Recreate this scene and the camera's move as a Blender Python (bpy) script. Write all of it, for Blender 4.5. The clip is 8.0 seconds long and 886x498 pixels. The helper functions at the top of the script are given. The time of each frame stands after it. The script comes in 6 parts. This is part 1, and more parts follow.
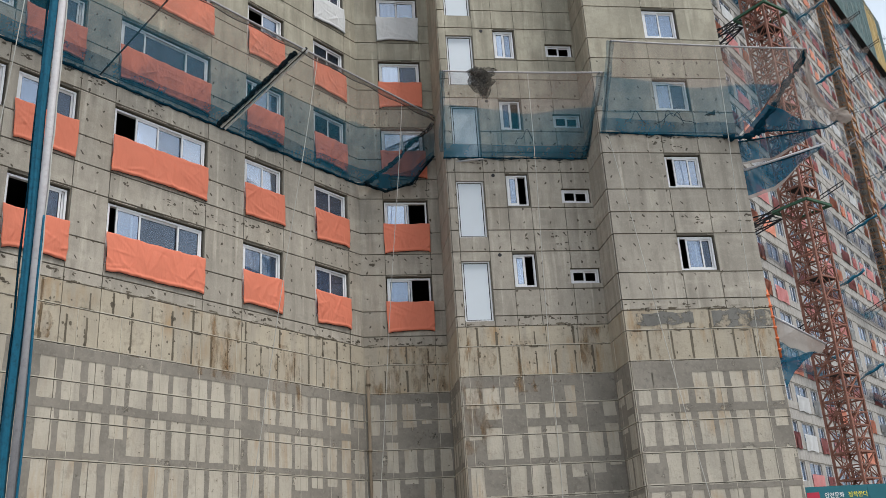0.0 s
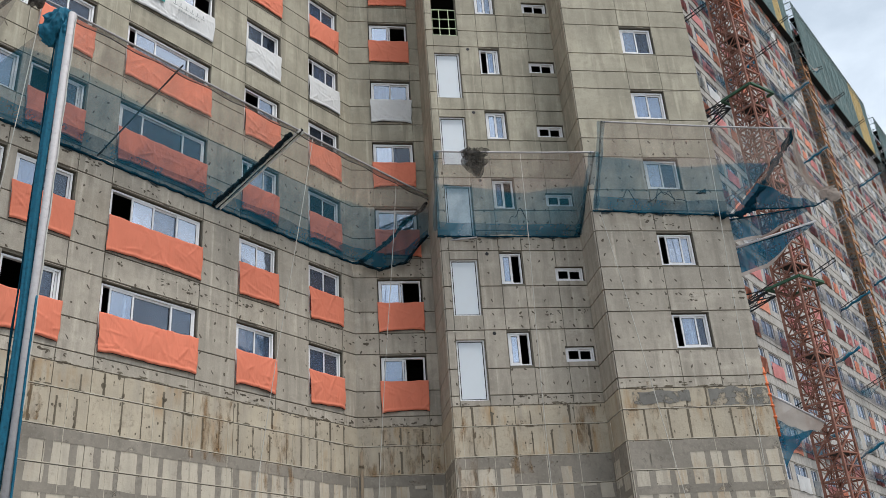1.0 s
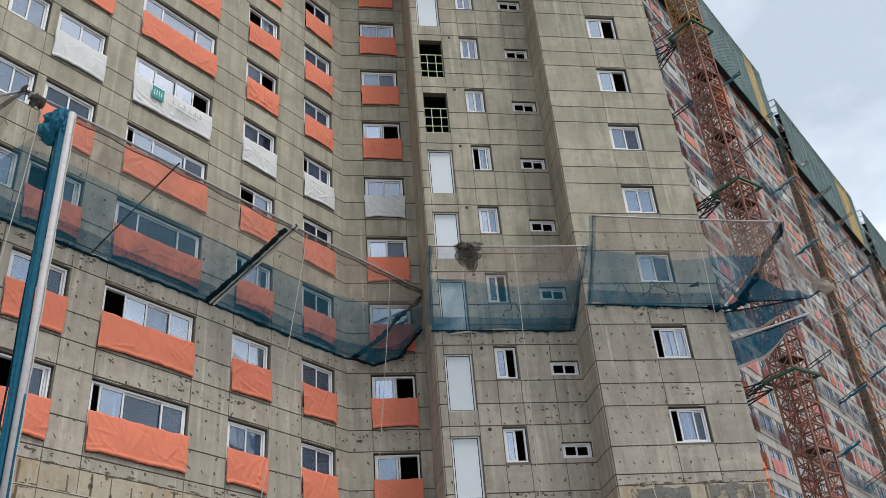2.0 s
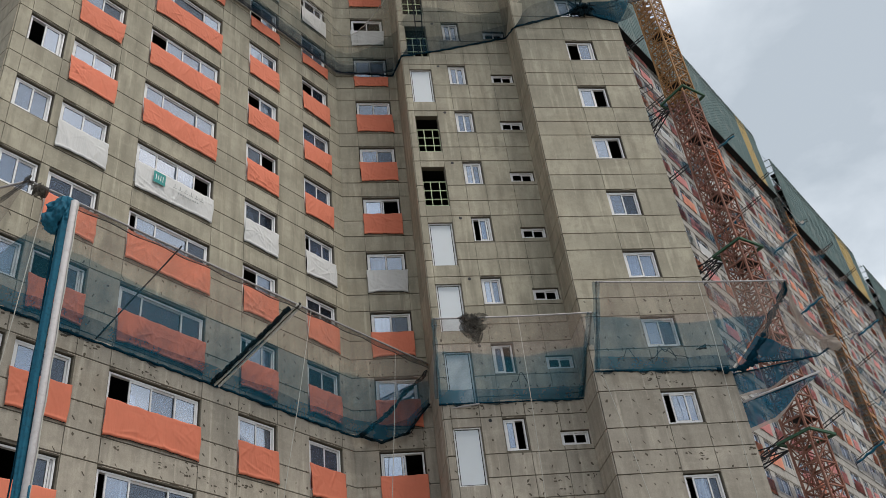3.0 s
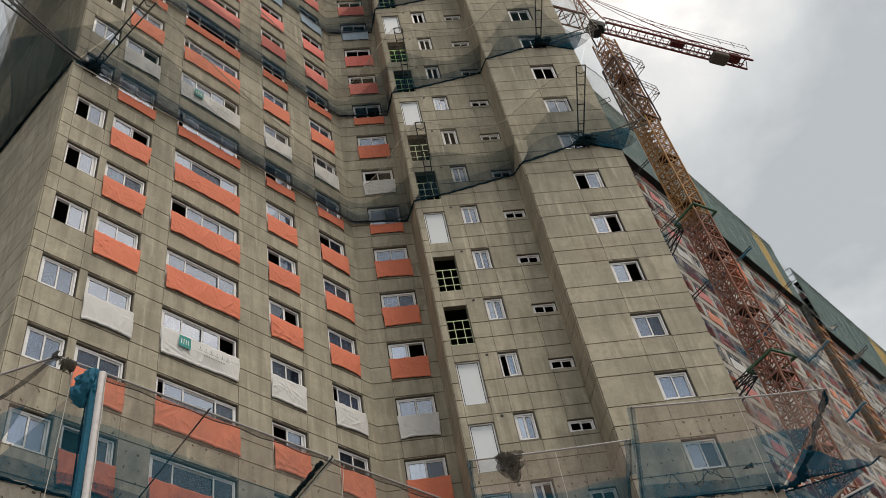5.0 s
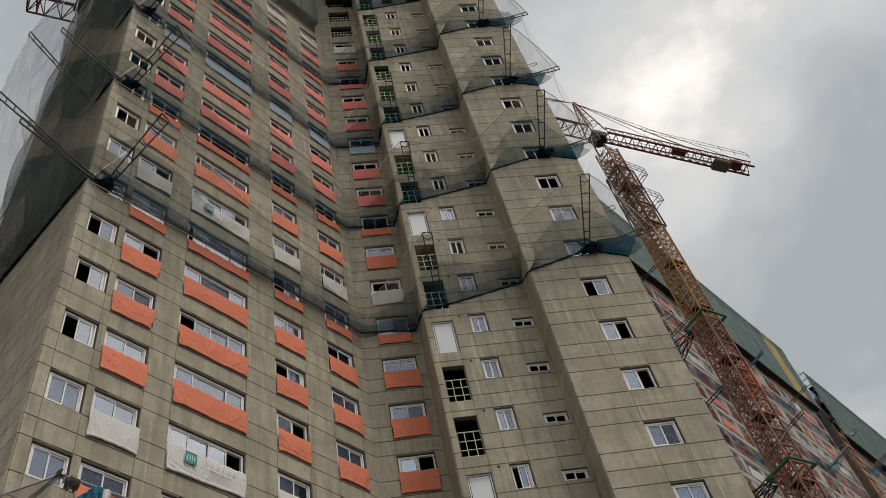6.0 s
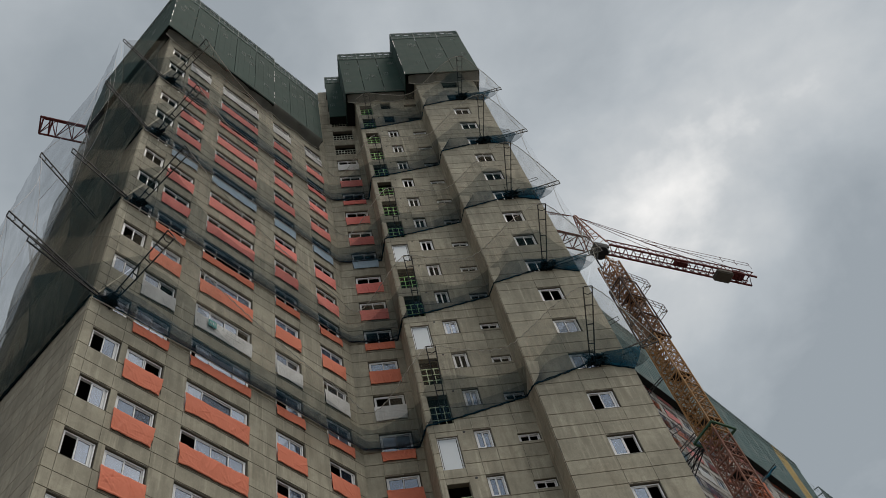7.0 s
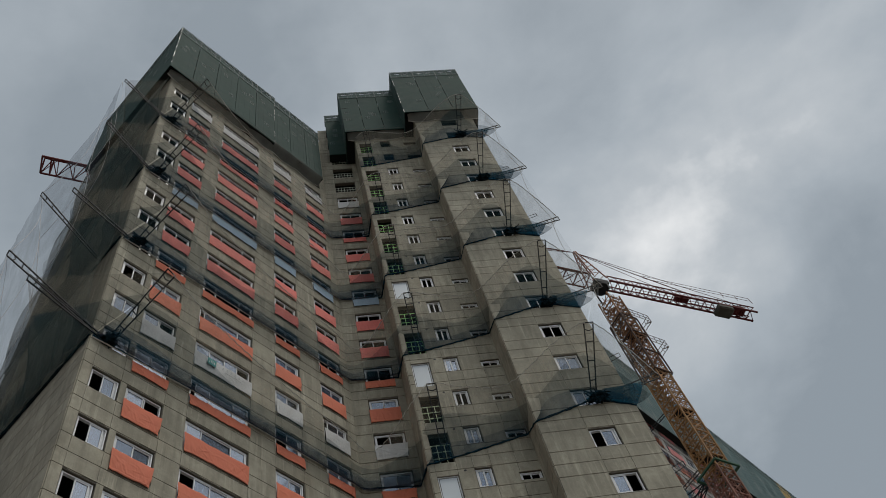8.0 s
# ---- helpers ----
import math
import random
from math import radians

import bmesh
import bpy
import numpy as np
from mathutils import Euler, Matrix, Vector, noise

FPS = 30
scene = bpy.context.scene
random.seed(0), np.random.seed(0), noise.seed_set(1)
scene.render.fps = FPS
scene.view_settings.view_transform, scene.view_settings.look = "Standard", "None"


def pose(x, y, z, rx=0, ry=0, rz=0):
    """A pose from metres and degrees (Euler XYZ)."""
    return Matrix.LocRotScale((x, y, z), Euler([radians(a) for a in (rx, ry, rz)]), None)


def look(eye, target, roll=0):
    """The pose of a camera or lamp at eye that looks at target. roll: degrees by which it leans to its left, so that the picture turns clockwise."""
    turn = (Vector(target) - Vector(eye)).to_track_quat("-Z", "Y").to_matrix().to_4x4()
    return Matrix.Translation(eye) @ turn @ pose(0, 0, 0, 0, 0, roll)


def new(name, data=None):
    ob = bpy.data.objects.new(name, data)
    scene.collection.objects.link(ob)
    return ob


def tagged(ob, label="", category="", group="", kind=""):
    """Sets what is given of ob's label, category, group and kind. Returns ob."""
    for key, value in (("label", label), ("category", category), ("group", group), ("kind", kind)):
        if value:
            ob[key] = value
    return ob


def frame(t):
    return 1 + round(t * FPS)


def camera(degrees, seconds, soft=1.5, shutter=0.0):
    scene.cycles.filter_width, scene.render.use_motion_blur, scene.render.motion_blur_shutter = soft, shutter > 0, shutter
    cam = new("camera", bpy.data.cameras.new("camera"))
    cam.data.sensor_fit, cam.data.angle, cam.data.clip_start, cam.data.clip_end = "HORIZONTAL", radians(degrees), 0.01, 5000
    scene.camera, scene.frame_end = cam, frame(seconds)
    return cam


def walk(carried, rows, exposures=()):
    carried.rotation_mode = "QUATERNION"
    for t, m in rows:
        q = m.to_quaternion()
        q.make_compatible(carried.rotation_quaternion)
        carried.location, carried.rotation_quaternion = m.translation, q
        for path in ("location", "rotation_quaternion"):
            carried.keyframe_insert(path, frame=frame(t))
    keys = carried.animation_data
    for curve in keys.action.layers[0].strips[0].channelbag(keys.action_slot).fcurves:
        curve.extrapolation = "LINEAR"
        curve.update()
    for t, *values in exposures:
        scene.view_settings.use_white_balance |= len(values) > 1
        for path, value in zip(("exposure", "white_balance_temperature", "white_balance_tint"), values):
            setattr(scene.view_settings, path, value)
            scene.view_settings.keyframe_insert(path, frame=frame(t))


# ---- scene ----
# ---------------------------------------------------------------- camera
cam = camera(52.02, 8.0, soft=0.6)
EYE = 1.6
TURNS = [
    (0.0, 0.000, 20.429, 3.563),
    (0.5, -0.324, 22.730, 3.758),
    (1.0, -0.756, 25.342, 4.099),
    (1.5, -1.163, 28.413, 4.370),
    (1.7, -1.389, 29.591, 4.520),
    (2.8, -2.165, 34.992, 6.742),
    (3.0, -2.085, 35.795, 7.402),
    (3.5, -1.938, 37.672, 8.938),
    (4.0, -1.858, 39.671, 10.201),
    (4.5, -1.863, 41.958, 11.518),
    (4.7, -1.981, 42.965, 12.040),
    (5.8, -3.441, 50.029, 14.313),
    (6.0, -3.937, 51.475, 14.878),
    (6.5, -5.389, 55.345, 16.325),
    (7.0, -7.111, 58.389, 18.052),
    (7.5, -8.087, 59.981, 19.127),
    (8.0, -8.589, 60.592, 19.642),
]
walk(cam, [(t, pose(0, 0, EYE, 0, 0, yaw) @ pose(0, 0, 0, 90 + pitch) @ pose(0, 0, 0, 0, 0, -roll)) for t, yaw, pitch, roll in TURNS],
     exposures=[(0.0, 0.92, 6450, 11), (1.5, 0.90, 6450, 11), (3.0, 0.58, 6750, 11), (4.5, 0.55, 7400, 12), (6.0, 0.18, 7350, 13), (6.5, 0.05, 7050, 11), (7.0, -0.09, 6850, 10), (8.0, -0.27, 6600, 9)])

# ---------------------------------------------------------------- world and sun
SUN_BEARING, SUN_HEIGHT = 125.0, 66.0
sb, sh = radians(SUN_BEARING), radians(SUN_HEIGHT)
SUN_DIR = Vector((math.sin(sb) * math.cos(sh), math.cos(sb) * math.cos(sh), math.sin(sh)))


class Tree:
    """Short hand for node trees."""

    def __init__(self, tree):
        self.t = tree
        tree.nodes.clear()

    def n(self, kind, inputs=None, op=""):
        node = self.t.nodes.new(kind)
        if op:
            node.operation = op
        for key, value in (inputs or {}).items():
            if isinstance(value, bpy.types.NodeSocket):
                self.t.links.new(value, node.inputs[key])
            else:
                node.inputs[key].default_value = value
        return node

    def noise(self, vec, scale, detail=4.0, rough=0.55, dist=0.0):
        return self.n("ShaderNodeTexNoise", {"Vector": vec, "Scale": scale, "Detail": detail, "Roughness": rough, "Distortion": dist}).outputs["Fac"]

    def ramp(self, fac, stops):
        node = self.n("ShaderNodeValToRGB", {"Fac": fac})
        e = node.color_ramp.elements
        while len(e) < len(stops):
            e.new(0.5)
        for el, (p, c) in zip(e, stops):
            el.position = p
            el.color = (c, c, c, 1) if isinstance(c, (int, float)) else (*c, 1)
        return node.outputs["Color"]

    def mix(self, fac, a, b, blend="MIX"):
        node = self.n("ShaderNodeMix")
        node.data_type, node.blend_type = "RGBA", blend
        for sock, value in ((node.inputs[0], fac), (node.inputs[6], a), (node.inputs[7], b)):
            if isinstance(value, bpy.types.NodeSocket):
                self.t.links.new(value, sock)
            else:
                sock.default_value = (*value, 1) if isinstance(value, tuple) else value
        return node.outputs[2]

    def math(self, op, a, b=0.0):
        node = self.n("ShaderNodeMath", op=op)
        for i, v in enumerate((a, b)):
            if isinstance(v, bpy.types.NodeSocket):
                self.t.links.new(v, node.inputs[i])
            else:
                node.inputs[i].default_value = v
        return node.outputs[0]

    def vmath(self, op, a, b):
        node = self.n("ShaderNodeVectorMath", op=op)
        for i, v in enumerate((a, b)):
            if isinstance(v, bpy.types.NodeSocket):
                self.t.links.new(v, node.inputs[i])
            else:
                node.inputs[i].default_value = v
        return node


world = bpy.data.worlds.new("overcast_sky")
scene.world = world
world.use_nodes = True
w = Tree(world.node_tree)
way = w.n("ShaderNodeTexCoord").outputs["Generated"]
sky = w.n("ShaderNodeTexSky")
sky.sky_type, sky.sun_disc, sky.sun_elevation, sky.sun_rotation, sky.dust_density = "NISHITA", False, sh, sb, 2.0
clear = w.vmath("MULTIPLY", sky.outputs[0], (0.09, 0.09, 0.09)).outputs[0]
xyz = w.n("ShaderNodeSeparateXYZ", {0: way})
lift = w.math("ADD", w.math("MAXIMUM", xyz.outputs[2], 0.0), 0.22)
flat = w.n("ShaderNodeCombineXYZ", {0: w.math("DIVIDE", xyz.outputs[0], lift), 1: w.math("DIVIDE", xyz.outputs[1], lift), 2: 0.0}).outputs[0]
big = w.noise(flat, 1.9, 7.0, 0.52, 0.35)
small = w.noise(flat, 5.0, 6.0, 0.55, 0.2)
cloud_amount = w.math("ADD", w.math("MULTIPLY", big, 0.74), w.math("MULTIPLY", small, 0.36))


def thin_cloud(toward, power):
    """Where the cloud deck is thinner (or thicker) in one direction, torn by the finer cloud noise."""
    lobe = w.math("POWER", w.math("MAXIMUM", w.vmath("DOT_PRODUCT", way, Vector(toward).normalized()).outputs["Value"], 0.0), power)
    return w.math("MULTIPLY", lobe, w.math("ADD", small, 0.35))


cloud_amount = w.math("ADD", w.math("MULTIPLY", w.math("SUBTRACT", cloud_amount, 0.55), 1.35), 0.505)
bright = w.math("ADD", cloud_amount, w.math("MULTIPLY", thin_cloud((0.36, 0.47, 0.805), 120.0), 0.235))
bright = w.math("ADD", bright, w.math("MULTIPLY", thin_cloud((0.44, 0.655, 0.615), 500.0), 0.07))
bright = w.math("SUBTRACT", bright, w.math("MULTIPLY", thin_cloud((0.47, 0.46, 0.75), 220.0), 0.09))
bright = w.math("SUBTRACT", bright, w.math("MULTIPLY", thin_cloud((-0.30, 0.19, 0.935), 26.0), 0.19))
bright = w.math("SUBTRACT", bright, w.math("MULTIPLY", thin_cloud((0.44, 0.68, 0.59), 40.0), 0.06))
bright = w.math("SUBTRACT", bright, w.math("MULTIPLY", thin_cloud((0.50, 0.45, 0.74), 70.0), 0.05))
cloud = w.ramp(bright, [(0.33, (0.355, 0.41, 0.46)), (0.50, (0.50, 0.56, 0.615)), (0.62, (0.64, 0.69, 0.735)), (0.76, (1.05, 1.07, 1.09))])
colour = w.mix(0.86, clear, cloud)
bg = w.n("ShaderNodeBackground", {"Color": colour, "Strength": 1.0})
w.n("ShaderNodeOutputWorld", {"Surface": bg.outputs[0]})

sun = new("sun", bpy.data.lights.new("sun", "SUN"))
sun.data.energy, sun.data.angle, sun.data.color = 1.8, radians(18), (1.0, 0.96, 0.9)
sun.matrix_world = look(SUN_DIR * 200, (0, 0, 0))


# ---------------------------------------------------------------- materials
def material(name):
    m = bpy.data.materials.new(name)
    m.use_nodes = True
    return m, Tree(m.node_tree)


def finish(t, surface):
    t.n("ShaderNodeOutputMaterial", {"Surface": surface})


def bsdf(t, colour, rough=0.8, metal=0.0, bump=None, strength=0.3, dist=0.02, spec=0.3):
    ins = {"Base Color": (*colour, 1) if isinstance(colour, tuple) else colour, "Roughness": rough, "Metallic": metal, "Specular IOR Level": spec}
    if bump is not None:
        ins["Normal"] = t.n("ShaderNodeBump", {"Height": bump, "Strength": strength, "Distance": dist}).outputs[0]
    return t.n("ShaderNodeBsdfPrincipled", ins).outputs[0]


def shade(c, f):
    return tuple(min(1.0, v * f) for v in c)


def tone(t):
    """A tone of its own for every piece, joined or not."""
    a = t.n("ShaderNodeObjectInfo").outputs["Random"]
    b = t.n("ShaderNodeNewGeometry").outputs["Random Per Island"]
    return t.math("FRACT", t.math("ADD", a, b))


def concrete(name, base, spread=0.25, stain=0.35, warm=(0.30, 0.22, 0.13)):
    m, t = material(name)
    p = t.n("ShaderNodeNewGeometry").outputs["Position"]
    stretched = t.n("ShaderNodeMapping", {"Vector": p, "Scale": (1.0, 1.0, 0.14)}).outputs[0]
    lying = t.n("ShaderNodeMapping", {"Vector": p, "Scale": (0.5, 0.5, 2.2)}).outputs[0]
    c = t.mix(t.ramp(t.noise(p, 0.7, 5.0), [(0.3, 0.0), (0.7, 1.0)]), shade(base, 1 - spread), shade(base, 1 + spread))
    c = t.mix(t.ramp(t.noise(stretched, 3.2, 5.0), [(0.46, 0.0), (0.70, 0.85)]), c, shade(base, 0.56))
    c = t.mix(t.ramp(t.noise(lying, 1.3, 4.0), [(0.55, 0.0), (0.72, stain)]), c, shade(base, 1.34))
    c = t.mix(t.ramp(t.noise(p, 0.33, 3.0), [(0.56, 0.0), (0.74, stain * 0.6)]), c, warm)
    c = t.mix(t.ramp(tone(t), [(0.0, 0.0), (1.0, 0.42)]), c, shade(base, 0.66))
    lime = t.n("ShaderNodeMapping", {"Vector": p, "Location": (3, 7, 1), "Scale": (1.6, 1.6, 0.1)}).outputs[0]
    c = t.mix(t.ramp(t.noise(lime, 3.5, 5.0), [(0.58, 0.0), (0.72, 0.65)]), c, shade(base, 1.42))
    c = t.mix(t.ramp(t.noise(p, 4.5, 6.0, 0.62), [(0.36, 0.45), (0.50, 0.0)]), c, shade(base, 0.70))
    c = t.mix(t.ramp(t.noise(p, 11.0, 5.0, 0.6), [(0.56, 0.0), (0.70, 0.35)]), c, shade(base, 1.2))
    grain = t.noise(p, 46.0, 3.0, 0.65)
    c = t.mix(t.ramp(grain, [(0.42, 0.22), (0.52, 0.0)]), c, shade(base, 0.45))
    rough_relief = t.math("ADD", t.math("MULTIPLY", t.noise(p, 9.0, 5.0), 0.7), t.math("MULTIPLY", grain, 0.3))
    finish(t, bsdf(t, c, 0.88, 0.0, rough_relief, 0.35, 0.02, 0.3))
    return m


def plain(name, base, rough=0.6, metal=0.0, spread=0.15, scale=3.0, dirt=0.0, dirt_colour=(0.08, 0.07, 0.06), fine=40.0):
    m, t = material(name)
    p = t.n("ShaderNodeNewGeometry").outputs["Position"]
    c = t.mix(t.noise(p, scale, 4.0), shade(base, 1 - spread), shade(base, 1 + spread))
    c = t.mix(t.ramp(tone(t), [(0.0, 0.0), (1.0, spread)]), c, shade(base, 0.7))
    if dirt:
        c = t.mix(t.ramp(t.noise(p, scale * 2.3, 6.0, 0.65), [(0.5, 0.0), (0.68, dirt)]), c, dirt_colour)
    finish(t, bsdf(t, c, rough, metal, t.noise(p, fine, 3.0), 0.12, 0.01))
    return m


def cloth(name, base, thin=0.25):
    m, t = material(name)
    p = t.n("ShaderNodeNewGeometry").outputs["Position"]
    c = t.mix(t.noise(p, 1.5, 4.0), shade(base, 0.93), shade(base, 1.06))
    c = t.mix(t.ramp(tone(t), [(0.0, 0.0), (1.0, 0.35)]), c, shade(base, 0.78))
    c = t.mix(t.ramp(t.noise(p, 9.0, 5.0), [(0.62, 0.0), (0.78, 0.08)]), c, shade(base, 0.7))
    hung = t.n("ShaderNodeMapping", {"Vector": p, "Rotation": (0.2, 0.3, 0.1), "Scale": (1.0, 1.0, 0.24)}).outputs[0]

    def ridges(vec, scale, dist):
        return t.math("SUBTRACT", 1.0, t.math("ABSOLUTE", t.math("SUBTRACT", t.math("MULTIPLY", t.noise(vec, scale, 3.0, 0.55, dist), 2.0), 1.0)))

    crease = t.math("ADD", t.math("POWER", ridges(hung, 3.4, 0.8), 5.0), t.math("MULTIPLY", t.math("POWER", ridges(hung, 9.0, 0.5), 4.0), 0.45))
    main = bsdf(t, c, 0.75, 0.0, crease, 0.34, 0.016, 0.2)
    back = t.n("ShaderNodeBsdfTranslucent", {"Color": c}).outputs[0]
    finish(t, t.n("ShaderNodeMixShader", {0: thin, 1: main, 2: back}).outputs[0])
    return m


def netting(name, base, cover, spread=0.12, folds=0.6, pitch=1.4, run=0.25):
    """Fine mesh cloth, its holes far too small to see one by one."""
    m, t = material(name)
    p = t.n("ShaderNodeNewGeometry").outputs["Position"]
    long = t.n("ShaderNodeMapping", {"Vector": p, "Scale": (1.0, 1.0, run)}).outputs[0]
    c = t.mix(t.noise(long, 0.8 * pitch / 1.4, 4.0), shade(base, 0.65), shade(base, 1.35))
    fabric = t.n("ShaderNodeMixShader", {0: 0.35, 1: t.n("ShaderNodeBsdfDiffuse", {"Color": c}).outputs[0], 2: t.n("ShaderNodeBsdfTranslucent", {"Color": c}).outputs[0]}).outputs[0]
    uneven = t.math("ADD", t.math("MULTIPLY", t.math("SUBTRACT", t.noise(long, pitch, 4.0), 0.5), folds), cover)
    weave = t.math("ADD", uneven, t.math("MULTIPLY", t.math("SUBTRACT", t.noise(p, 16.0, 2.0), 0.5), spread))
    fac = t.n("ShaderNodeClamp", {0: weave, 1: 0.08, 2: 0.97}).outputs[0]
    finish(t, t.n("ShaderNodeMixShader", {0: fac, 1: t.n("ShaderNodeBsdfTransparent").outputs[0], 2: fabric}).outputs[0])
    return m


def window_glass(name, tint, gloss, sky_share=0.16):
    m, t = material(name)
    fres = t.n("ShaderNodeFresnel", {"IOR": 1.52}).outputs[0]
    p = t.n("ShaderNodeNewGeometry").outputs["Position"]
    wave = t.n("ShaderNodeBump", {"Height": t.noise(p, 1.1, 2.0), "Strength": 0.05, "Distance": 0.05}).outputs[0]
    mirror = t.n("ShaderNodeBsdfGlossy", {"Color": (0.92, 0.95, 1, 1), "Roughness": 0.03, "Normal": wave}).outputs[0]
    see = t.n("ShaderNodeBsdfTransparent", {"Color": (*tint, 1)}).outputs[0]
    # a blue diffuse share imitates the sky reflected in the panes
    sky_tint = bsdf(t, (0.22, 0.38, 0.70), 0.5)
    see = t.n("ShaderNodeMixShader", {0: sky_share, 1: see, 2: sky_tint}).outputs[0]
    fac = t.n("ShaderNodeClamp", {0: t.math("ADD", fres, gloss), 1: 0.0, 2: 0.95}).outputs[0]
    finish(t, t.n("ShaderNodeMixShader", {0: fac, 1: see, 2: mirror}).outputs[0])
    return m


def base_concrete(name, base, stained=0.35):
    """Weathered formwork concrete with brown runs, dark blotches and lime."""
    m, t = material(name)
    p = t.n("ShaderNodeNewGeometry").outputs["Position"]
    run = t.n("ShaderNodeMapping", {"Vector": p, "Scale": (2.6, 2.6, 0.35)}).outputs[0]
    c = t.mix(t.ramp(t.noise(p, 1.1, 6.0, 0.6), [(0.3, 0.0), (0.7, 1.0)]), shade(base, 0.86), shade(base, 1.1))
    area = t.ramp(t.noise(p, 0.42, 3.0), [(0.47, 0.0), (0.60, 1.0)])
    brown = t.math("MULTIPLY", area, t.ramp(t.noise(run, 2.0, 6.0, 0.62), [(0.44, 0.0), (0.60, stained)]))
    c = t.mix(brown, c, (0.33, 0.20, 0.085))
    c = t.mix(t.ramp(t.noise(run, 0.9, 7.0, 0.62), [(0.50, 0.0), (0.62, 0.6)]), c, (0.31, 0.285, 0.24))
    c = t.mix(t.ramp(t.noise(p, 3.1, 7.0, 0.68), [(0.56, 0.0), (0.66, 0.55)]), c, shade(base, 0.55))
    c = t.mix(t.ramp(t.noise(p, 7.5, 6.0, 0.65), [(0.62, 0.0), (0.70, 0.7)]), c, shade(base, 0.33))
    c = t.mix(t.ramp(t.noise(run, 5.0, 4.0), [(0.58, 0.0), (0.72, 0.5)]), c, shade(base, 0.68))
    c = t.mix(t.ramp(tone(t), [(0.0, 0.0), (1.0, 0.35)]), c, shade(base, 0.78))
    relief = t.noise(p, 10.0, 6.0, 0.65)
    finish(t, bsdf(t, c, 0.9, 0.0, relief, 0.5, 0.025, 0.25))
    return m


def worn(name, base, lo, hi, scale=1.6, upright=1.0):
    """A thin smear or stain with gaps worn through it."""
    m, t = material(name)
    p = t.n("ShaderNodeNewGeometry").outputs["Position"]
    q = t.n("ShaderNodeMapping", {"Vector": p, "Scale": (1.0, 1.0, upright)}).outputs[0]
    c = t.mix(t.ramp(t.noise(p, 0.9, 5.0), [(0.3, 0.0), (0.7, 1.0)]), shade(base, 0.78), shade(base, 1.16))
    c = t.mix(t.ramp(t.noise(p, 5.0, 6.0, 0.65), [(0.50, 0.0), (0.66, 0.5)]), c, shade(base, 0.62))
    c = t.mix(t.ramp(t.noise(q, 12.0, 4.0, 0.6), [(0.54, 0.0), (0.68, 0.4)]), c, shade(base, 1.35))
    main = bsdf(t, c, 0.9, 0.0, t.noise(p, 12.0, 5.0), 0.4, 0.015, 0.25)
    keep = t.ramp(t.noise(q, scale, 8.0, 0.68), [(lo, 0.0), (hi, 1.0)])
    finish(t, t.n("ShaderNodeMixShader", {0: keep, 1: t.n("ShaderNodeBsdfTransparent").outputs[0], 2: main}).outputs[0])
    return m


CONCRETE = concrete("skimmed_concrete", (0.376, 0.349, 0.273))
CONCRETE_LOW = concrete("raw_cast_concrete", (0.405, 0.368, 0.308), 0.16, 0.45)
CONCRETE_SIDE = concrete("cast_concrete_returns", (0.36, 0.325, 0.252))
CONCRETE_BARE = base_concrete("weathered_base_concrete", (0.465, 0.422, 0.346), 0.5)
CONCRETE_BAND = base_concrete("stained_band_concrete", (0.42, 0.37, 0.285), 0.85)
CONCRETE_FAR = concrete("far_tower_concrete", (0.39, 0.37, 0.34), 0.08, 0.3)
# recess shade is put into the joint colour, far darker than the panels
JOINT_SHADE = plain("darkened_joint_backing", (0.15, 0.136, 0.108), 0.9, 0, 0.2)
RUST = plain("rust_brown_stain", (0.20, 0.158, 0.112), 0.95, 0, 0.3, 2.0)
MORTAR = worn("grey_patching_mortar", (0.232, 0.211, 0.178), 0.33, 0.40)
BROWN_RUN = worn("rusty_brown_run", (0.29, 0.175, 0.08), 0.49, 0.74, 3.2, 0.3)
GREY_SMEAR = worn("dark_grey_smear", (0.17, 0.165, 0.15), 0.42, 0.50, 1.3)
LIME = plain("pale_lime_line", (0.45, 0.41, 0.34), 0.9, 0, 0.3, 2.0)
FIN = plain("pale_cement_fin", (0.47, 0.43, 0.355), 0.9, 0, 0.25, 2.0)
TIE_MARK = plain("form_tie_mark", (0.10, 0.085, 0.065), 0.95, 0, 0.35, 2.0)
RUST_STAIN = plain("dark_joint_stain", (0.135, 0.115, 0.085), 0.95, 0, 0.4, 2.0)
WHITE_FRAME = plain("white_window_frame", (0.72, 0.73, 0.74), 0.35, 0, 0.05, 2.0, 0.2, (0.5, 0.48, 0.44))
WHITE_BOARD = plain("white_board", (0.60, 0.65, 0.69), 0.45, 0, 0.04, 1.0, 0.15, (0.55, 0.55, 0.55))
SASH_LINE = plain("dark_gasket", (0.018, 0.018, 0.02), 0.6, 0, 0.1)
GLASS = window_glass("window_glass", (0.62, 0.70, 0.76), 0.16)
GLASS_DARK = window_glass("clear_window_glass", (0.50, 0.55, 0.60), 0.02, 0.03)
# stronger mirror, for panes that look pale with reflected sky
GLASS_MIRROR = window_glass("mirroring_window_glass", (0.80, 0.86, 0.92), 0.34)
# the darkness of the unlit rooms is put into this near-black colour
ROOM_DARK = plain("darkened_room_plaster", (0.04, 0.037, 0.034), 0.9, 0, 0.2)
CURTAIN = cloth("pale_protective_sheet", (0.46, 0.56, 0.78), 0.2)
ORANGE = cloth("orange_cover_sheet", (0.83, 0.262, 0.162), 0.2)
BLUE_CLOTH = cloth("pale_blue_cover_sheet", (0.46, 0.60, 0.72), 0.2)
WHITE_CLOTH = cloth("white_cover_sheet", (0.72, 0.725, 0.72), 0.2)
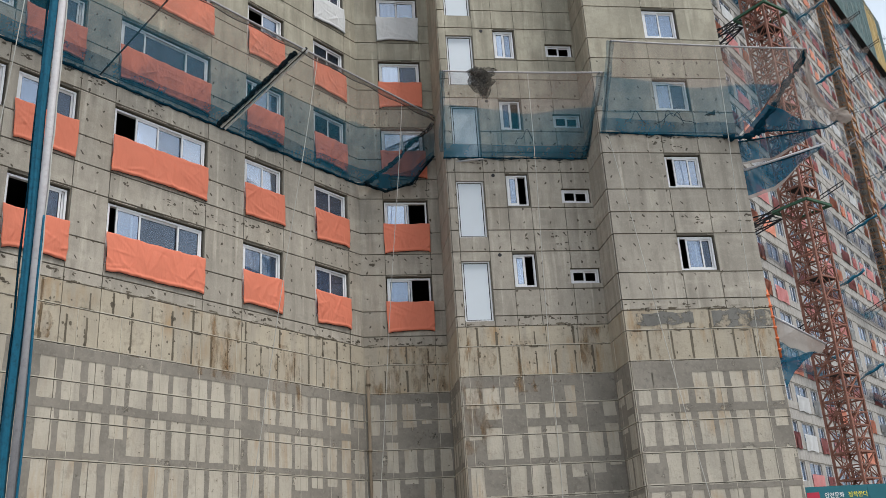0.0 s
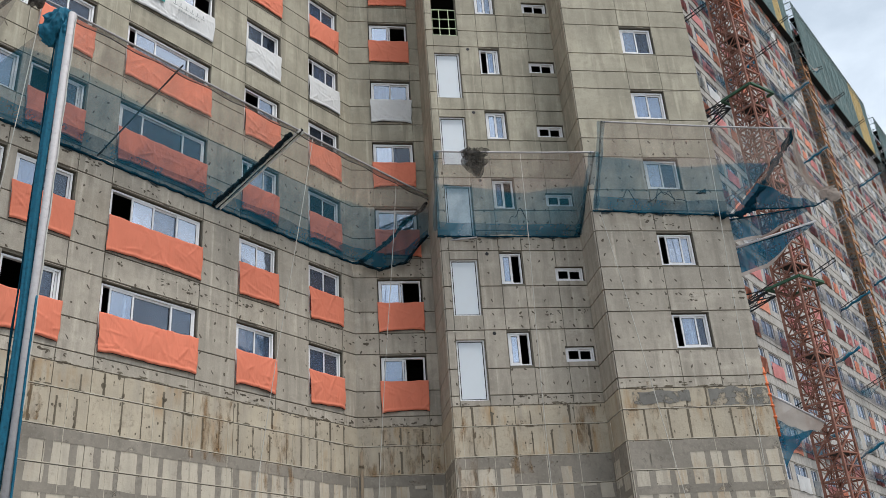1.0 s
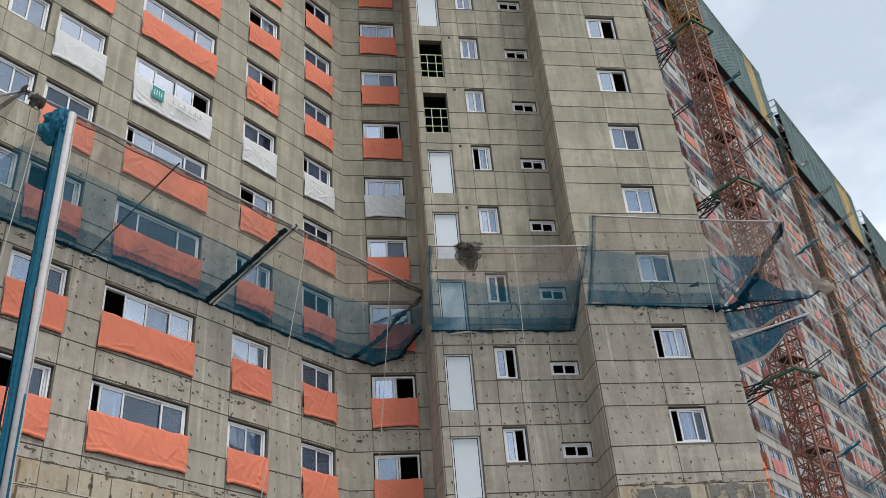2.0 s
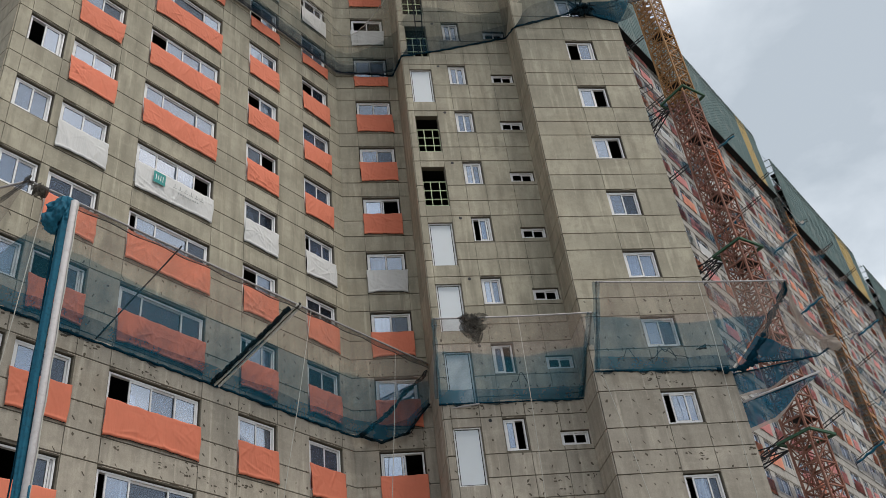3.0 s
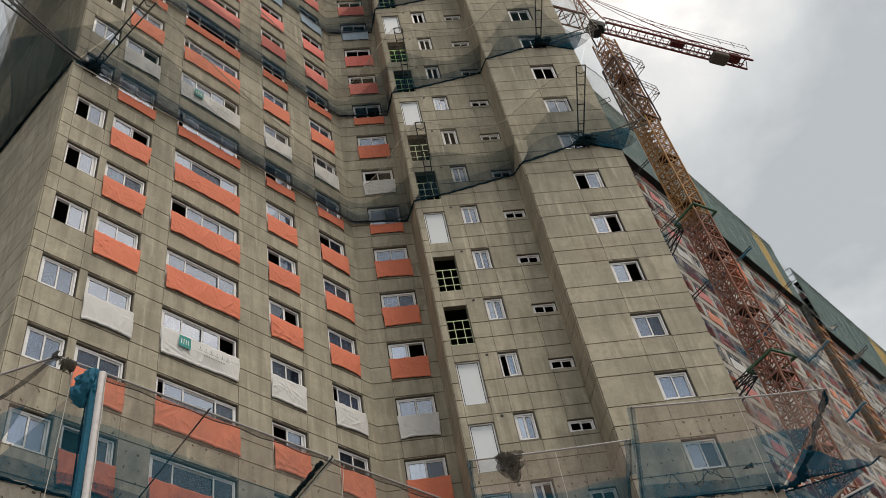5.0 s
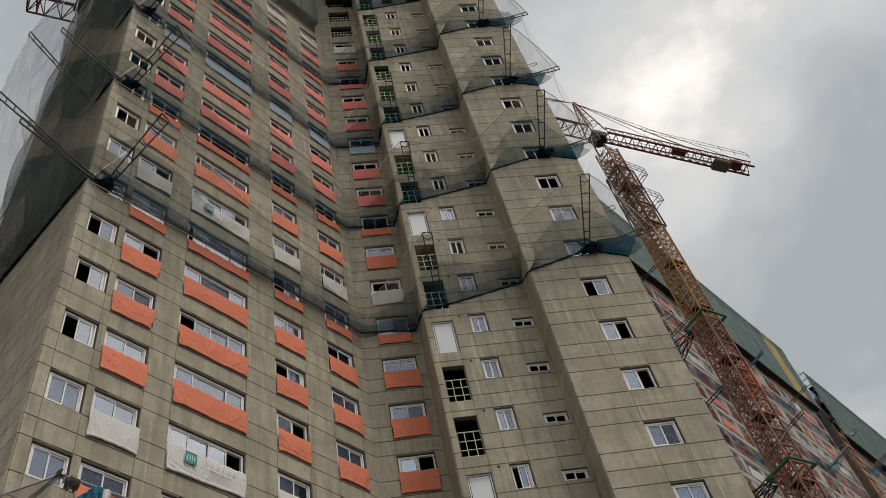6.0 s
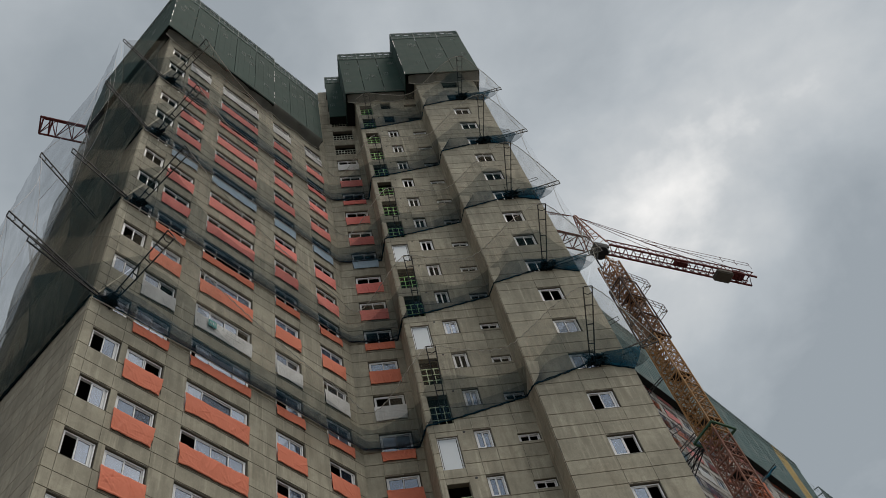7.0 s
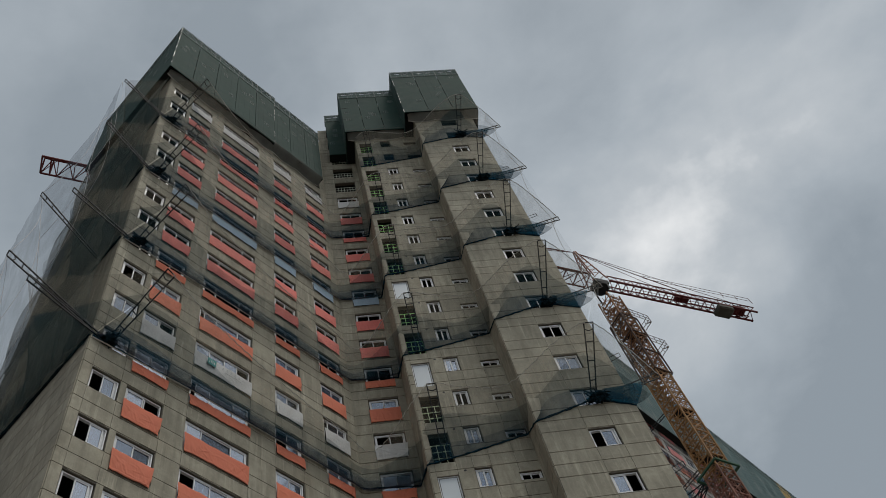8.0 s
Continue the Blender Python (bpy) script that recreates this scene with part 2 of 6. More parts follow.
LOGO_TEAL = plain("teal_print", (0.03, 0.26, 0.25), 0.7)
LOGO_GREY = plain("grey_print", (0.30, 0.32, 0.32), 0.7)
NET_BLUE = netting("blue_green_net", (0.03, 0.15, 0.225), 0.52)
NET_THICK = netting("doubled_blue_net", (0.011, 0.105, 0.175), 0.76, 0.2, 0.7)
NET_FOLD = netting("heavy_faded_net", (0.42, 0.37, 0.33), 0.66)
NET_BEIGE = netting("faded_net", (0.36, 0.30, 0.27), 0.36)
NET_HEM = netting("gathered_blue_net", (0.007, 0.047, 0.078), 0.93, 0.1, 0.1)
NET_HEM_UP = netting("dark_blue_hem", (0.012, 0.045, 0.07), 0.9, 0.15, 0.2)
NET_SKIRT = netting("loose_dark_net", (0.01, 0.04, 0.06), 0.75, 0.3, 0.6)
NET_FAR = netting("purple_blue_far_net", (0.11, 0.12, 0.18), 0.36, 0.2, 0.6)
NET_POCKET = netting("heavy_blue_grey_net", (0.05, 0.055, 0.08), 0.74, 0.15, 0.4)
NET_POCKET_THIN = netting("thin_blue_grey_net", (0.04, 0.065, 0.09), 0.36, 0.1, 0.3)
NET_STRIP = netting("dark_net_strip", (0.10, 0.09, 0.08), 0.5, 0.3, 0.5)
NET_DARK = netting("dark_gathered_net", (0.012, 0.026, 0.034), 0.93, 0.1, 0.1)
NET_UP = netting("dark_green_grey_net", (0.034, 0.066, 0.074), 0.47, 0.1, 0.35)
NET_BUNCH = netting("brown_grey_bunched_net", (0.085, 0.08, 0.072), 0.66, 0.4, 0.9, 4.0, 1.0)
NET_UP_THICK = netting("doubled_dark_net", (0.02, 0.06, 0.092), 0.64, 0.15, 0.6)
NET_UP_PALE = netting("pale_upper_net", (0.30, 0.275, 0.22), 0.24, 0.1, 0.4)
NET_VEIL = netting("thin_pale_net", (0.20, 0.22, 0.24), 0.08, 0.1, 0.25)
NET_SIDE = netting("side_net", (0.15, 0.162, 0.14), 0.62, 0.1, 0.6, 2.2, 0.05)
NET_FRINGE = netting("grey_net_fringe", (0.20, 0.20, 0.18), 0.80, 0.2, 0.5)
NET_VEIL_LEFT = netting("blue_grey_outer_net", (0.115, 0.135, 0.165), 0.30, 0.12, 0.45)
NET_ROLL = plain("rolled_blue_net", (0.008, 0.11, 0.18), 0.9, 0, 0.4, 5.0, 0.6, (0.006, 0.04, 0.065), 22.0)
GALV = plain("galvanised_pipe", (0.38, 0.37, 0.38), 0.6, 0.0, 0.2, 4.0, 0.3, (0.16, 0.14, 0.12))
DARK_STEEL = plain("dark_steel", (0.014, 0.015, 0.017), 0.7, 0.0, 0.3)
ROPE = plain("pale_rope", (0.46, 0.45, 0.41), 0.8, 0, 0.15)
CORD = plain("grey_net_cord", (0.50, 0.48, 0.44), 0.8, 0, 0.15)
ORANGE_STEEL = plain("orange_steel_paint", (0.55, 0.13, 0.04), 0.5, 0, 0.2)
RAIL_PALE = plain("pale_rail_paint", (0.50, 0.54, 0.46), 0.5, 0, 0.15)
RAIL_VIVID = plain("bright_green_rail_paint", (0.22, 0.55, 0.14), 0.5, 0, 0.15)
RAIL_GREEN = plain("yellow_green_rail_paint", (0.40, 0.50, 0.31), 0.5, 0, 0.15)
GANG_MESH = plain("open_screen_mesh", (0.06, 0.10, 0.094), 0.9, 0, 0.3, 1.2, 0.5, (0.03, 0.055, 0.05))
GANG_GREEN = plain("dark_green_screen_sheet", (0.023, 0.056, 0.046), 0.9, 0, 0.3, 0.5, 0.5, (0.045, 0.068, 0.058))
GANG_TEAL = plain("teal_screen_sheet", (0.105, 0.165, 0.165), 0.8, 0, 0.35, 0.25, 0.6, (0.20, 0.235, 0.225))
GANG_YELLOW = plain("yellow_screen_sheet", (0.44, 0.32, 0.12), 0.6, 0, 0.2, 0.4, 0.4, (0.25, 0.2, 0.1))
GANG_STEEL = plain("screen_frame_steel", (0.13, 0.17, 0.16), 0.7, 0.0, 0.2)
# near-black: the soffit shade is put into the deck colour
DECK = plain("shade_dark_work_deck", (0.012, 0.014, 0.014), 0.9, 0, 0.2)
GANG_BRIGHT = plain("worn_bright_edge", (0.5, 0.5, 0.5), 0.5, 0.2, 0.4, 8.0)
CRANE_RED = plain("rusty_red_crane_paint", (0.25, 0.105, 0.07), 0.6, 0.0, 0.35, 1.5, 0.5, (0.10, 0.04, 0.025))
CRANE_YELLOW = plain("faded_yellow_crane_paint", (0.33, 0.165, 0.055), 0.6, 0.0, 0.3, 1.5, 0.5, (0.14, 0.07, 0.03))
CRANE_DARK = plain("dark_red_crane_paint", (0.125, 0.026, 0.026), 0.85, 0.0, 0.3, 1.5, 0.4, (0.05, 0.03, 0.03))
CRANE_BOX = plain("grey_counterweight", (0.085, 0.075, 0.06), 0.8, 0, 0.2, 1.0, 0.3)
CRANE_RUST = plain("dark_rusty_mast", (0.25, 0.11, 0.042), 0.7, 0.0, 0.35, 1.5, 0.5, (0.07, 0.04, 0.03))
CRANE_RAIL = plain("rusty_guard_rail", (0.075, 0.042, 0.028), 0.7, 0.0, 0.3)
CRANE_GREEN = plain("green_tie_frame", (0.035, 0.10, 0.055), 0.6, 0.1, 0.3)
# orange sheet with net haze and a cool cast put into its colour
ORANGE_HAZED = cloth("hazed_orange_cover_sheet", (0.93, 0.275, 0.235), 0.2)
PINK = cloth("faded_orange_sheet", (0.80, 0.39, 0.28), 0.2)
DUSTY = cloth("dusty_pink_sheet", (0.70, 0.33, 0.32), 0.2)
FAR_GLASS = window_glass("far_window_glass", (0.22, 0.26, 0.30), 0.04)
HOIST_BROWN = plain("ochre_hoist_paint", (0.38, 0.19, 0.085), 0.7, 0.0, 0.3, 1.0, 0.3, (0.2, 0.1, 0.05))
STRUT_PALE = plain("pale_strut_channel", (0.62, 0.61, 0.58), 0.5, 0.0, 0.15, 3.0, 0.4, (0.3, 0.28, 0.25))
BANNER = plain("teal_banner", (0.02, 0.13, 0.16), 0.55, 0, 0.12, 0.8, 0.2, (0.02, 0.09, 0.11))
PRINT_WHITE = plain("white_print", (0.75, 0.76, 0.76), 0.6, 0, 0.03)
PRINT_YELLOW = plain("yellow_print", (0.72, 0.65, 0.08), 0.6, 0, 0.03)
PRINT_RED = plain("red_print", (0.45, 0.03, 0.06), 0.6, 0, 0.05)
GROUND = plain("compacted_earth_and_concrete", (0.20, 0.18, 0.16), 0.95, 0, 0.3, 0.4, 0.5, (0.12, 0.10, 0.08), 8.0)


# ---------------------------------------------------------------- building blocks
def link_mesh(name, mesh, parent=None, m=None):
    ob = new(name, mesh)
    if parent is not None:
        ob.parent = parent
    if m is not None:
        ob.matrix_basis = m
    return ob


def to_mesh(name, bm, *mats, smooth=False):
    mesh = bpy.data.meshes.new(name)
    bm.normal_update()
    bm.to_mesh(mesh)
    bm.free()
    for mt in mats:
        mesh.materials.append(mt)
    if smooth:
        mesh.polygons.foreach_set("use_smooth", [True] * len(mesh.polygons))
    return mesh


def part(name, bm, mats, parent=None, label="", m=None, smooth=False):
    mats = mats if isinstance(mats, (tuple, list)) else (mats,)
    ob = link_mesh(name, to_mesh(name, bm, *mats, smooth=smooth), parent, m)
    return tagged(ob, label)


def empty(name, label, category, group="", kind="", m=None):
    ob = tagged(new(name), label, category, group, kind)
    if m is not None:
        ob.matrix_basis = m
    return ob


def quad(bm, pts, mi=0):
    f = bm.faces.new([bm.verts.new(q) for q in pts])
    f.material_index = mi
    return f


def box(bm, lo, hi, mi=0):
    (x0, y0, z0), (x1, y1, z1) = lo, hi
    v = [bm.verts.new(q) for q in ((x0, y0, z0), (x1, y0, z0), (x1, y1, z0), (x0, y1, z0), (x0, y0, z1), (x1, y0, z1), (x1, y1, z1), (x0, y1, z1))]
    for ids in ((0, 3, 2, 1), (4, 5, 6, 7), (0, 1, 5, 4), (1, 2, 6, 5), (2, 3, 7, 6), (3, 0, 4, 7)):
        bm.faces.new([v[i] for i in ids]).material_index = mi


def bar(bm, a, b, r, sides=4, mi=0, r2=None):
    """A straight bar of round or square section from a to b."""
    a, b = Vector(a), Vector(b)
    axis = (b - a)
    if axis.length < 1e-6:
        return
    axis.normalize()
    side = axis.cross(Vector((0, 0, 1)) if abs(axis.z) < 0.9 else Vector((1, 0, 0))).normalized()
    up = axis.cross(side)
    rings = []
    for q, rr in ((a, r), (b, r if r2 is None else r2)):
        rings.append([bm.verts.new(q + (side * math.cos(i * math.tau / sides + math.pi / 4) + up * math.sin(i * math.tau / sides + math.pi / 4)) * rr) for i in range(sides)])
    for i in range(sides):
        j = (i + 1) % sides
        bm.faces.new((rings[0][i], rings[0][j], rings[1][j], rings[1][i])).material_index = mi
    bm.faces.new(rings[0][::-1]).material_index = mi
    bm.faces.new(rings[1]).material_index = mi


def tube(bm, pts, r, sides=6, mi=0, wobble=0.0, seed=0):
    """A tube along a line of points, with uneven girth where wobble is given."""
    rng = random.Random(seed)
    pts = [Vector(q) for q in pts]
    rings = []
    for i, q in enumerate(pts):
        axis = (pts[min(i + 1, len(pts) - 1)] - pts[max(i - 1, 0)]).normalized()
        side = axis.cross(Vector((0, 0, 1)) if abs(axis.z) < 0.9 else Vector((1, 0, 0))).normalized()
        up = axis.cross(side)
        rr = r * (1 + wobble * rng.uniform(-1, 1))
        rings.append([bm.verts.new(q + (side * math.cos(k * math.tau / sides) + up * math.sin(k * math.tau / sides)) * rr * (1 + wobble * 0.5 * rng.uniform(-1, 1))) for k in range(sides)])
    for i in range(len(rings) - 1):
        for k in range(sides):
            j = (k + 1) % sides
            bm.faces.new((rings[i][k], rings[i][j], rings[i + 1][j], rings[i + 1][k])).material_index = mi
    bm.faces.new(rings[0][::-1]).material_index = mi
    bm.faces.new(rings[-1]).material_index = mi


def plate(bm, x0, x1, z0, z1, y, deep, holes=(), mi=0):
    """A flat plate facing -y at y, deep metres thick, with rectangular holes; edges and hole sides are closed."""
    xs = sorted({x0, x1, *[v for h in holes for v in h[:2] if x0 < v < x1]})
    zs = sorted({z0, z1, *[v for h in holes for v in h[2:] if z0 < v < z1]})

    def solid(i, j):
        if not (0 <= i < len(xs) - 1 and 0 <= j < len(zs) - 1):
            return False
        cx, cz = (xs[i] + xs[i + 1]) / 2, (zs[j] + zs[j + 1]) / 2
        return not any(h[0] < cx < h[1] and h[2] < cz < h[3] for h in holes)

    verts = {}

    def v(i, j, k):
        if (i, j, k) not in verts:
            verts[i, j, k] = bm.verts.new((xs[i], y + k * deep, zs[j]))
        return verts[i, j, k]

    for i in range(len(xs) - 1):
        for j in range(len(zs) - 1):
            if not solid(i, j):
                continue
            bm.faces.new((v(i, j, 0), v(i + 1, j, 0), v(i + 1, j + 1, 0), v(i, j + 1, 0))).material_index = mi
            if not solid(i, j - 1):
                bm.faces.new((v(i, j, 0), v(i, j, 1), v(i + 1, j, 1), v(i + 1, j, 0))).material_index = mi
            if not solid(i, j + 1):
                bm.faces.new((v(i, j + 1, 0), v(i + 1, j + 1, 0), v(i + 1, j + 1, 1), v(i, j + 1, 1))).material_index = mi
            if not solid(i - 1, j):
                bm.faces.new((v(i, j, 0), v(i, j + 1, 0), v(i, j + 1, 1), v(i, j, 1))).material_index = mi
            if not solid(i + 1, j):
                bm.faces.new((v(i + 1, j, 0), v(i + 1, j, 1), v(i + 1, j + 1, 1), v(i + 1, j + 1, 0))).material_index = mi


# ---------------------------------------------------------------- plan of the tower
STOREY, HEAD = 2.8, 11.5           # storey height; head of the lowest windows
TOP = 24                           # storeys above the blank base
ANGLE = {"A": 51.97, "B": 8.51, "D": 8.51, "F": 8.51, "G": 51.97}
AWAY = {"A": 19.97, "B": 28.93, "D": 26.76, "F": 25.29, "G": 20.9}


def wall_frame(k):
    """x along the wall, y into it, z up; the origin is abreast of the camera."""
    a = radians(ANGLE[k])
    n = Vector((-math.sin(a), math.cos(a), 0)) * AWAY[k]
    return Matrix.Translation(n) @ Matrix.Rotation(a, 4, "Z")


def at(k, s, out, z):
    """A point s along wall k, out metres before it, at height z."""
    return wall_frame(k) @ Vector((s, -out, z))


def turned(k, s, deep, angle):
    """The frame of a return wall that leaves wall k at s."""
    return wall_frame(k) @ pose(s, deep, 0, 0, 0, angle)


# ---------------------------------------------------------------- ground
bm = bmesh.new()
bmesh.ops.create_grid(bm, x_segments=40, y_segments=40, size=1500)
for v in bm.verts:
    v.co.z = -0.02 + (0.25 * noise.noise(v.co * 0.01) if v.co.length > 60 else 0.0)
tagged(part("ground", bm, GROUND), "bare trodden earth and concrete of the building site", "ground", kind="structure")

# ---------------------------------------------------------------- the tower: walls with openings, panels, windows
tower = empty("apartment_building", "unfinished grey concrete apartment tower with white windows", "apartment building", m=pose(0, 24, 0))
tower_inv = Matrix.Translation((0, -24, 0))

WINDOWS = {  # wall: (column, left, right, sill below the head, top below the head)
    "A": [("a0", 7.47, 8.67, 1.17, 0.0), ("a1", 8.93, 10.54, 1.75, 0.0), ("a2", 11.6, 14.6, 1.75, 0.0), ("a3", 16.0, 17.5, 1.75, 0.0), ("a4", 18.87, 20.37, 1.75, 0.0)],
    "B": [("b", 2.33, 3.87, 1.75, 0.0)],
    "D": [("panel", 4.57, 5.47, 2.24, 0.25), ("d", 6.24, 6.98, 1.13, 0.0), ("slit", 8.07, 9.05, 1.05, 0.53)],
    "F": [("f", 11.19, 12.40, 1.15, 0.0)],
}
SPAN = {"A": (7.05, 20.98), "B": (1.495, 4.30), "D": (4.30, 9.135), "F": (9.135, 13.83)}
UPRIGHTS = {"A": (7.45, 8.67, 10.56, 11.58, 14.61, 15.98, 17.52, 18.86, 20.38), "B": (2.32, 3.88), "D": (4.55, 5.5, 6.22, 7.01, 8.13), "F": (11.19, 12.41)}
UPRIGHTS_LOW = {"A": (8.67, 10.56, 11.58, 14.61, 15.98, 18.86), "B": (2.34, 3.87), "D": (4.57, 5.47, 6.22, 7.07, 8.09), "F": (10.45, 11.8, 13.15)}
LEVELS_LOW = (0.0, 1.18, 2.1, 3.02, 3.94, 4.83, 5.73, 6.65, 7.52, 8.45, 9.42, 10.28)
BARE = 9.08                        # the weathered base ends here
WALL_TOP = HEAD + STOREY * (TOP - 1) + 0.75
TALL = WALL_TOP + STOREY           # the right-hand faces are one storey higher


def openings(k):
    return [(l, r, HEAD + STOREY * i - low, HEAD + STOREY * i - up) for i in range(TOP) for _, l, r, low, up in WINDOWS[k]]


GAP, PROUD = 0.018, 0.035
mesh_cache = {}


def top_of(k):
    return WALL_TOP if k in ("A", "left") else TALL


def panel_mesh(key, name, x0, x1, z0, z1, holes, mat, gap):
    if key not in mesh_cache:
        b = bmesh.new()
        zg = 0.010 if gap == 0.008 else GAP
        plate(b, x0 + gap, x1 - gap, z0 + zg, z1 - zg, -PROUD, PROUD + 0.004, holes)
        mesh_cache[key] = to_mesh(name, b, mat)
    return mesh_cache[key]


def clad(wall_ob, k, xs, zs, holes, mat, limit, gap=GAP):
    """Cast panels between the recessed joints, one piece each near the street, joined above."""
    rest = bmesh.new()
    for i in range(len(xs) - 1):
        for j in range(len(zs) - 1):
            x0, x1, z0, z1 = xs[i], xs[i + 1], zs[j], zs[j + 1]
            near = [h for h in holes if h[0] < x1 and h[1] > x0 and h[2] < z1 and h[3] > z0]
            near = [(h[0] if h[0] > x0 + 0.04 else x0 - 0.1, h[1] if h[1] < x1 - 0.04 else x1 + 0.1, h[2] if h[2] > z0 + 0.13 else z0 - 0.1, h[3] if h[3] < z1 - 0.13 else z1 + 0.1) for h in near]
            if any(h[0] < x0 and h[1] > x1 and h[2] < z0 and h[3] > z1 for h in near):
                continue
            if z0 < limit:
                key = (k, i, round(x1 - x0, 3), round(z1 - z0, 3), tuple((round(h[0], 2), round(h[2] - z0, 2), round(h[3] - z0, 2)) for h in near), mat.name)
                base = [(h[0], h[1], h[2] - z0, h[3] - z0) for h in near]
                mesh = panel_mesh(key, "concrete_panel", x0, x1, 0.0, z1 - z0, base, mat, gap)
                link_mesh("concrete_panel", mesh, wall_ob, pose(0, 0, z0))
            else:
                plate(rest, x0 + gap, x1 - gap, z0 + GAP, z1 - GAP, -PROUD, PROUD + 0.004, near)
    if rest.verts:
        tagged(part("upper_concrete_cladding", rest, mat, wall_ob), kind="stuff")
    else:
        rest.free()


def levels(top):
    zs = [z for z in LEVELS_LOW]
    for i in range(TOP + 1):
        zs += [HEAD + STOREY * i + 0.06, HEAD + STOREY * i + 0.80, HEAD + STOREY * i + 1.58]
    return [z for z in zs if z < top - 0.3] + [top]


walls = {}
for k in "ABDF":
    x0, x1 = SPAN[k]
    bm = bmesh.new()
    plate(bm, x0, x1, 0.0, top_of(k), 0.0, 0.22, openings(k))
    walls[k] = part("wall", bm, JOINT_SHADE, tower, "grey cast concrete wall with recessed joints", m=tower_inv @ wall_frame(k))

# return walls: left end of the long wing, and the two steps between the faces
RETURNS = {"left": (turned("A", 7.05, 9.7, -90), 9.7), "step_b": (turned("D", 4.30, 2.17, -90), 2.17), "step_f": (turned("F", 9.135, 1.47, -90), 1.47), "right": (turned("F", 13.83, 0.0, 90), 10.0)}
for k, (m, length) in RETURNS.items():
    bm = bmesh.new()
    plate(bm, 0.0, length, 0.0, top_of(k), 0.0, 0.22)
    walls[k] = part("wall", bm, JOINT_SHADE, tower, "grey concrete return wall with recessed joints", m=tower_inv @ m)

# closed back of the tower, floor slabs and a dark room wall behind the openings
outline = [at("A", 7.27, -0.23, 0), at("A", 20.9, -0.23, 0), at("B", 1.6, -0.23, 0), at("B", 4.52, -0.23, 0), at("D", 4.52, -0.23, 0), at("D", 9.35, -0.23, 0), at("F", 9.35, -0.23, 0), at("F", 13.6, -0.23, 0), at("F", 13.6, -9.8, 0), at("B", 1.4, -7.0, 0), at("A", 20.0, -9.6, 0), at("A", 7.27, -9.6, 0)]
for i in range(-3, TOP + 1):
    z = HEAD + STOREY * i + 0.55
    bm = bmesh.new()
    ring = outline if i < TOP else outline[2:10]
    lo, hi = [bm.verts.new((q.x, q.y, 0)) for q in ring], [bm.verts.new((q.x, q.y, 0.2)) for q in ring]
    bm.faces.new(lo[::-1])
    bm.faces.new(hi)
    for a in range(len(lo)):
        b = (a + 1) % len(lo)
        bm.faces.new((lo[a], lo[b], hi[b], hi[a]))
    part("floor_slab", bm, ROOM_DARK, tower, "floor slab coloured dark like the unlit rooms", m=tower_inv @ pose(0, 0, z))
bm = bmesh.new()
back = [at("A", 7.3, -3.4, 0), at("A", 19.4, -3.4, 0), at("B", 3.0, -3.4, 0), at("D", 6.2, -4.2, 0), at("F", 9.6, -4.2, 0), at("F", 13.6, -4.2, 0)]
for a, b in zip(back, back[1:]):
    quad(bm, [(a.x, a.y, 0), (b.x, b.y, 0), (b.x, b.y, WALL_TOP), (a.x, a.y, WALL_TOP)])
part("inner_wall", bm, ROOM_DARK, tower, "room walls coloured dark as if unlit", m=tower_inv)
bm = bmesh.new()
rear = [outline[7], outline[8], outline[9], outline[10], outline[11]]
for a, b in zip(rear, rear[1:]):
    quad(bm, [(a.x, a.y, 0), (b.x, b.y, 0), (b.x, b.y, WALL_TOP), (a.x, a.y, WALL_TOP)])
part("rear_wall", bm, CONCRETE_SIDE, tower, "plain grey concrete rear wall", m=tower_inv)


# windows: a white frame, two sliding sashes with panes; some slid open
def sash_mesh(sw, sh):
    key = ("sash", round(sw, 3), round(sh, 3))
    if key not in mesh_cache:
        b = bmesh.new()
        e = 0.05
        plate(b, 0, sw, 0, sh, 0.0, 0.035, [(e, sw - e, e + 0.005, sh - e - 0.005)])
        plate(b, e - 0.005, sw - e + 0.005, e, sh - e, 0.012, 0.01, [(e + 0.012, sw - e - 0.012, e + 0.015, sh - e - 0.015)], 1)
        sash = to_mesh("sash", b, WHITE_FRAME, SASH_LINE)
        glass = []
        for g in (GLASS, GLASS_MIRROR, GLASS_DARK):
            b = bmesh.new()
            box(b, (e - 0.002, 0.018, e - 0.002), (sw - e + 0.002, 0.021, sh - e + 0.002))
            glass.append(to_mesh("pane", b, g))
        mesh_cache[key] = (sash, glass)
    return mesh_cache[key]


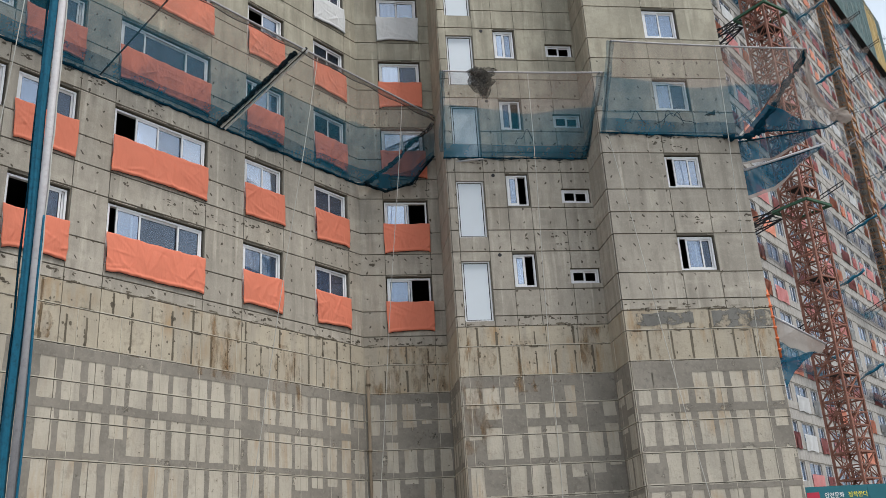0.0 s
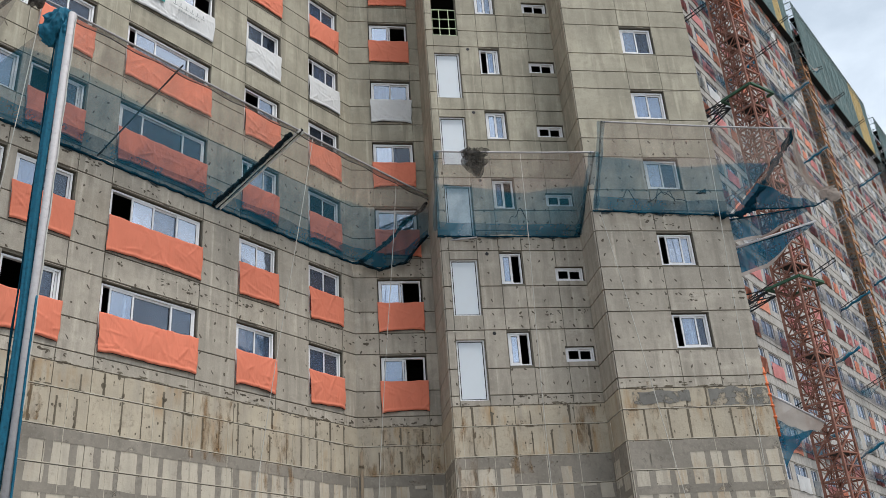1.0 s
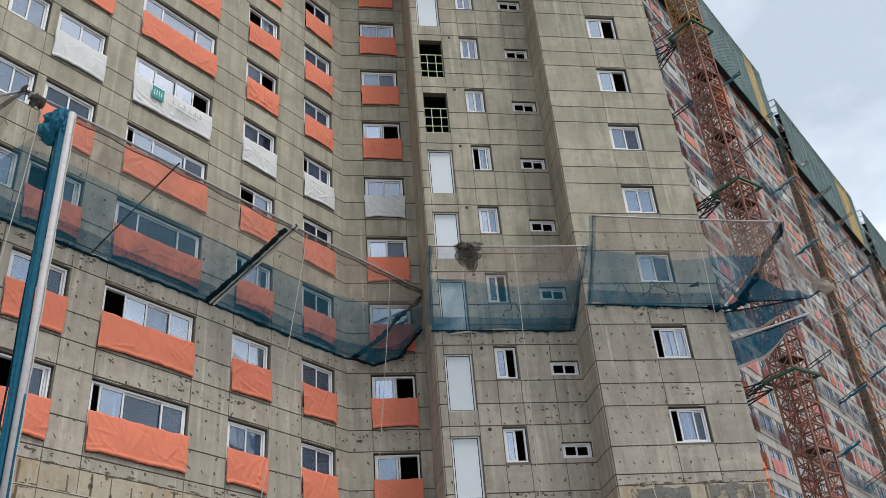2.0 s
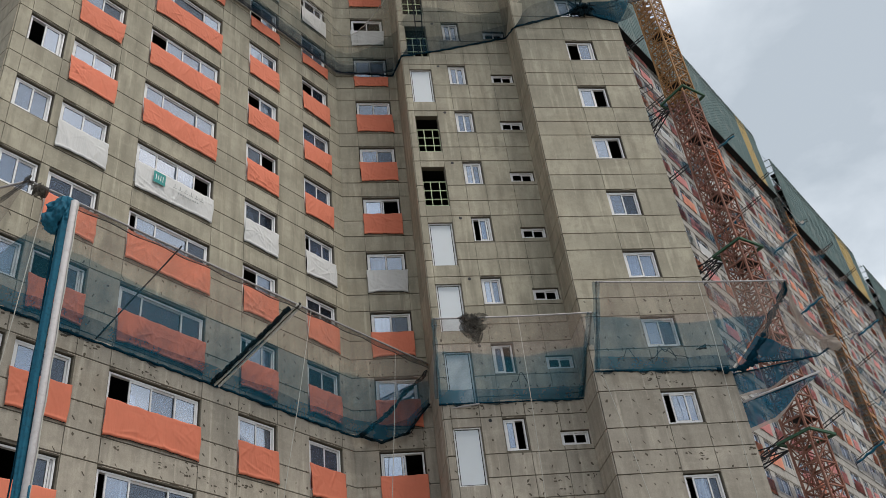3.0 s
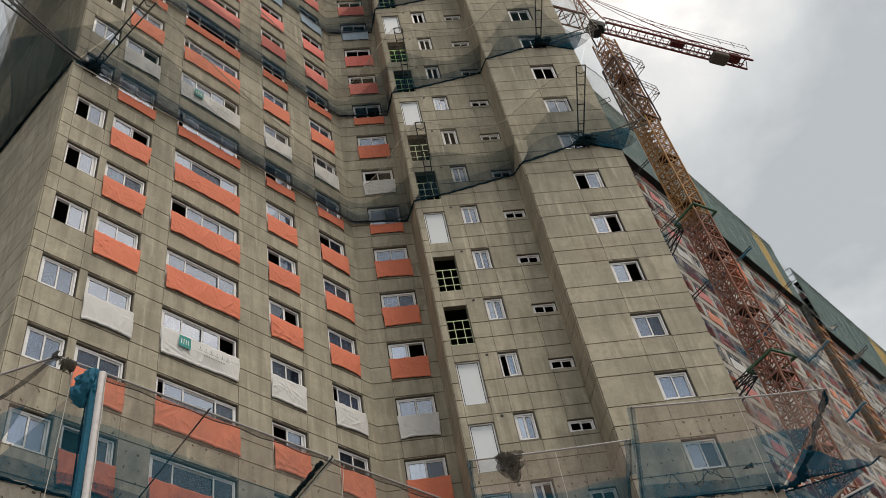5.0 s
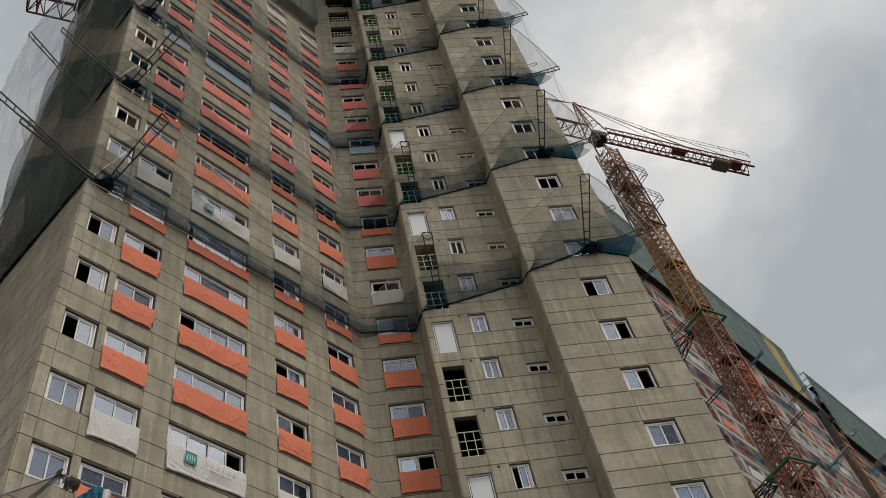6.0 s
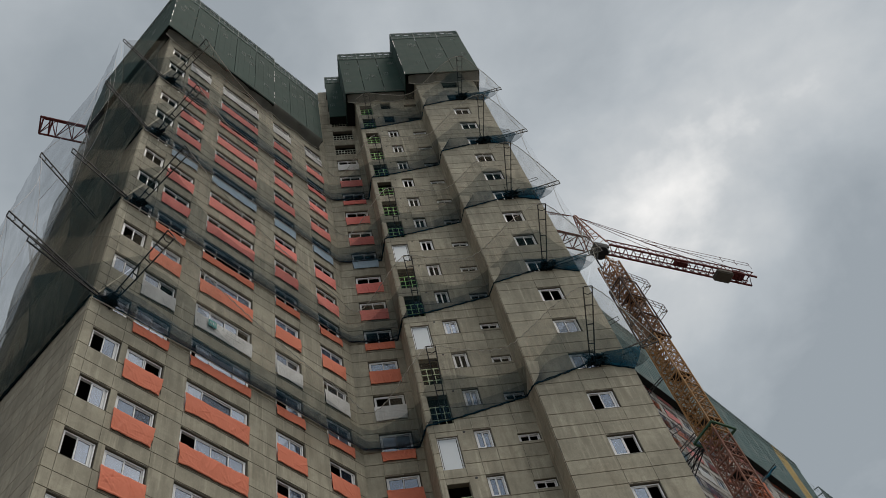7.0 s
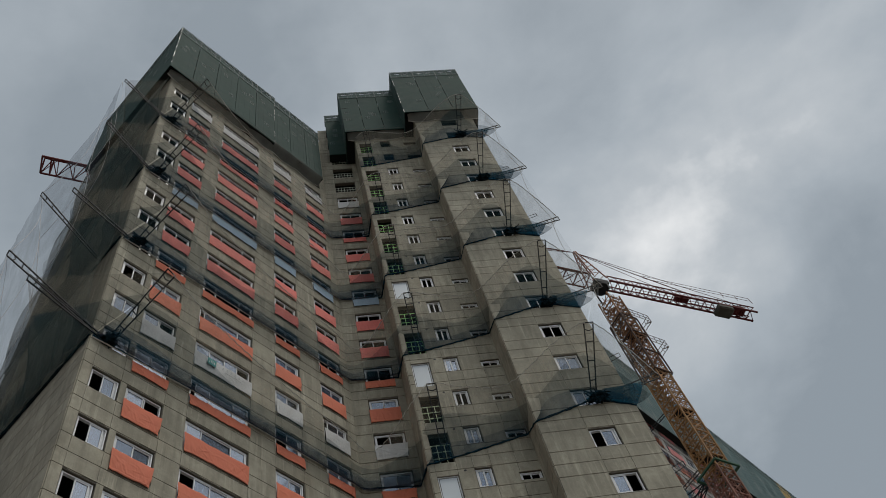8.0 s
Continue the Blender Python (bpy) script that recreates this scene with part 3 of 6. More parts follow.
def sliding_window(k, l, r, z0, z1, state, rng, label, sheet=False, bare=False):
    """state: c closed, l or r: that half open, n: narrow gap at the left, o: bare opening, d: unglazed sashes."""
    if state == "o":
        if k == "B":   # guard rail across the bare opening
            b = bmesh.new()
            cell = (r - l) / 7
            plate(b, 0.0, r - l, 0.0, 1.02, 0.0, 0.035, [(q * cell + 0.02, (q + 1) * cell - 0.02, z0_, z1_) for q in range(7) for z0_, z1_ in ((0.14, 0.53), (0.57, 0.98))])
            part("railing", b, RAIL_PALE, tower, "pale guard railing across a bare opening", m=tower_inv @ wall_frame(k) @ pose(l, 0.05, z0))
        return
    gap = 0.035 if r - l > 1.0 else 0.02
    wd, ht, t = r - l - 2 * gap, z1 - z0 - gap * 1.4, 0.055
    m = tower_inv @ wall_frame(k) @ pose(l + gap, 0.06, z0 + 0.01)
    key = ("outer", round(wd, 2), round(ht, 2))
    if key not in mesh_cache:
        b = bmesh.new()
        plate(b, 0, wd, 0, ht, 0.0, 0.11, [(t, wd - t, t, ht - t)])
        mesh_cache[key] = to_mesh("window_frame", b, WHITE_FRAME)
    win = tagged(link_mesh("window", mesh_cache[key], tower, m), label)
    inner = wd - 2 * t
    usual = rng.choice((0, 1, 2, 2, 2) if bare else (0, 0, 1, 1, 1, 2))
    shares = (0.26, 0.52, 0.26) if wd > 2.4 else (0.515, 0.515)
    x, places = t, []
    for q in shares:
        places.append([x, q * inner])
        x += q * inner - 0.02 * inner * (1 if len(shares) == 3 else 1.5)
    places[-1][0] = wd - t - places[-1][1]
    if state == "l":
        places[0][0] += places[0][1] * 0.82
    elif state == "r":
        places[-1][0] -= places[-1][1] * 0.82
    elif state == "n":
        places[0][0] += 0.2
    for i, (x, sw) in enumerate(places):
        y = 0.012 if i % 2 == 0 else 0.056
        sash, glass = sash_mesh(sw, ht - 2 * t)
        link_mesh("sash", sash, win, pose(x, y, t))
        if state != "d":
            p = link_mesh("pane", glass[usual if rng.random() < 0.7 else rng.choice((0, 1, 2))], win, pose(x, y, t))
            p.visible_shadow = False
    if sheet:
        b = bmesh.new()
        xa, xb = (t, wd * rng.uniform(0.4, 0.62)) if state in "rc" else (wd * rng.uniform(0.38, 0.55), wd - t)
        nx = max(12, int((xb - xa) * 24))
        rows = []
        for j in (0, 1):
            rows.append([b.verts.new((xa + (xb - xa) * i / nx, 0.22 + 0.035 * math.sin(i * 1.3 + 0.8 * math.sin(i * 0.5) + j * 0.4), t + j * (ht - 2 * t))) for i in range(nx + 1)])
        for i in range(nx):
            b.faces.new((rows[0][i], rows[0][i + 1], rows[1][i + 1], rows[1][i]))
        part("curtain", b, CURTAIN, win, "pale hanging sheet behind the glass", smooth=True)


STATES = {  # from the lowest storey up
    "a0": "ccccclllccddddddddddoooo", "a1": "lclccccrcrcdddddddddoooo", "a2": "nlcnrclcnrndddddddddoooo", "a3": "ccnlcrlclccdddddddddoooo", "a4": "ccccncclcncdddddddddoooo",
    "b": "rrcccrcccdcdddddddddoooo", "d": "rrrcnccccdcdddddddddoooo", "slit": "dddddddddddddddddddddooo", "f": "nncccrrlccddddddddddoooo",
}
BOARDED = (0, 1, 2, 3, 4, 7, 10, 13)
rng = random.Random(7)
for k in "ABDF":
    for col, l, r, low, up in WINDOWS[k]:
        for i in range(TOP):
            z1 = HEAD + STOREY * i - up
            z0 = HEAD + STOREY * i - low
            if col == "panel":
                m = tower_inv @ wall_frame(k) @ pose(l, 0.04, z0)
                if i in BOARDED:
                    if "board" not in mesh_cache:
                        b = bmesh.new()
                        plate(b, 0, r - l, 0, z1 - z0, 0.0, 0.08, [(0.045, r - l - 0.045, 0.045, z1 - z0 - 0.045)])
                        plate(b, 0.05, r - l - 0.05, 0.05, z1 - z0 - 0.05, 0.03, 0.05, [(0.075, r - l - 0.075, 0.075, z1 - z0 - 0.075)], 1)
                        plate(b, 0.075, r - l - 0.075, 0.075, z1 - z0 - 0.075, 0.025, 0.05, (), 2)
                        mesh_cache["board"] = to_mesh("boarded_door", b, WHITE_FRAME, SASH_LINE, WHITE_BOARD)
                    tagged(link_mesh("boarded_door", mesh_cache["board"], tower, m), "white boarded-up doorway in a white frame")
                else:
                    rail_key, rail_paint = ("rail_high", RAIL_VIVID) if i > 9 else ("rail", RAIL_GREEN)
                    if rail_key not in mesh_cache:
                        b = bmesh.new()
                        ww, hh = r - l, 1.25
                        xs_, zs_ = [ww * q for q in (0.0, 0.31, 0.7, 1.0)], [0.06 + (hh - 0.06) * q for q in (0.0, 0.27, 0.63, 1.0)]
                        plate(b, 0.0, ww, 0.04, hh + 0.02, -0.01, 0.035, [(x_ + 0.015, x2 - 0.015, z_ + 0.014, z2 - 0.014) for x_, x2 in zip(xs_, xs_[1:]) for z_, z2 in zip(zs_, zs_[1:])])
                        mesh_cache[rail_key] = to_mesh("railing", b, rail_paint)
                    tagged(link_mesh("railing", mesh_cache[rail_key], tower, m), "yellow-green metal safety railing in an open doorway")
                continue
            st = STATES[col][i]
            if col == "slit":
                st = "d" if i < 20 else "o"
            sliding_window(k, l, r, z0, z1, st, rng, "white sliding window" + {"c": "", "l": ", one sash open", "r": ", one sash open", "n": ", slightly open", "d": " with no glass yet", "o": ""}[st],
                           sheet=st in "cnr" and i < 10 and rng.random() < (0.9 if k != "A" else 0.6), bare=k == "A" and i < 3)

# cladding panels
for k in (*"ABDF", "left", "step_b", "step_f"):
    if k in SPAN:
        x0, x1 = SPAN[k]
        low_x, high_x, holes = [x0, *UPRIGHTS_LOW[k], x1], [x0, *UPRIGHTS[k], x1], openings(k)
    else:
        length = RETURNS[k][1]
        low_x = high_x = [0.0, length] if length < 3 else [0.0, 3.2, 6.4, length]
        holes = []
    zs = levels(top_of(k))
    clad(walls[k], k, low_x, [z for z in zs if z < 7.6], [], CONCRETE_BARE, 99, 0.008)
    clad(walls[k], k, low_x, [7.52, 8.45, BARE], [], CONCRETE_BAND, 99, 0.008)
    raw = [BARE] + [z for z in zs if BARE < z < 17.5]      # storeys still raw from the formwork
    clad(walls[k], k, high_x, raw, holes, CONCRETE_LOW, 99, 0.012)
    clad(walls[k], k, high_x, raw[-1:] + [z for z in zs if z > 17.5], holes, CONCRETE if k in SPAN else CONCRETE_SIDE, {"A": 34.0, "D": 45.0, "left": 60.0}.get(k, 80.0), 0.007)


# mortar patches on the base: uprights every 0.6 m and three lying bands, with worn edges
def ragged(b, x0, x1, z0, z1, y, rng, upright=True, wave=0.017):
    n = max(3, int(((z1 - z0) if upright else (x1 - x0)) / 0.09))
    s0, s1 = rng.uniform(0, 99), rng.uniform(0, 99)
    rows = []
    for i in range(n + 1):
        f = i / n
        d = f * ((z1 - z0) if upright else (x1 - x0)) * 2.6
        j0 = wave * 1.6 * noise.noise(Vector((s0, d, 0.5))) + rng.uniform(-0.25, 0.25) * wave
        j1 = wave * 1.6 * noise.noise(Vector((s1, d, 0.5))) + rng.uniform(-0.25, 0.25) * wave
        if upright:
            z = z0 + (z1 - z0) * f
            rows.append((b.verts.new((x0 + j0, y, z)), b.verts.new((max(x1 + j1, x0 + j0 + 0.004), y, z))))
        else:
            x = x0 + (x1 - x0) * f
            rows.append((b.verts.new((x, y, max(z1 + j1, z0 + j0 + 0.004))), b.verts.new((x, y, z0 + j0))))
    for a, c in zip(rows, rows[1:]):
        b.faces.new((a[0], a[1], c[1], c[0]))


def patch_base(k, wall_ob, x0, x1, seed, dense=0.0):
    rng = random.Random(seed)
    joints = [z for z in LEVELS_LOW if z < 7.6]

    def cell(z0, z1, fn):
        for a, c in zip(joints, joints[1:]):
            lo, hi = max(z0, a + GAP + 0.006), min(z1, c - GAP - 0.006)
            if hi - lo > 0.08:
                fn(lo, hi)

    b = bmesh.new()
    y = -PROUD - 0.005
    n = int(round((x1 - x0) / 0.6))
    pitch = (x1 - x0) / n
    for i in range(n + 1):
        c = x0 + pitch * i + rng.uniform(-0.03, 0.03)
        wd = rng.uniform(0.065, 0.115)
        if i in (0, n):
            c = c + (0.06 if i == 0 else -0.06)
            wd = 0.07
        cell(0.0, 7.5, lambda lo, hi: ragged(b, max(x0 + 0.03, c - wd * rng.uniform(0.85, 1.15)), min(x1 - 0.03, c + wd * rng.uniform(0.85, 1.15)), lo, hi, y, rng))
        for z0, z1 in joints_fill(i, n, rng, dense):
            cell(z0, z1, lambda lo, hi: ragged(b, max(x0 + 0.03, c), min(x1 - 0.03, c + pitch), lo, hi, y - 0.0015, rng))
    left = x0 + (2.3 if k == "A" else 0.03)
    for z0, z1 in ((7.14, 7.5), (5.95, 6.21), (4.83, 5.03), (3.72, 3.9), (2.75, 3.0), (1.5, 1.8)):
        cell(z0, z1, lambda lo, hi: ragged(b, left, x1 - 0.03, lo + rng.uniform(0, 0.05), hi, y - 0.003, rng, False, 0.014))
    tagged(part("patching_mortar", b, MORTAR, wall_ob, "grey mortar smoothed over the base joints"), kind="stuff")


def joints_fill(i, n, rng, dense):
    """Stretches where whole fields have been smeared over."""
    out = []
    for z in (4.0, 4.85, 5.75, 6.65):
        if rng.random() < dense:
            out.append((z, z + rng.uniform(0.4, 0.85)))
    return out


for k, seed, dense in (("A", 1, 0.06), ("B", 2, 0.5), ("D", 3, 0.36), ("F", 4, 0.22)):
    patch_base(k, walls[k], *SPAN[k], seed, dense)
patch_base("step_b", walls["step_b"], 0.0, 2.17, 5, 0.3)
patch_base("step_f", walls["step_f"], 0.0, 1.47, 6, 0.3)

# form-tie holes on the lowest storeys, dark drips and stained joints at the top of the base
for k in "ABDF":
    rng = random.Random(ord(k))
    x0, x1 = SPAN[k]
    holes = openings(k)
    b = bmesh.new()
    y = -PROUD - 0.004

    def blot(x, z, rx, rz, n=7, tilt=0.0):
        if any(h[0] - 0.05 < x < h[1] + 0.05 and h[2] - 0.05 < z < h[3] + 0.05 for h in holes):
            return
        ring = [(rx * rng.uniform(0.6, 1.3) * math.cos(-q * math.tau / n), -rz * rng.uniform(0.6, 1.3) * math.sin(-q * math.tau / n)) for q in range(n)]
        b.faces.new([b.verts.new((x + dx + tilt * dz, y, z + dz)) for dx, dz in ring][::-1])

    xs = np.arange(x0 + 0.22, x1 - 0.1, 0.44)
    for z in np.arange(9.3, 17.9, 0.47):
        for x in xs:
            if rng.random() < 0.78:
                blot(x + rng.uniform(-0.04, 0.04), z + rng.uniform(-0.04, 0.04), rng.uniform(0.018, 0.04), rng.uniform(0.026, 0.066), 8, rng.choice((-0.7, -0.5, 0.0, 0.4)))
    for i in range(-1, 2):   # rough pour lines just above each slab
        z = HEAD + STOREY * i + 0.52
        for _ in range(int((x1 - x0) * 2.2)):
            cx, cz = rng.uniform(x0 + 0.2, x1 - 0.2), z + rng.gauss(0, 0.12)
            for _ in range(rng.randrange(1, 6)):
                blot(cx + rng.gauss(0, 0.14), cz + rng.gauss(0, 0.03), rng.uniform(0.012, 0.075), rng.uniform(0.010, 0.038), 8)
    tagged(part("form_tie_mark", b, TIE_MARK, walls[k], "dark form-tie holes and pour marks"), kind="stuff")
    b = bmesh.new()
    y = -PROUD - 0.005
    holes = []
    for zr in ((7.56, 8.42), (8.48, 9.05)):
        n = int((x1 - x0) / 0.6)
        for i in range(1, n):
            x = x0 + (x1 - x0) * i / n + rng.uniform(-0.05, 0.05)
            if rng.random() < (0.95 if zr[0] < 8 else 0.6):
                wd = rng.uniform(0.016, 0.038)
                ragged(b, x - wd, x + wd, zr[0], zr[1] - rng.choice((0.0, 0.0, 0.15)), y, rng, True, 0.008)
                for _ in range(rng.randrange(5)):
                    blot(x + rng.gauss(0, 0.05), rng.uniform(*zr), rng.uniform(0.015, 0.05), rng.uniform(0.02, 0.09), 7)
    for z, many in ((9.1, 7), (8.46, 5), (7.5, 2)):
        for _ in range(int((x1 - x0) * many)):
            long = rng.random() < 0.4
            blot(rng.uniform(x0 + 0.1, x1 - 0.1), z + rng.gauss(0, 0.035), rng.uniform(0.08, 0.22) if long else rng.uniform(0.015, 0.06), rng.uniform(0.008, 0.03), 9)
    for _ in range(int((x1 - x0) * 6)):
        blot(rng.uniform(x0 + 0.1, x1 - 0.1), rng.uniform(7.6, 9.0), rng.uniform(0.01, 0.035), rng.uniform(0.01, 0.05), 6)
    for _ in range(int((x1 - x0) * 9)):
        blot(rng.uniform(x0 + 0.1, x1 - 0.1), rng.uniform(0.4, 7.4), rng.uniform(0.008, 0.03), rng.uniform(0.008, 0.035), 6)
    tagged(part("joint_stain", b, RUST_STAIN, walls[k], "dark stained pour joints"), kind="stuff")

# pale cement fins along the joints of the base
for k in (*"ABDF", "step_b", "step_f"):
    x0, x1 = SPAN[k] if k in SPAN else (0.0, RETURNS[k][1])
    rng = random.Random(k)
    ups = UPRIGHTS_LOW[k] if k in "BDF" else list(np.arange(x0 + 0.35, x1, 1.2))
    b = bmesh.new()
    for z in LEVELS_LOW[1:10]:
        x = x0 + 0.02
        while x < x1 - 0.2:
            ln = min(rng.uniform(0.8, 2.4), x1 - 0.02 - x)
            box(b, (x, -PROUD - 0.009 - rng.uniform(0, 0.003), z + 0.009), (x + ln, -PROUD + 0.03, z + rng.uniform(0.022, 0.034)))
            x += ln + rng.choice((0.0, 0.0, 0.12))
    for x in ups:
        for z0, z1 in zip(LEVELS_LOW, LEVELS_LOW[1:10]):
            o = rng.uniform(-0.012, 0.012)
            box(b, (x + o - 0.009, -PROUD - 0.010, z0 + 0.02), (x + o + 0.007, -PROUD + 0.03, z1 - 0.02))
    tagged(part("joint_fin", b, FIN, walls[k], "thin pale cement fins along the joints"), kind="stuff")

# broken lime lines along the joints higher up
for k in "ABDF":
    x0, x1 = SPAN[k]
    rng = random.Random(k + "lime")
    holes = openings(k)
    b = bmesh.new()
    for z in [q for q in levels(top_of(k)) if BARE < q < top_of(k) - 3]:
        x = x0 + rng.uniform(0.05, 0.6)
        while x < x1 - 0.2:
            ln = min(rng.uniform(0.25, 1.5), x1 - 0.03 - x)
            if not any(h[0] < x + ln and h[1] > x and h[2] - 0.03 < z < h[3] + 0.03 for h in holes):
                zz = z - GAP - rng.uniform(0.004, 0.012)
                box(b, (x, -PROUD - 0.004, zz - rng.uniform(0.008, 0.02)), (x + ln, -PROUD + 0.01, zz))
            x += ln + rng.uniform(0.1, 1.6)
    for x in UPRIGHTS[k]:
        for z0, z1 in zip([q for q in levels(top_of(k)) if q > BARE], [q for q in levels(top_of(k)) if q > BARE][1:]):
            if rng.random() < 0.5 and not any(h[0] - 0.06 < x < h[1] + 0.06 and h[2] < z1 and h[3] > z0 for h in holes):
                box(b, (x + 0.008, -PROUD - 0.004, z0 + 0.04), (x + rng.uniform(0.018, 0.028), -PROUD + 0.01, z1 - rng.uniform(0.03, 0.3)))
    tagged(part("lime_line", b, LIME, walls[k], "thin pale lime lines below the joints"), kind="stuff")

# rusty runs and a dark smear on the upper base
for k, s0, s1, z0, z1 in (("A", 14.5, 15.9, 7.3, 9.05), ("A", 17.2, 18.3, 6.6, 8.6), ("A", 9.6, 10.3, 7.6, 9.0), ("B", 1.7, 4.2, 7.5, 9.0), ("D", 4.35, 5.3, 5.2, 8.9), ("D", 8.2, 9.0, 7.4, 9.0), ("D", 6.0, 6.6, 7.0, 8.6), ("F", 12.7, 13.75, 7.55, 8.4), ("F", 9.3, 10.2, 7.5, 9.3)):
    b = bmesh.new()
    ragged(b, s0, s1, z0, z1, -PROUD - 0.0085, random.Random(int(s0 * 10)), True, 0.12)
    tagged(part("rusty_run", b, BROWN_RUN, walls[k], "rusty brown water run"), kind="stuff")
for s0, s1, z0, z1 in ((11.9, 13.8, 8.5, 9.05), (9.5, 11.3, 8.62, 8.98)):
    b = bmesh.new()
    ragged(b, s0, s1, z0, z1, -PROUD - 0.0105, random.Random(int(s0 * 10)), False, 0.06)
    part("mortar_smear", b, GREY_SMEAR, walls["F"], "dark grey smear of mortar")

# vent holes beside the bathroom windows, and the drain pipe in the inner corner
# no opening is cut: a near-black disc carries the shade of the hole
b = bmesh.new()
bmesh.ops.create_cone(b, cap_ends=True, segments=14, radius1=0.06, radius2=0.06, depth=0.03, matrix=Matrix.Rotation(math.pi / 2, 4, "X"))
vent = to_mesh("vent_hole", b, SASH_LINE)
for i in range(TOP):
    link_mesh("vent_hole", vent, tower, tower_inv @ wall_frame("D") @ pose(5.82, -PROUD + 0.008, HEAD + STOREY * i + 0.0 - 0.06))
b = bmesh.new()
p0 = at("B", 1.62, 0.10, 0)
bar(b, (p0.x, p0.y, 0), (p0.x, p0.y, 8.3), 0.05, 12)
for z in (1.5, 3.6, 5.7, 7.8):
    bar(b, (p0.x, p0.y, z), (p0.x, p0.y, z + 0.08), 0.075, 12)
part("drain_pipe", b, RUST, tower, "brown drain pipe", m=tower_inv, smooth=True)


# ---------------------------------------------------------------- cover sheets below the windows
def sheet_mesh(wd, ht, mat, seed, ruffled=False):
    rng = random.Random(seed)
    b = bmesh.new()
    nx, nz = max(24, int(wd / 0.03)), 32
    ph = [rng.uniform(0, 6.28) for _ in range(8)]
    cuts = [0.05 * noise.noise(Vector((q * 0.16, ph[0], 2.0))) for q in range(nx + 1)]
    creases = []
    slant, lean = rng.uniform(-0.06, 0.06), rng.uniform(-0.035, 0.035)
    for _ in range(int(17 * wd)):
        ang = rng.choice((rng.gauss(1.45, 0.22), rng.gauss(1.0, 0.3), rng.gauss(2.1, 0.3), rng.gauss(0.25, 0.25)))
        creases.append((rng.uniform(0, wd), rng.uniform(0, ht), math.cos(ang), math.sin(ang), rng.uniform(0.02, 0.04), rng.choice((1, 1, -0.6)) * rng.uniform(0.006, 0.022), rng.uniform(0.2, 0.8)))
    front, rear = [], []
    for j in range(nz + 1):
        v = j / nz
        f_row, r_row = [], []
        for i in range(nx + 1):
            u = i / nx
            x = u * wd - (u - 0.5) * 0.05 * v * (1 + math.sin(ph[5])) + 0.008 * math.sin(3 * v + ph[0]) * (1 if u > 0.5 else -1) * v + lean * v + 0.022 * (2 * u - 1) * noise.noise(Vector((v * 3.1, ph[7], u * 0.6)))
            sag = 0.015 * math.sin(math.pi * u) * (1 - v) * (1 + 0.6 * math.sin(ph[6]))
            z = -v * ht * (1 + 0.02 * math.sin(u * 4 + ph[1])) - sag + cuts[i] * v * 0.3 + slant * (u - 0.5) * v - 0.02 * abs(math.sin(u * wd * 5.2 + ph[6])) * (1 - v) ** 3 - 0.045 * abs(2 * u - 1) ** 6 * v
            soft = 0.5 * noise.noise(Vector((u * wd * 2.2 + ph[2], v * 1.4, ph[3]))) + 0.2 * noise.noise(Vector((u * wd * 6 + v * 3, v * 2.5 + ph[4], ph[5])))
            fold = 0.0
            for cx, cz, dx, dz, wide, amp, reach in creases:   # sharp folds
                d = (u * wd - cx) * dz - (v * ht - cz) * dx
                e = (u * wd - cx) * dx + (v * ht - cz) * dz
                fold += amp * math.exp(-(d / wide) ** 2) * max(0.0, 1 - abs(e / reach))
            y = -0.085 - 0.02 * math.sin(math.pi * v) + 0.055 * soft * (0.3 + 0.7 * v) - fold
            if v > 0.9:
                y -= 0.025 * math.sin((v - 0.9) / 0.1 * math.pi)
            y = min(y, -0.045)
            f_row.append(b.verts.new((x, y, z)))
            r_row.append(b.verts.new((x, y + 0.008, z)))
        front.append(f_row)
        rear.append(r_row)
    for j in range(nz):
        for i in range(nx):
            b.faces.new((front[j + 1][i], front[j + 1][i + 1], front[j][i + 1], front[j][i]))
            b.faces.new((rear[j][i], rear[j][i + 1], rear[j + 1][i + 1], rear[j + 1][i]))
    edge = [(0, i) for i in range(nx + 1)] + [(j, nx) for j in range(1, nz + 1)] + [(nz, i) for i in range(nx - 1, -1, -1)] + [(j, 0) for j in range(nz - 1, 0, -1)]
    for a, c in zip(edge, edge[1:] + edge[:1]):
        b.faces.new((front[a[0]][a[1]], front[c[0]][c[1]], rear[c[0]][c[1]], rear[a[0]][a[1]]))
    cord = [Vector((front[nz][i].co.x, front[nz][i].co.y + 0.004, front[nz][i].co.z - 0.006)) for i in range(0, nx + 1, 2)]
    tube(b, cord, 0.012, 4, 1)
    return to_mesh("cover_sheet", b, mat, DARK_STEEL, smooth=True)


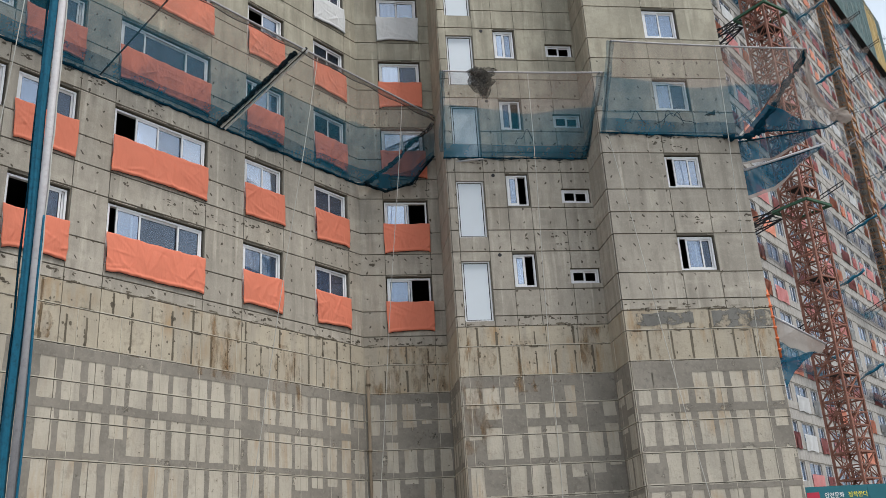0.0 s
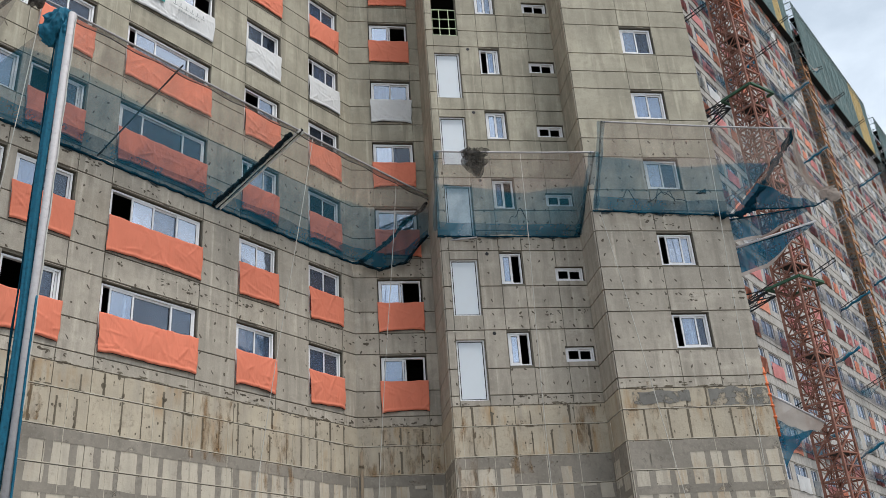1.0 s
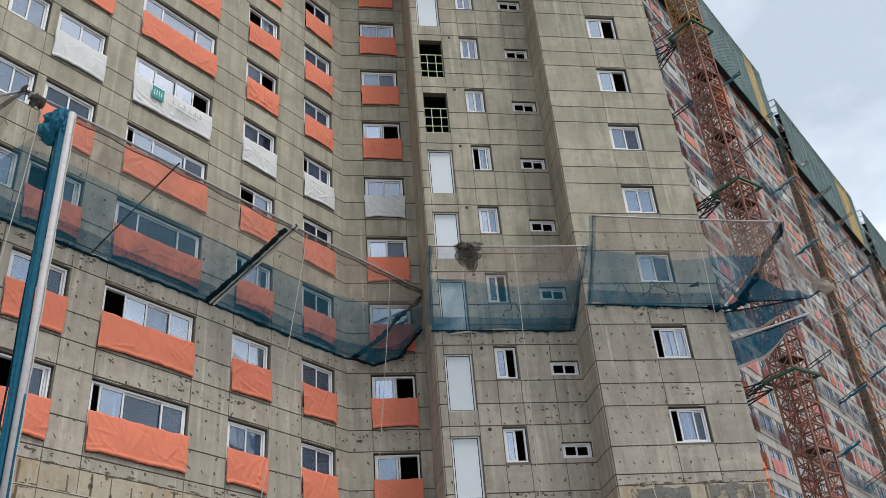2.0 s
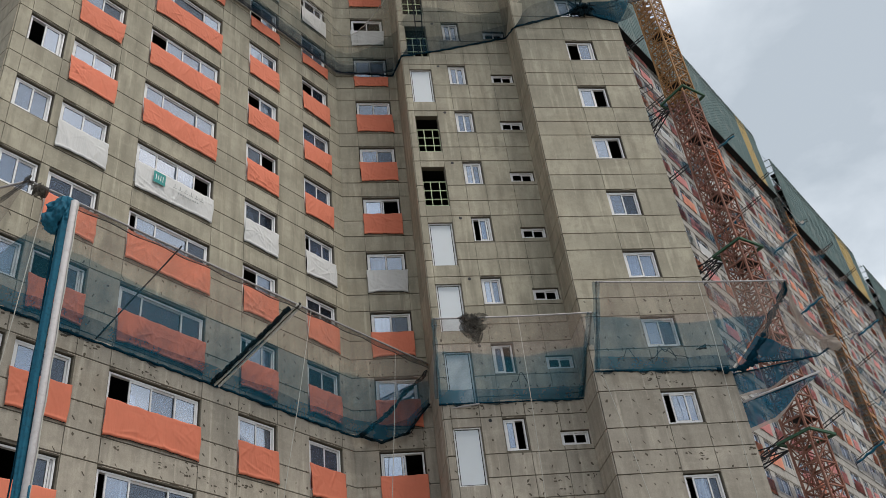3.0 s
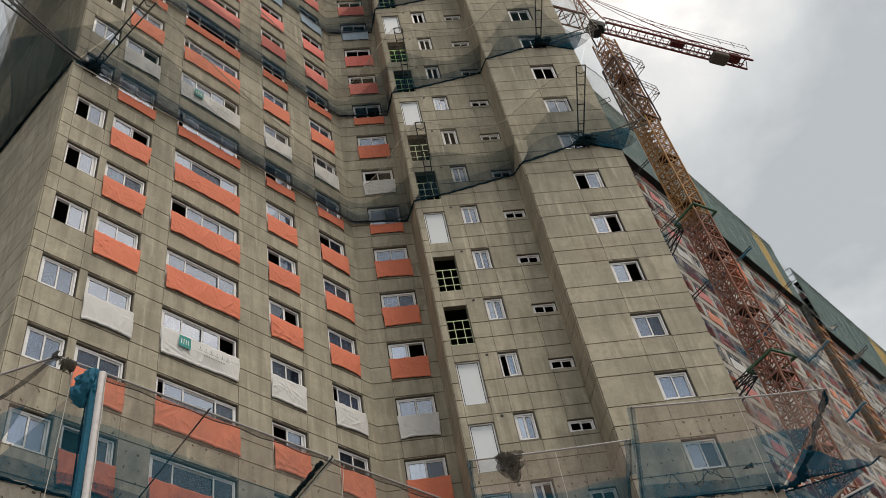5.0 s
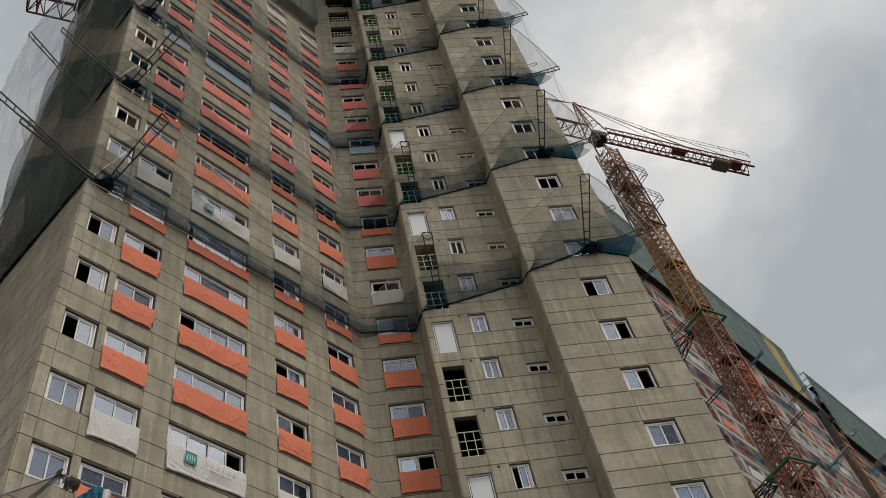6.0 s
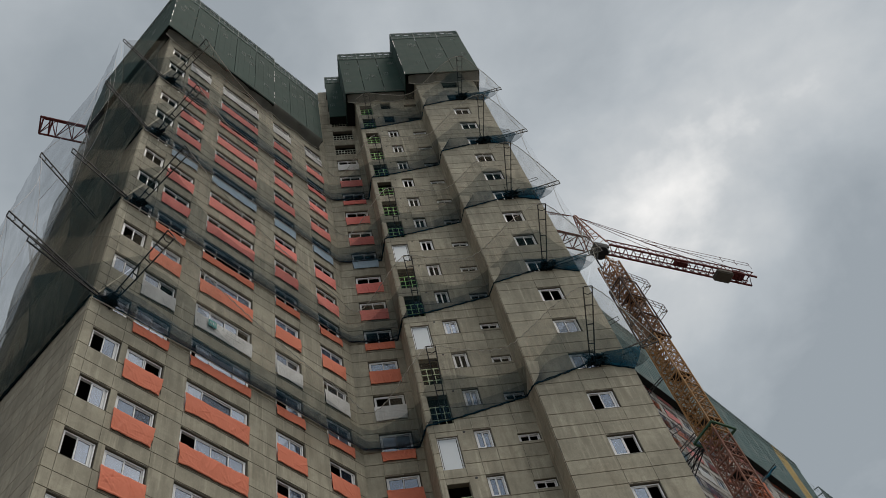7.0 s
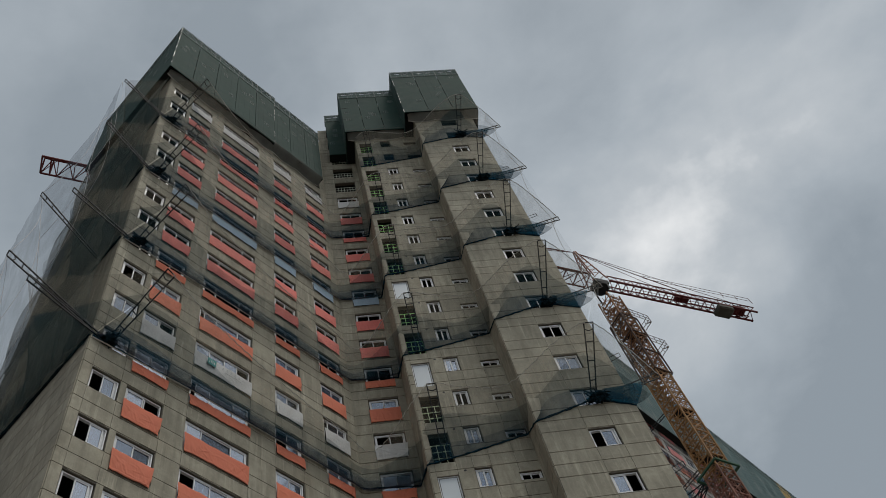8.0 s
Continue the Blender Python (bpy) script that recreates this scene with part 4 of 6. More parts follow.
NET_LEVELS = (33.0, 41.4, 49.8, 58.2, 66.6)
rng = random.Random(11)
sheet_meshes = {}
for k in "AB":
    for col, l, r, low, up in WINDOWS[k]:
        if col == "a0":
            continue
        for i in range(20):
            pale = i % 5 == 4
            tucked = any(abs(HEAD + STOREY * i - 1.4 - z) < 0.9 for z in NET_LEVELS)
            ht = 0.62 if tucked and not pale else 1.04
            variant = rng.randrange(6)
            blue = i == 14
            key = (col, pale, tucked, variant, i > 11, blue)
            if key not in sheet_meshes:
                sheet_meshes[key] = sheet_mesh(r - l + 0.06, ht, BLUE_CLOTH if blue else WHITE_CLOTH if pale else ORANGE_HAZED if i > 11 else ORANGE, hash((len(col), ord(col[-1]), pale, variant)) % 999)
            top = HEAD + STOREY * i - (1.25 if tucked and not pale else 0.87)
            ob = link_mesh("cover_sheet", sheet_meshes[key], None, wall_frame(k) @ pose(l - 0.03, 0, top))
            tagged(ob, ("pale blue" if blue else "white" if pale else "haze-pinked orange" if i > 11 else "orange") + " cloth cover sheet hung over the window sill", "cover sheet", "cover sheets below the windows")
            if col == "a2" and i in (4, 9):
                b = bmesh.new()
                # a plain square mark and bars in place of the print
                quad(b, [(0.62, -0.185, -0.62), (1.06, -0.185, -0.62), (1.06, -0.185, -0.16), (0.62, -0.185, -0.16)])
                for q in range(4):
                    quad(b, [(0.69 + q * 0.085, -0.189, -0.5), (0.715 + q * 0.085, -0.189, -0.5), (0.725 + q * 0.085, -0.189, -0.28), (0.70 + q * 0.085, -0.189, -0.28)], 1)
                part("printed_mark", b, (LOGO_TEAL, PRINT_WHITE), ob, "teal printed square")
                b = bmesh.new()
                for q in range(6):
                    x = 1.35 + q * 0.215
                    quad(b, [(x, -0.185, -0.47), (x + 0.15, -0.185, -0.47), (x + 0.15, -0.185, -0.44), (x, -0.185, -0.44)])
                    quad(b, [(x + 0.06, -0.185, -0.42), (x + 0.09, -0.185, -0.42), (x + 0.09, -0.185, -0.30), (x + 0.06, -0.185, -0.30)])
                for q in range(9):
                    x = 1.55 + q * 0.095
                    quad(b, [(x, -0.185, -0.64), (x + 0.06, -0.185, -0.64), (x + 0.06, -0.185, -0.57), (x, -0.185, -0.57)])
                part("printed_bars", b, LOGO_GREY, ob, "grey printed bars")


# ---------------------------------------------------------------- nets
def net(b, inner, outer, nu, nv, sag, border, seed, mats=(0, 1), thick=0):
    """A net hung between two lines; sag lets it hang; border(u) is the share where the second cloth begins."""
    ph = random.Random(seed).uniform(0, 6)
    half = nv // 2
    grid = []
    for j in range(nv + 1):
        row = []
        for i in range(nu + 1):
            u = i / nu
            e = border(u)
            v = e * j / half if j <= half else e + (1 - e) * (j - half) / (nv - half)
            p = inner(u).lerp(outer(u), v)
            p = p - Vector((0, 0, sag * math.sin(math.pi * v) * (1 + 0.25 * math.sin(u * 17 + ph))))
            p += Vector((0.05, 0.05, 0.09)) * noise.noise(p * 1.3 + Vector((seed, 0, 0)))
            row.append(b.verts.new(p))
        grid.append(row)
    for j in range(nv):
        for i in range(nu):
            b.faces.new((grid[j][i], grid[j][i + 1], grid[j + 1][i + 1], grid[j + 1][i])).material_index = mats[2 if j < (thick or half // 3) and len(mats) > 2 else 0 if j < half else 1]
    return grid


def line(*pts):
    pts = [Vector(p) for p in pts]
    lens = [0.0]
    for a, c in zip(pts, pts[1:]):
        lens.append(lens[-1] + (c - a).length)

    def f(u):
        d = u * lens[-1]
        for a, c, l0, l1 in zip(pts, pts[1:], lens, lens[1:]):
            if d <= l1 + 1e-9:
                return a.lerp(c, (d - l0) / max(l1 - l0, 1e-9))
        return pts[-1].copy()
    return f


def soft_line(*pts):
    """A smooth line through the points, for ropes and rims that hang."""
    pts = [Vector(p) for p in pts]
    fine = []
    for i in range(len(pts) - 1):
        p0, p1, p2, p3 = pts[max(i - 1, 0)], pts[i], pts[i + 1], pts[min(i + 2, len(pts) - 1)]
        for q in range(8):
            f = q / 8
            fine.append(0.5 * (2 * p1 + (p2 - p0) * f + (2 * p0 - 5 * p1 + 4 * p2 - p3) * f * f + (3 * p1 - p0 - 3 * p2 + p3) * f ** 3))
    return line(*fine, pts[-1])


def skirt(f, n, seed, low=0.03, high=0.16):
    """Loose ragged net hanging below a gathered line."""
    b = bmesh.new()
    rows = []
    for i in range(n + 1):
        p = f(i / n)
        drop = low + (high - low) * max(0.0, 0.35 + 0.9 * noise.noise(Vector((i * 0.23, seed, 0.3))))
        off = Vector((0.05 * noise.noise(Vector((i * 0.6, seed, 3.0))), -0.03, 0))
        rows.append([b.verts.new(p + off * g - Vector((0, 0, drop * g))) for g in (0.0, 0.5, 1.0)])
    for a, c in zip(rows, rows[1:]):
        for g in (0, 1):
            b.faces.new((a[g], a[g + 1], c[g + 1], c[g]))
    return b


def ribbon(pts, wd, seed):
    """A bunched strip of net along a line, creased lengthwise."""
    b = bmesh.new()
    rows = []
    for i, q in enumerate(pts):
        g = wd * (0.7 + 0.6 * noise.noise(Vector((i * 0.4, seed, 0.0))) + 0.25)
        rows.append([b.verts.new(q + Vector((1, 0.15, 0)) * g * (e - 0.5) + Vector((0, -0.05, 0)) * (k % 2)) for k, e in enumerate((0.0, 0.2, 0.4, 0.6, 0.8, 1.0))])
    for a, c in zip(rows, rows[1:]):
        for k in range(5):
            b.faces.new((a[k], a[k + 1], c[k + 1], c[k])).material_index = 1 if k == 2 else 0
    return b


def hem(b, f, n, r, seed, droop=0.03):
    tube(b, [f(i / n) + Vector((0, 0, -droop * abs(math.sin(i * 0.9 + seed)))) for i in range(n + 1)], r, 6, 0, 0.3, seed)


# the lowest net, round the faces above the third storey
band = lambda u: 0.6 + 0.035 * math.sin(u * 7 + 1)
A_IN = line(at("A", 7.1, 0.04, 14.95), at("A", 20.8, 0.04, 14.93), at("B", 1.75, 0.3, 14.8), at("B", 2.4, 0.3, 14.57), at("B", 3.3, 0.3, 14.85), at("B", 4.15, 0.3, 15.9))
A_OUT = line(at("A", 8.6, 2.2, 17.25), at("A", 22.7, 2.2, 17.42))
low_net = empty("safety_net", "blue-green and faded safety net on steel pipes round the lower storeys", "safety net", "safety nets", m=pose(0, 24, 0))
sections = (
    ("A", A_IN, A_OUT, 40, 0.12),
    ("S", line(at("A", 7.05, 0.0, 14.95), wall_frame("A") @ Vector((6.98, 6.0, 14.9))), line(at("A", 7.4, 2.5, 16.95), wall_frame("A") @ Vector((4.6, 1.5, 16.4)), wall_frame("A") @ Vector((4.4, 6.0, 17.0))), 16, 0.2),
    ("D", line(at("D", 4.2, 0.04, 14.9), at("D", 9.1, 0.04, 14.88)), line(at("D", 4.0, 2.2, 16.85), at("D", 9.25, 2.2, 16.9)), 18, 0.1),
    ("F", line(at("F", 9.16, 0.04, 15.1), at("F", 13.83, 0.04, 14.95)), line(at("F", 9.15, 2.0, 17.25), at("F", 15.65, 2.0, 17.12)), 22, 0.1),
    ("R", line(at("F", 13.84, 0.05, 14.9), at("F", 14.6, 0.5, 14.95), at("F", 16.0, 0.3, 15.1), at("F", 17.0, 0.1, 15.3), at("F", 17.6, 0.0, 15.65)), line(at("F", 15.65, 2.0, 17.12), at("F", 16.05, 1.4, 16.5), at("F", 16.6, 0.8, 16.1), at("F", 17.3, 0.3, 15.9), at("F", 17.99, 0.0, 16.15)), 24, 0.12),
    ("U", line(at("F", 13.82, 0.0, 14.8), at("F", 15.0, 0.1, 14.95), at("F", 16.7, 0.0, 15.3)), line(at("F", 13.8, 0.0, 13.95), at("F", 15.0, -0.1, 14.2), at("F", 16.65, 0.0, 15.1)), 16, 0.1),
    ("V", line(at("F", 13.84, 0.0, 13.75), at("F", 15.4, 0.0, 14.2), at("F", 16.9, 0.0, 14.75)), line(at("F", 13.82, 0.0, 12.75), at("F", 14.8, 0.0, 13.05), at("F", 16.45, 0.0, 14.5)), 16, 0.08),
)
for tag, f_in, f_out, nu, sag in sections:
    b = bmesh.new()
    net(b, f_in, f_out, nu, 14, sag, (lambda u: 0.42 - 0.1 * u) if tag == "R" else (lambda u: 0.86 - 0.2 * u) if tag in "UV" else band, ord(tag), (0, 1, 2))
    part("netting", b, (NET_THICK if tag in "RUV" else NET_BLUE, NET_FOLD if tag in "UV" else NET_BEIGE, NET_THICK), low_net, "blue-green net with a faded upper strip", m=Matrix.Translation((0, -24, 0)), smooth=True)
    b = bmesh.new()
    hem(b, f_in, nu * 3, 0.042 if tag in "AS" else 0.026, ord(tag), 0.04 if tag in "AS" else 0.015)
    part("gathered_hem", b, NET_HEM, low_net, "gathered blue net hem", m=Matrix.Translation((0, -24, 0)), smooth=True)
    if tag in "ADFS":
        part("net_skirt", skirt(f_in, nu * 5, ord(tag)), NET_SKIRT, low_net, "loose dark net below the hem", m=Matrix.Translation((0, -24, 0)))
    if tag == "R":   # the thick doubled fold along the outer rim
        b = bmesh.new()
        rows = []
        for i in range(33):
            q, g = f_out(i / 32), 0.10 + 0.22 * math.sin(math.pi * min(1.0, i / 26)) + 0.03 * math.sin(i * 1.1)
            w_ = f_in(i / 32) - q
            w_ = w_.normalized() if w_.length > 1e-6 else Vector((0, 0, -1))
            rows.append([b.verts.new(q + w_ * g * e + Vector((0, -0.10, 0)) * math.sin(math.pi * e)) for e in (0.0, 0.33, 0.66, 1.0)])
        for r0, r1 in zip(rows, rows[1:]):
            for e in range(3):
                b.faces.new((r0[e], r0[e + 1], r1[e + 1], r1[e]))
        part("doubled_fold", b, NET_FOLD, low_net, "pale doubled fold along the net rim", m=Matrix.Translation((0, -24, 0)), smooth=True)
    if tag == "A":   # second cord and a strip of net under the edge pipe
        b = bmesh.new()
        rows = [[b.verts.new(f_out(i / 80) + Vector((0, 0.02, -g * (0.19 + 0.03 * math.sin(i * 0.7))))) for g in (0.0, 1.0)] for i in range(81)]
        for r0, r1 in zip(rows, rows[1:]):
            b.faces.new((r0[0], r0[1], r1[1], r1[0]))
        low_cord = [r0[1].co.copy() for r0 in rows]
        part("edge_strip", b, NET_STRIP, low_net, "dark doubled net strip under the edge pipe", m=Matrix.Translation((0, -24, 0)))
        b = bmesh.new()
        tube(b, low_cord, 0.014, 5)
        part("edge_cord", b, DARK_STEEL, low_net, "thin dark edge cord", m=Matrix.Translation((0, -24, 0)))
    if tag == "V":
        b = bmesh.new()
        bar(b, f_in(0.0), f_in(1.0), 0.045, 8)
        part("edge_pipe", b, GALV, low_net, "weathered steel pipe", m=Matrix.Translation((0, -24, 0)), smooth=True)
    if tag not in "RUV":
        b = bmesh.new()
        tube(b, [f_out(i / 20) + Vector((0, 0, -0.03 * math.sin(math.pi * i / 20))) for i in range(21)], 0.03, 8)
        part("edge_pipe", b, GALV, low_net, "weathered steel edge pipe", m=Matrix.Translation((0, -24, 0)), smooth=True)
# gathered upright edges of the net at the breaks
for a, c, bow, wd in ((at("D", 4.0, 2.2, 16.85), at("D", 4.1, 0.5, 14.85), 0.15, 0.16), (at("D", 9.25, 2.2, 16.9), at("D", 9.0, 0.2, 14.85), 0.1, 0.3), (at("F", 9.15, 2.0, 17.25), at("F", 9.2, 0.1, 15.0), 0.1, 0.2), (at("A", 7.4, 2.5, 16.95), at("A", 6.0, 1.2, 15.3), 0.2, 0.2)):
    pts = [a.lerp(c, i / 20) - Vector((0, 0, bow * math.sin(math.pi * i / 20))) for i in range(21)]
    part("gathered_edge", ribbon(pts, wd, a.x), (NET_BUNCH, NET_DARK) if bow == 0.2 else (NET_BLUE, NET_SKIRT), low_net, "bunched blue net edge", m=Matrix.Translation((0, -24, 0)), smooth=True)
for f_, r in ((line(at("F", 15.65, 2.0, 17.12), at("F", 15.45, 1.3, 16.6), at("F", 14.85, 0.8, 15.7), at("F", 14.3, 0.4, 14.95), at("F", 13.9, 0.2, 14.85)), 0.072), (line(at("B", 4.2, 0.3, 17.2), at("B", 3.32, 0.3, 16.3), at("B", 2.5, 0.3, 15.4), at("B", 1.71, 0.3, 14.82)), 0.06), (line(at("B", 1.7, 0.35, 14.8), at("B", 2.4, 0.35, 14.5), at("B", 3.3, 0.35, 14.8), at("B", 4.15, 0.35, 15.9)), 0.035)):
    b = bmesh.new()
    pts = [f_(i / 30) for i in range(31)]
    tube(b, pts, r, 7, 0, 0.7, int(r * 1000))
    tube(b, [q + Vector((0.09, -0.05, -0.06)) * math.sin(i * 0.45) for i, q in enumerate(pts)], r * 0.6, 5, 0, 0.7, int(r * 1000) + 1)
    part("gathered_edge", b, NET_HEM if r > 0.07 else NET_DARK, low_net, "dark gathered net edge", m=Matrix.Translation((0, -24, 0)), smooth=True)
b = bmesh.new()
bar(b, at("A", 7.4, 2.5, 16.95), A_OUT(0.0), 0.03, 8)
part("edge_pipe", b, GALV, low_net, "weathered steel edge pipe", m=Matrix.Translation((0, -24, 0)), smooth=True)
b = bmesh.new()
tube(b, [at("A", 7.4 + 0.45 * f, 2.5 - 0.1 * f, 16.95 - 0.1 * math.sin(3 * f)) for f in np.linspace(-0.2, 1, 16)], 0.09, 8, 0, 0.8, 12)
part("gathered_edge", b, NET_BUNCH, low_net, "brown-grey net bunched on the pipe", m=Matrix.Translation((0, -24, 0)), smooth=True)
# struts
for a, c, r, mt in ((at("A", 11.05, 0.05, 15.0), at("A", 12.0, 2.3, 17.35), 0.025, DARK_STEEL),
                    (at("D", 4.6, 0.0, 14.75), at("D", 5.5, 0.25, 14.75), 0.03, GALV)):
    b = bmesh.new()
    bar(b, a, c, r, 6)
    part("strut", b, mt, low_net, "steel net strut", m=Matrix.Translation((0, -24, 0)))
# the pale channel strut, open towards the street, with net gathered beside it
b = bmesh.new()
lo_, hi_ = at("A", 15.1, 0.05, 14.9), at("A", 16.5, 2.25, 17.32)
along = wall_frame("A").to_3x3() @ Vector((1, 0, 0))
for e in (-0.075, 0.075):
    bar(b, lo_ + along * e, hi_ + along * e, 0.038, 4)
part("strut", b, STRUT_PALE, low_net, "pale steel channel strut", m=Matrix.Translation((0, -24, 0)))
# the shade inside the channel groove, drawn as a dark bar
b = bmesh.new()
bar(b, lo_ + Vector((0, 0, 0.05)), hi_ + Vector((0, 0, 0.05)), 0.045, 4)
part("strut_web", b, DARK_STEEL, low_net, "channel web coloured dark for its groove shade", m=Matrix.Translation((0, -24, 0)))
b = bmesh.new()
tube(b, [lo_.lerp(hi_, f) - along * (0.20 + 0.012 * math.sin(f * 31)) + Vector((0, 0, 0.012 * math.sin(f * 17))) for f in np.linspace(0.0, 0.93, 60)], 0.072, 7, 0, 0.35, 3)
part("gathered_edge", b, NET_DARK, low_net, "dark net gathered along the strut", m=Matrix.Translation((0, -24, 0)), smooth=True)
b = bmesh.new()
bmesh.ops.create_icosphere(b, subdivisions=3, radius=0.3)
for v in b.verts:
    q = v.co.copy()
    v.co = Vector((q.x * 1.3, q.y * 0.5, q.z * 0.8)) * (1 + 0.5 * noise.noise(q * 5))
part("net_fold", b, NET_FOLD, low_net, "pale bunched fold of net", m=Matrix.Translation((0, -24, 0)) @ wall_frame("F") @ pose(17.75, 0.0, 15.8), smooth=True)
b = bmesh.new()
tube(b, [at("F", 13.3 + 1.2 * f, 0.1 + 0.5 * f, 14.98 - 0.2 * math.sin(3.1 * f)) for f in np.linspace(0, 1, 22)], 0.075, 8, 0, 0.8, 8)
part("gathered_edge", b, NET_HEM, low_net, "thick gathered blue net at the corner", m=Matrix.Translation((0, -24, 0)), smooth=True)
# a bunch of spare net left hanging on the pipe
b = bmesh.new()
for q, (wide, tall, x_, y_) in enumerate(((0.62, 0.95, 0.0, 0.0), (0.5, 0.75, -0.1, -0.09), (0.42, 1.02, 0.12, 0.07), (0.7, 0.4, 0.02, -0.14))):
    grid = []
    for j in range(17):
        v_ = j / 16
        row = []
        for i in range(15):
            u_ = i / 14 - 0.5
            edge = 1 + 0.5 * noise.noise(Vector((u_ * 3, v_ * 4, q * 5.0)))
            x = x_ + u_ * wide * (0.75 + 0.5 * math.sin(math.pi * v_)) * edge
            y = y_ + 0.13 * noise.noise(Vector((u_ * 7, v_ * 5, q * 3.0 + 1)))
            row.append(b.verts.new((x, y, 0.45 - v_ * tall * (1 - 0.9 * u_ * u_) + 0.1 * noise.noise(Vector((u_ * 6, v_ * 3, q * 9.0))))))
        grid.append(row)
    for r0, r1 in zip(grid, grid[1:]):
        for i in range(14):
            b.faces.new((r0[i], r0[i + 1], r1[i + 1], r1[i]))
part("spare_net", b, NET_BUNCH, low_net, "dark bundle of spare net", m=Matrix.Translation((0, -24, 0)) @ wall_frame("D") @ pose(5.2, -2.28, 16.42), smooth=True)

# a small net canopy low beside the right-hand corner, on an orange post
canopy = empty("net_canopy", "small faded and blue net canopy on an orange post", "safety net", "safety nets", m=pose(0, 24, 0))
b = bmesh.new()
net(b, line(at("F", 13.84, 0.0, 7.39), at("F", 14.52, 0.0, 7.45), at("F", 15.02, 0.0, 7.71)), line(at("F", 13.93, 0.0, 8.77), at("F", 15.43, 0.0, 7.90)), 18, 12, 0.12, lambda u: 0.55 - 0.2 * u, 33, (0, 1, 2))
part("netting", b, (NET_BLUE, NET_FOLD, NET_THICK), canopy, "blue net with a faded upper strip", m=Matrix.Translation((0, -24, 0)), smooth=True)
b = bmesh.new()
net(b, line(at("F", 13.90, 0.0, 6.63), at("F", 14.52, 0.0, 7.45)), line(at("F", 13.84, 0.0, 7.39), at("F", 15.02, 0.0, 7.71)), 12, 8, 0.1, lambda u: 0.5, 34, (0, 0))
part("netting", b, NET_THICK, canopy, "hanging blue net", m=Matrix.Translation((0, -24, 0)), smooth=True)
b = bmesh.new()
bar(b, at("F", 13.93, 0.0, 8.77), at("F", 15.43, 0.0, 7.90), 0.035, 8)
part("edge_pipe", b, GALV, canopy, "steel edge pipe", m=Matrix.Translation((0, -24, 0)), smooth=True)
b = bmesh.new()
bar(b, at("F", 13.88, 0.0, 7.51), at("F", 13.83, 0.0, 9.66), 0.05, 8)
for q in np.linspace(0.1, 0.9, 6):
    p = at("F", 13.88, 0.0, 7.51).lerp(at("F", 13.83, 0.0, 9.66), q)
    bar(b, p, p + Vector((0, 0, 0.06)), 0.075, 8)
part("post", b, ORANGE_STEEL, canopy, "orange steel post", m=Matrix.Translation((0, -24, 0)), smooth=True)

# the tall pole with a rolled net
pole = empty("net_pole", "tall grey pole with a rolled blue net tied along it", "pole", m=Matrix.Translation(at("A", 8.62, 2.25, 0)))
b = bmesh.new()
bar(b, (0.13, 0.0, 0), (0.13, 0.0, 17.1), 0.095, 14)
part("pole", b, GALV, pole, "grey steel pole", smooth=True)


def draped_roll(z0, z1, left, right, deep, seed, n=70, m_=22):
    """Net gathered lengthwise into deep folds along the pole."""
    b = bmesh.new()
    rows = []
    for j in range(n + 1):
        z = z0 + (z1 - z0) * j / n
        wide = 1 + 0.10 * noise.noise(Vector((z * 0.5, seed, 1.0)))
        row = []
        for i in range(m_):
            a = math.tau * i / m_
            fold = 1 + 0.20 * math.sin(5 * a + 0.5 * z + seed) + 0.13 * math.sin(9 * a - 0.35 * z + 2 * seed) + 0.10 * noise.noise(Vector((a, z * 1.4, seed)))
            row.append(b.verts.new(((left + right) / 2 + (right - left) / 2 * wide * fold * math.cos(a) + 0.02 * math.sin(z * 0.8 + seed), -0.04 + deep * fold * math.sin(a), z)))
        rows.append(row)
    for r0, r1 in zip(rows, rows[1:]):
        for i in range(m_):
            k_ = (i + 1) % m_
            b.faces.new((r0[i], r0[k_], r1[k_], r1[i]))
    b.faces.new(rows[0][::-1])
    b.faces.new(rows[-1])
    return b


part("rolled_net", draped_roll(0.0, 17.2, -0.15, 0.02, 0.09, 1.3), NET_ROLL, pole, "rolled bright blue net in long folds", smooth=True)
part("rolled_net", draped_roll(0.0, 9.5, 0.22, 0.26, 0.03, 4.1), NET_ROLL, pole, "thin strand of rolled blue net", smooth=True)
b = bmesh.new()
tube(b, [(-0.19 + 0.012 * math.sin(i * 1.1), -0.05, 16.4 * i / 30) for i in range(31)], 0.022, 6, 0, 0.3, 6)
part("dark_cord", b, NET_HEM, pole, "dark blue net cord")
b = bmesh.new()
bmesh.ops.create_icosphere(b, subdivisions=5, radius=0.30)
for v in b.verts:
    q = v.co.copy()
    a = math.atan2(q.y, q.x)
    pleat = 1 + 0.12 * math.sin(9 * a + 5 * q.z) + 0.5 * noise.noise(q * 4.2 + Vector((3, 1, 0))) - 0.45 * abs(noise.noise(q * 8.0)) + 0.15 * noise.noise(q * 19.0)
    v.co = Vector((q.x * pleat * (1.05 if q.z > 0 else 1.3) - 0.16 - (0.10 if q.z < 0 else 0.0), q.y * pleat * 0.9, q.z * 1.95 + 16.72))
part("net_knot", b, NET_ROLL, pole, "bunched blue net at the top", smooth=True)
b = bmesh.new()
tube(b, [(0.25 + 0.012 * math.sin(i * 1.9), -0.03, 17.0 * i / 40) for i in range(41)], 0.014, 5)
part("cord", b, ROPE, pole, "pale cord along the pole")

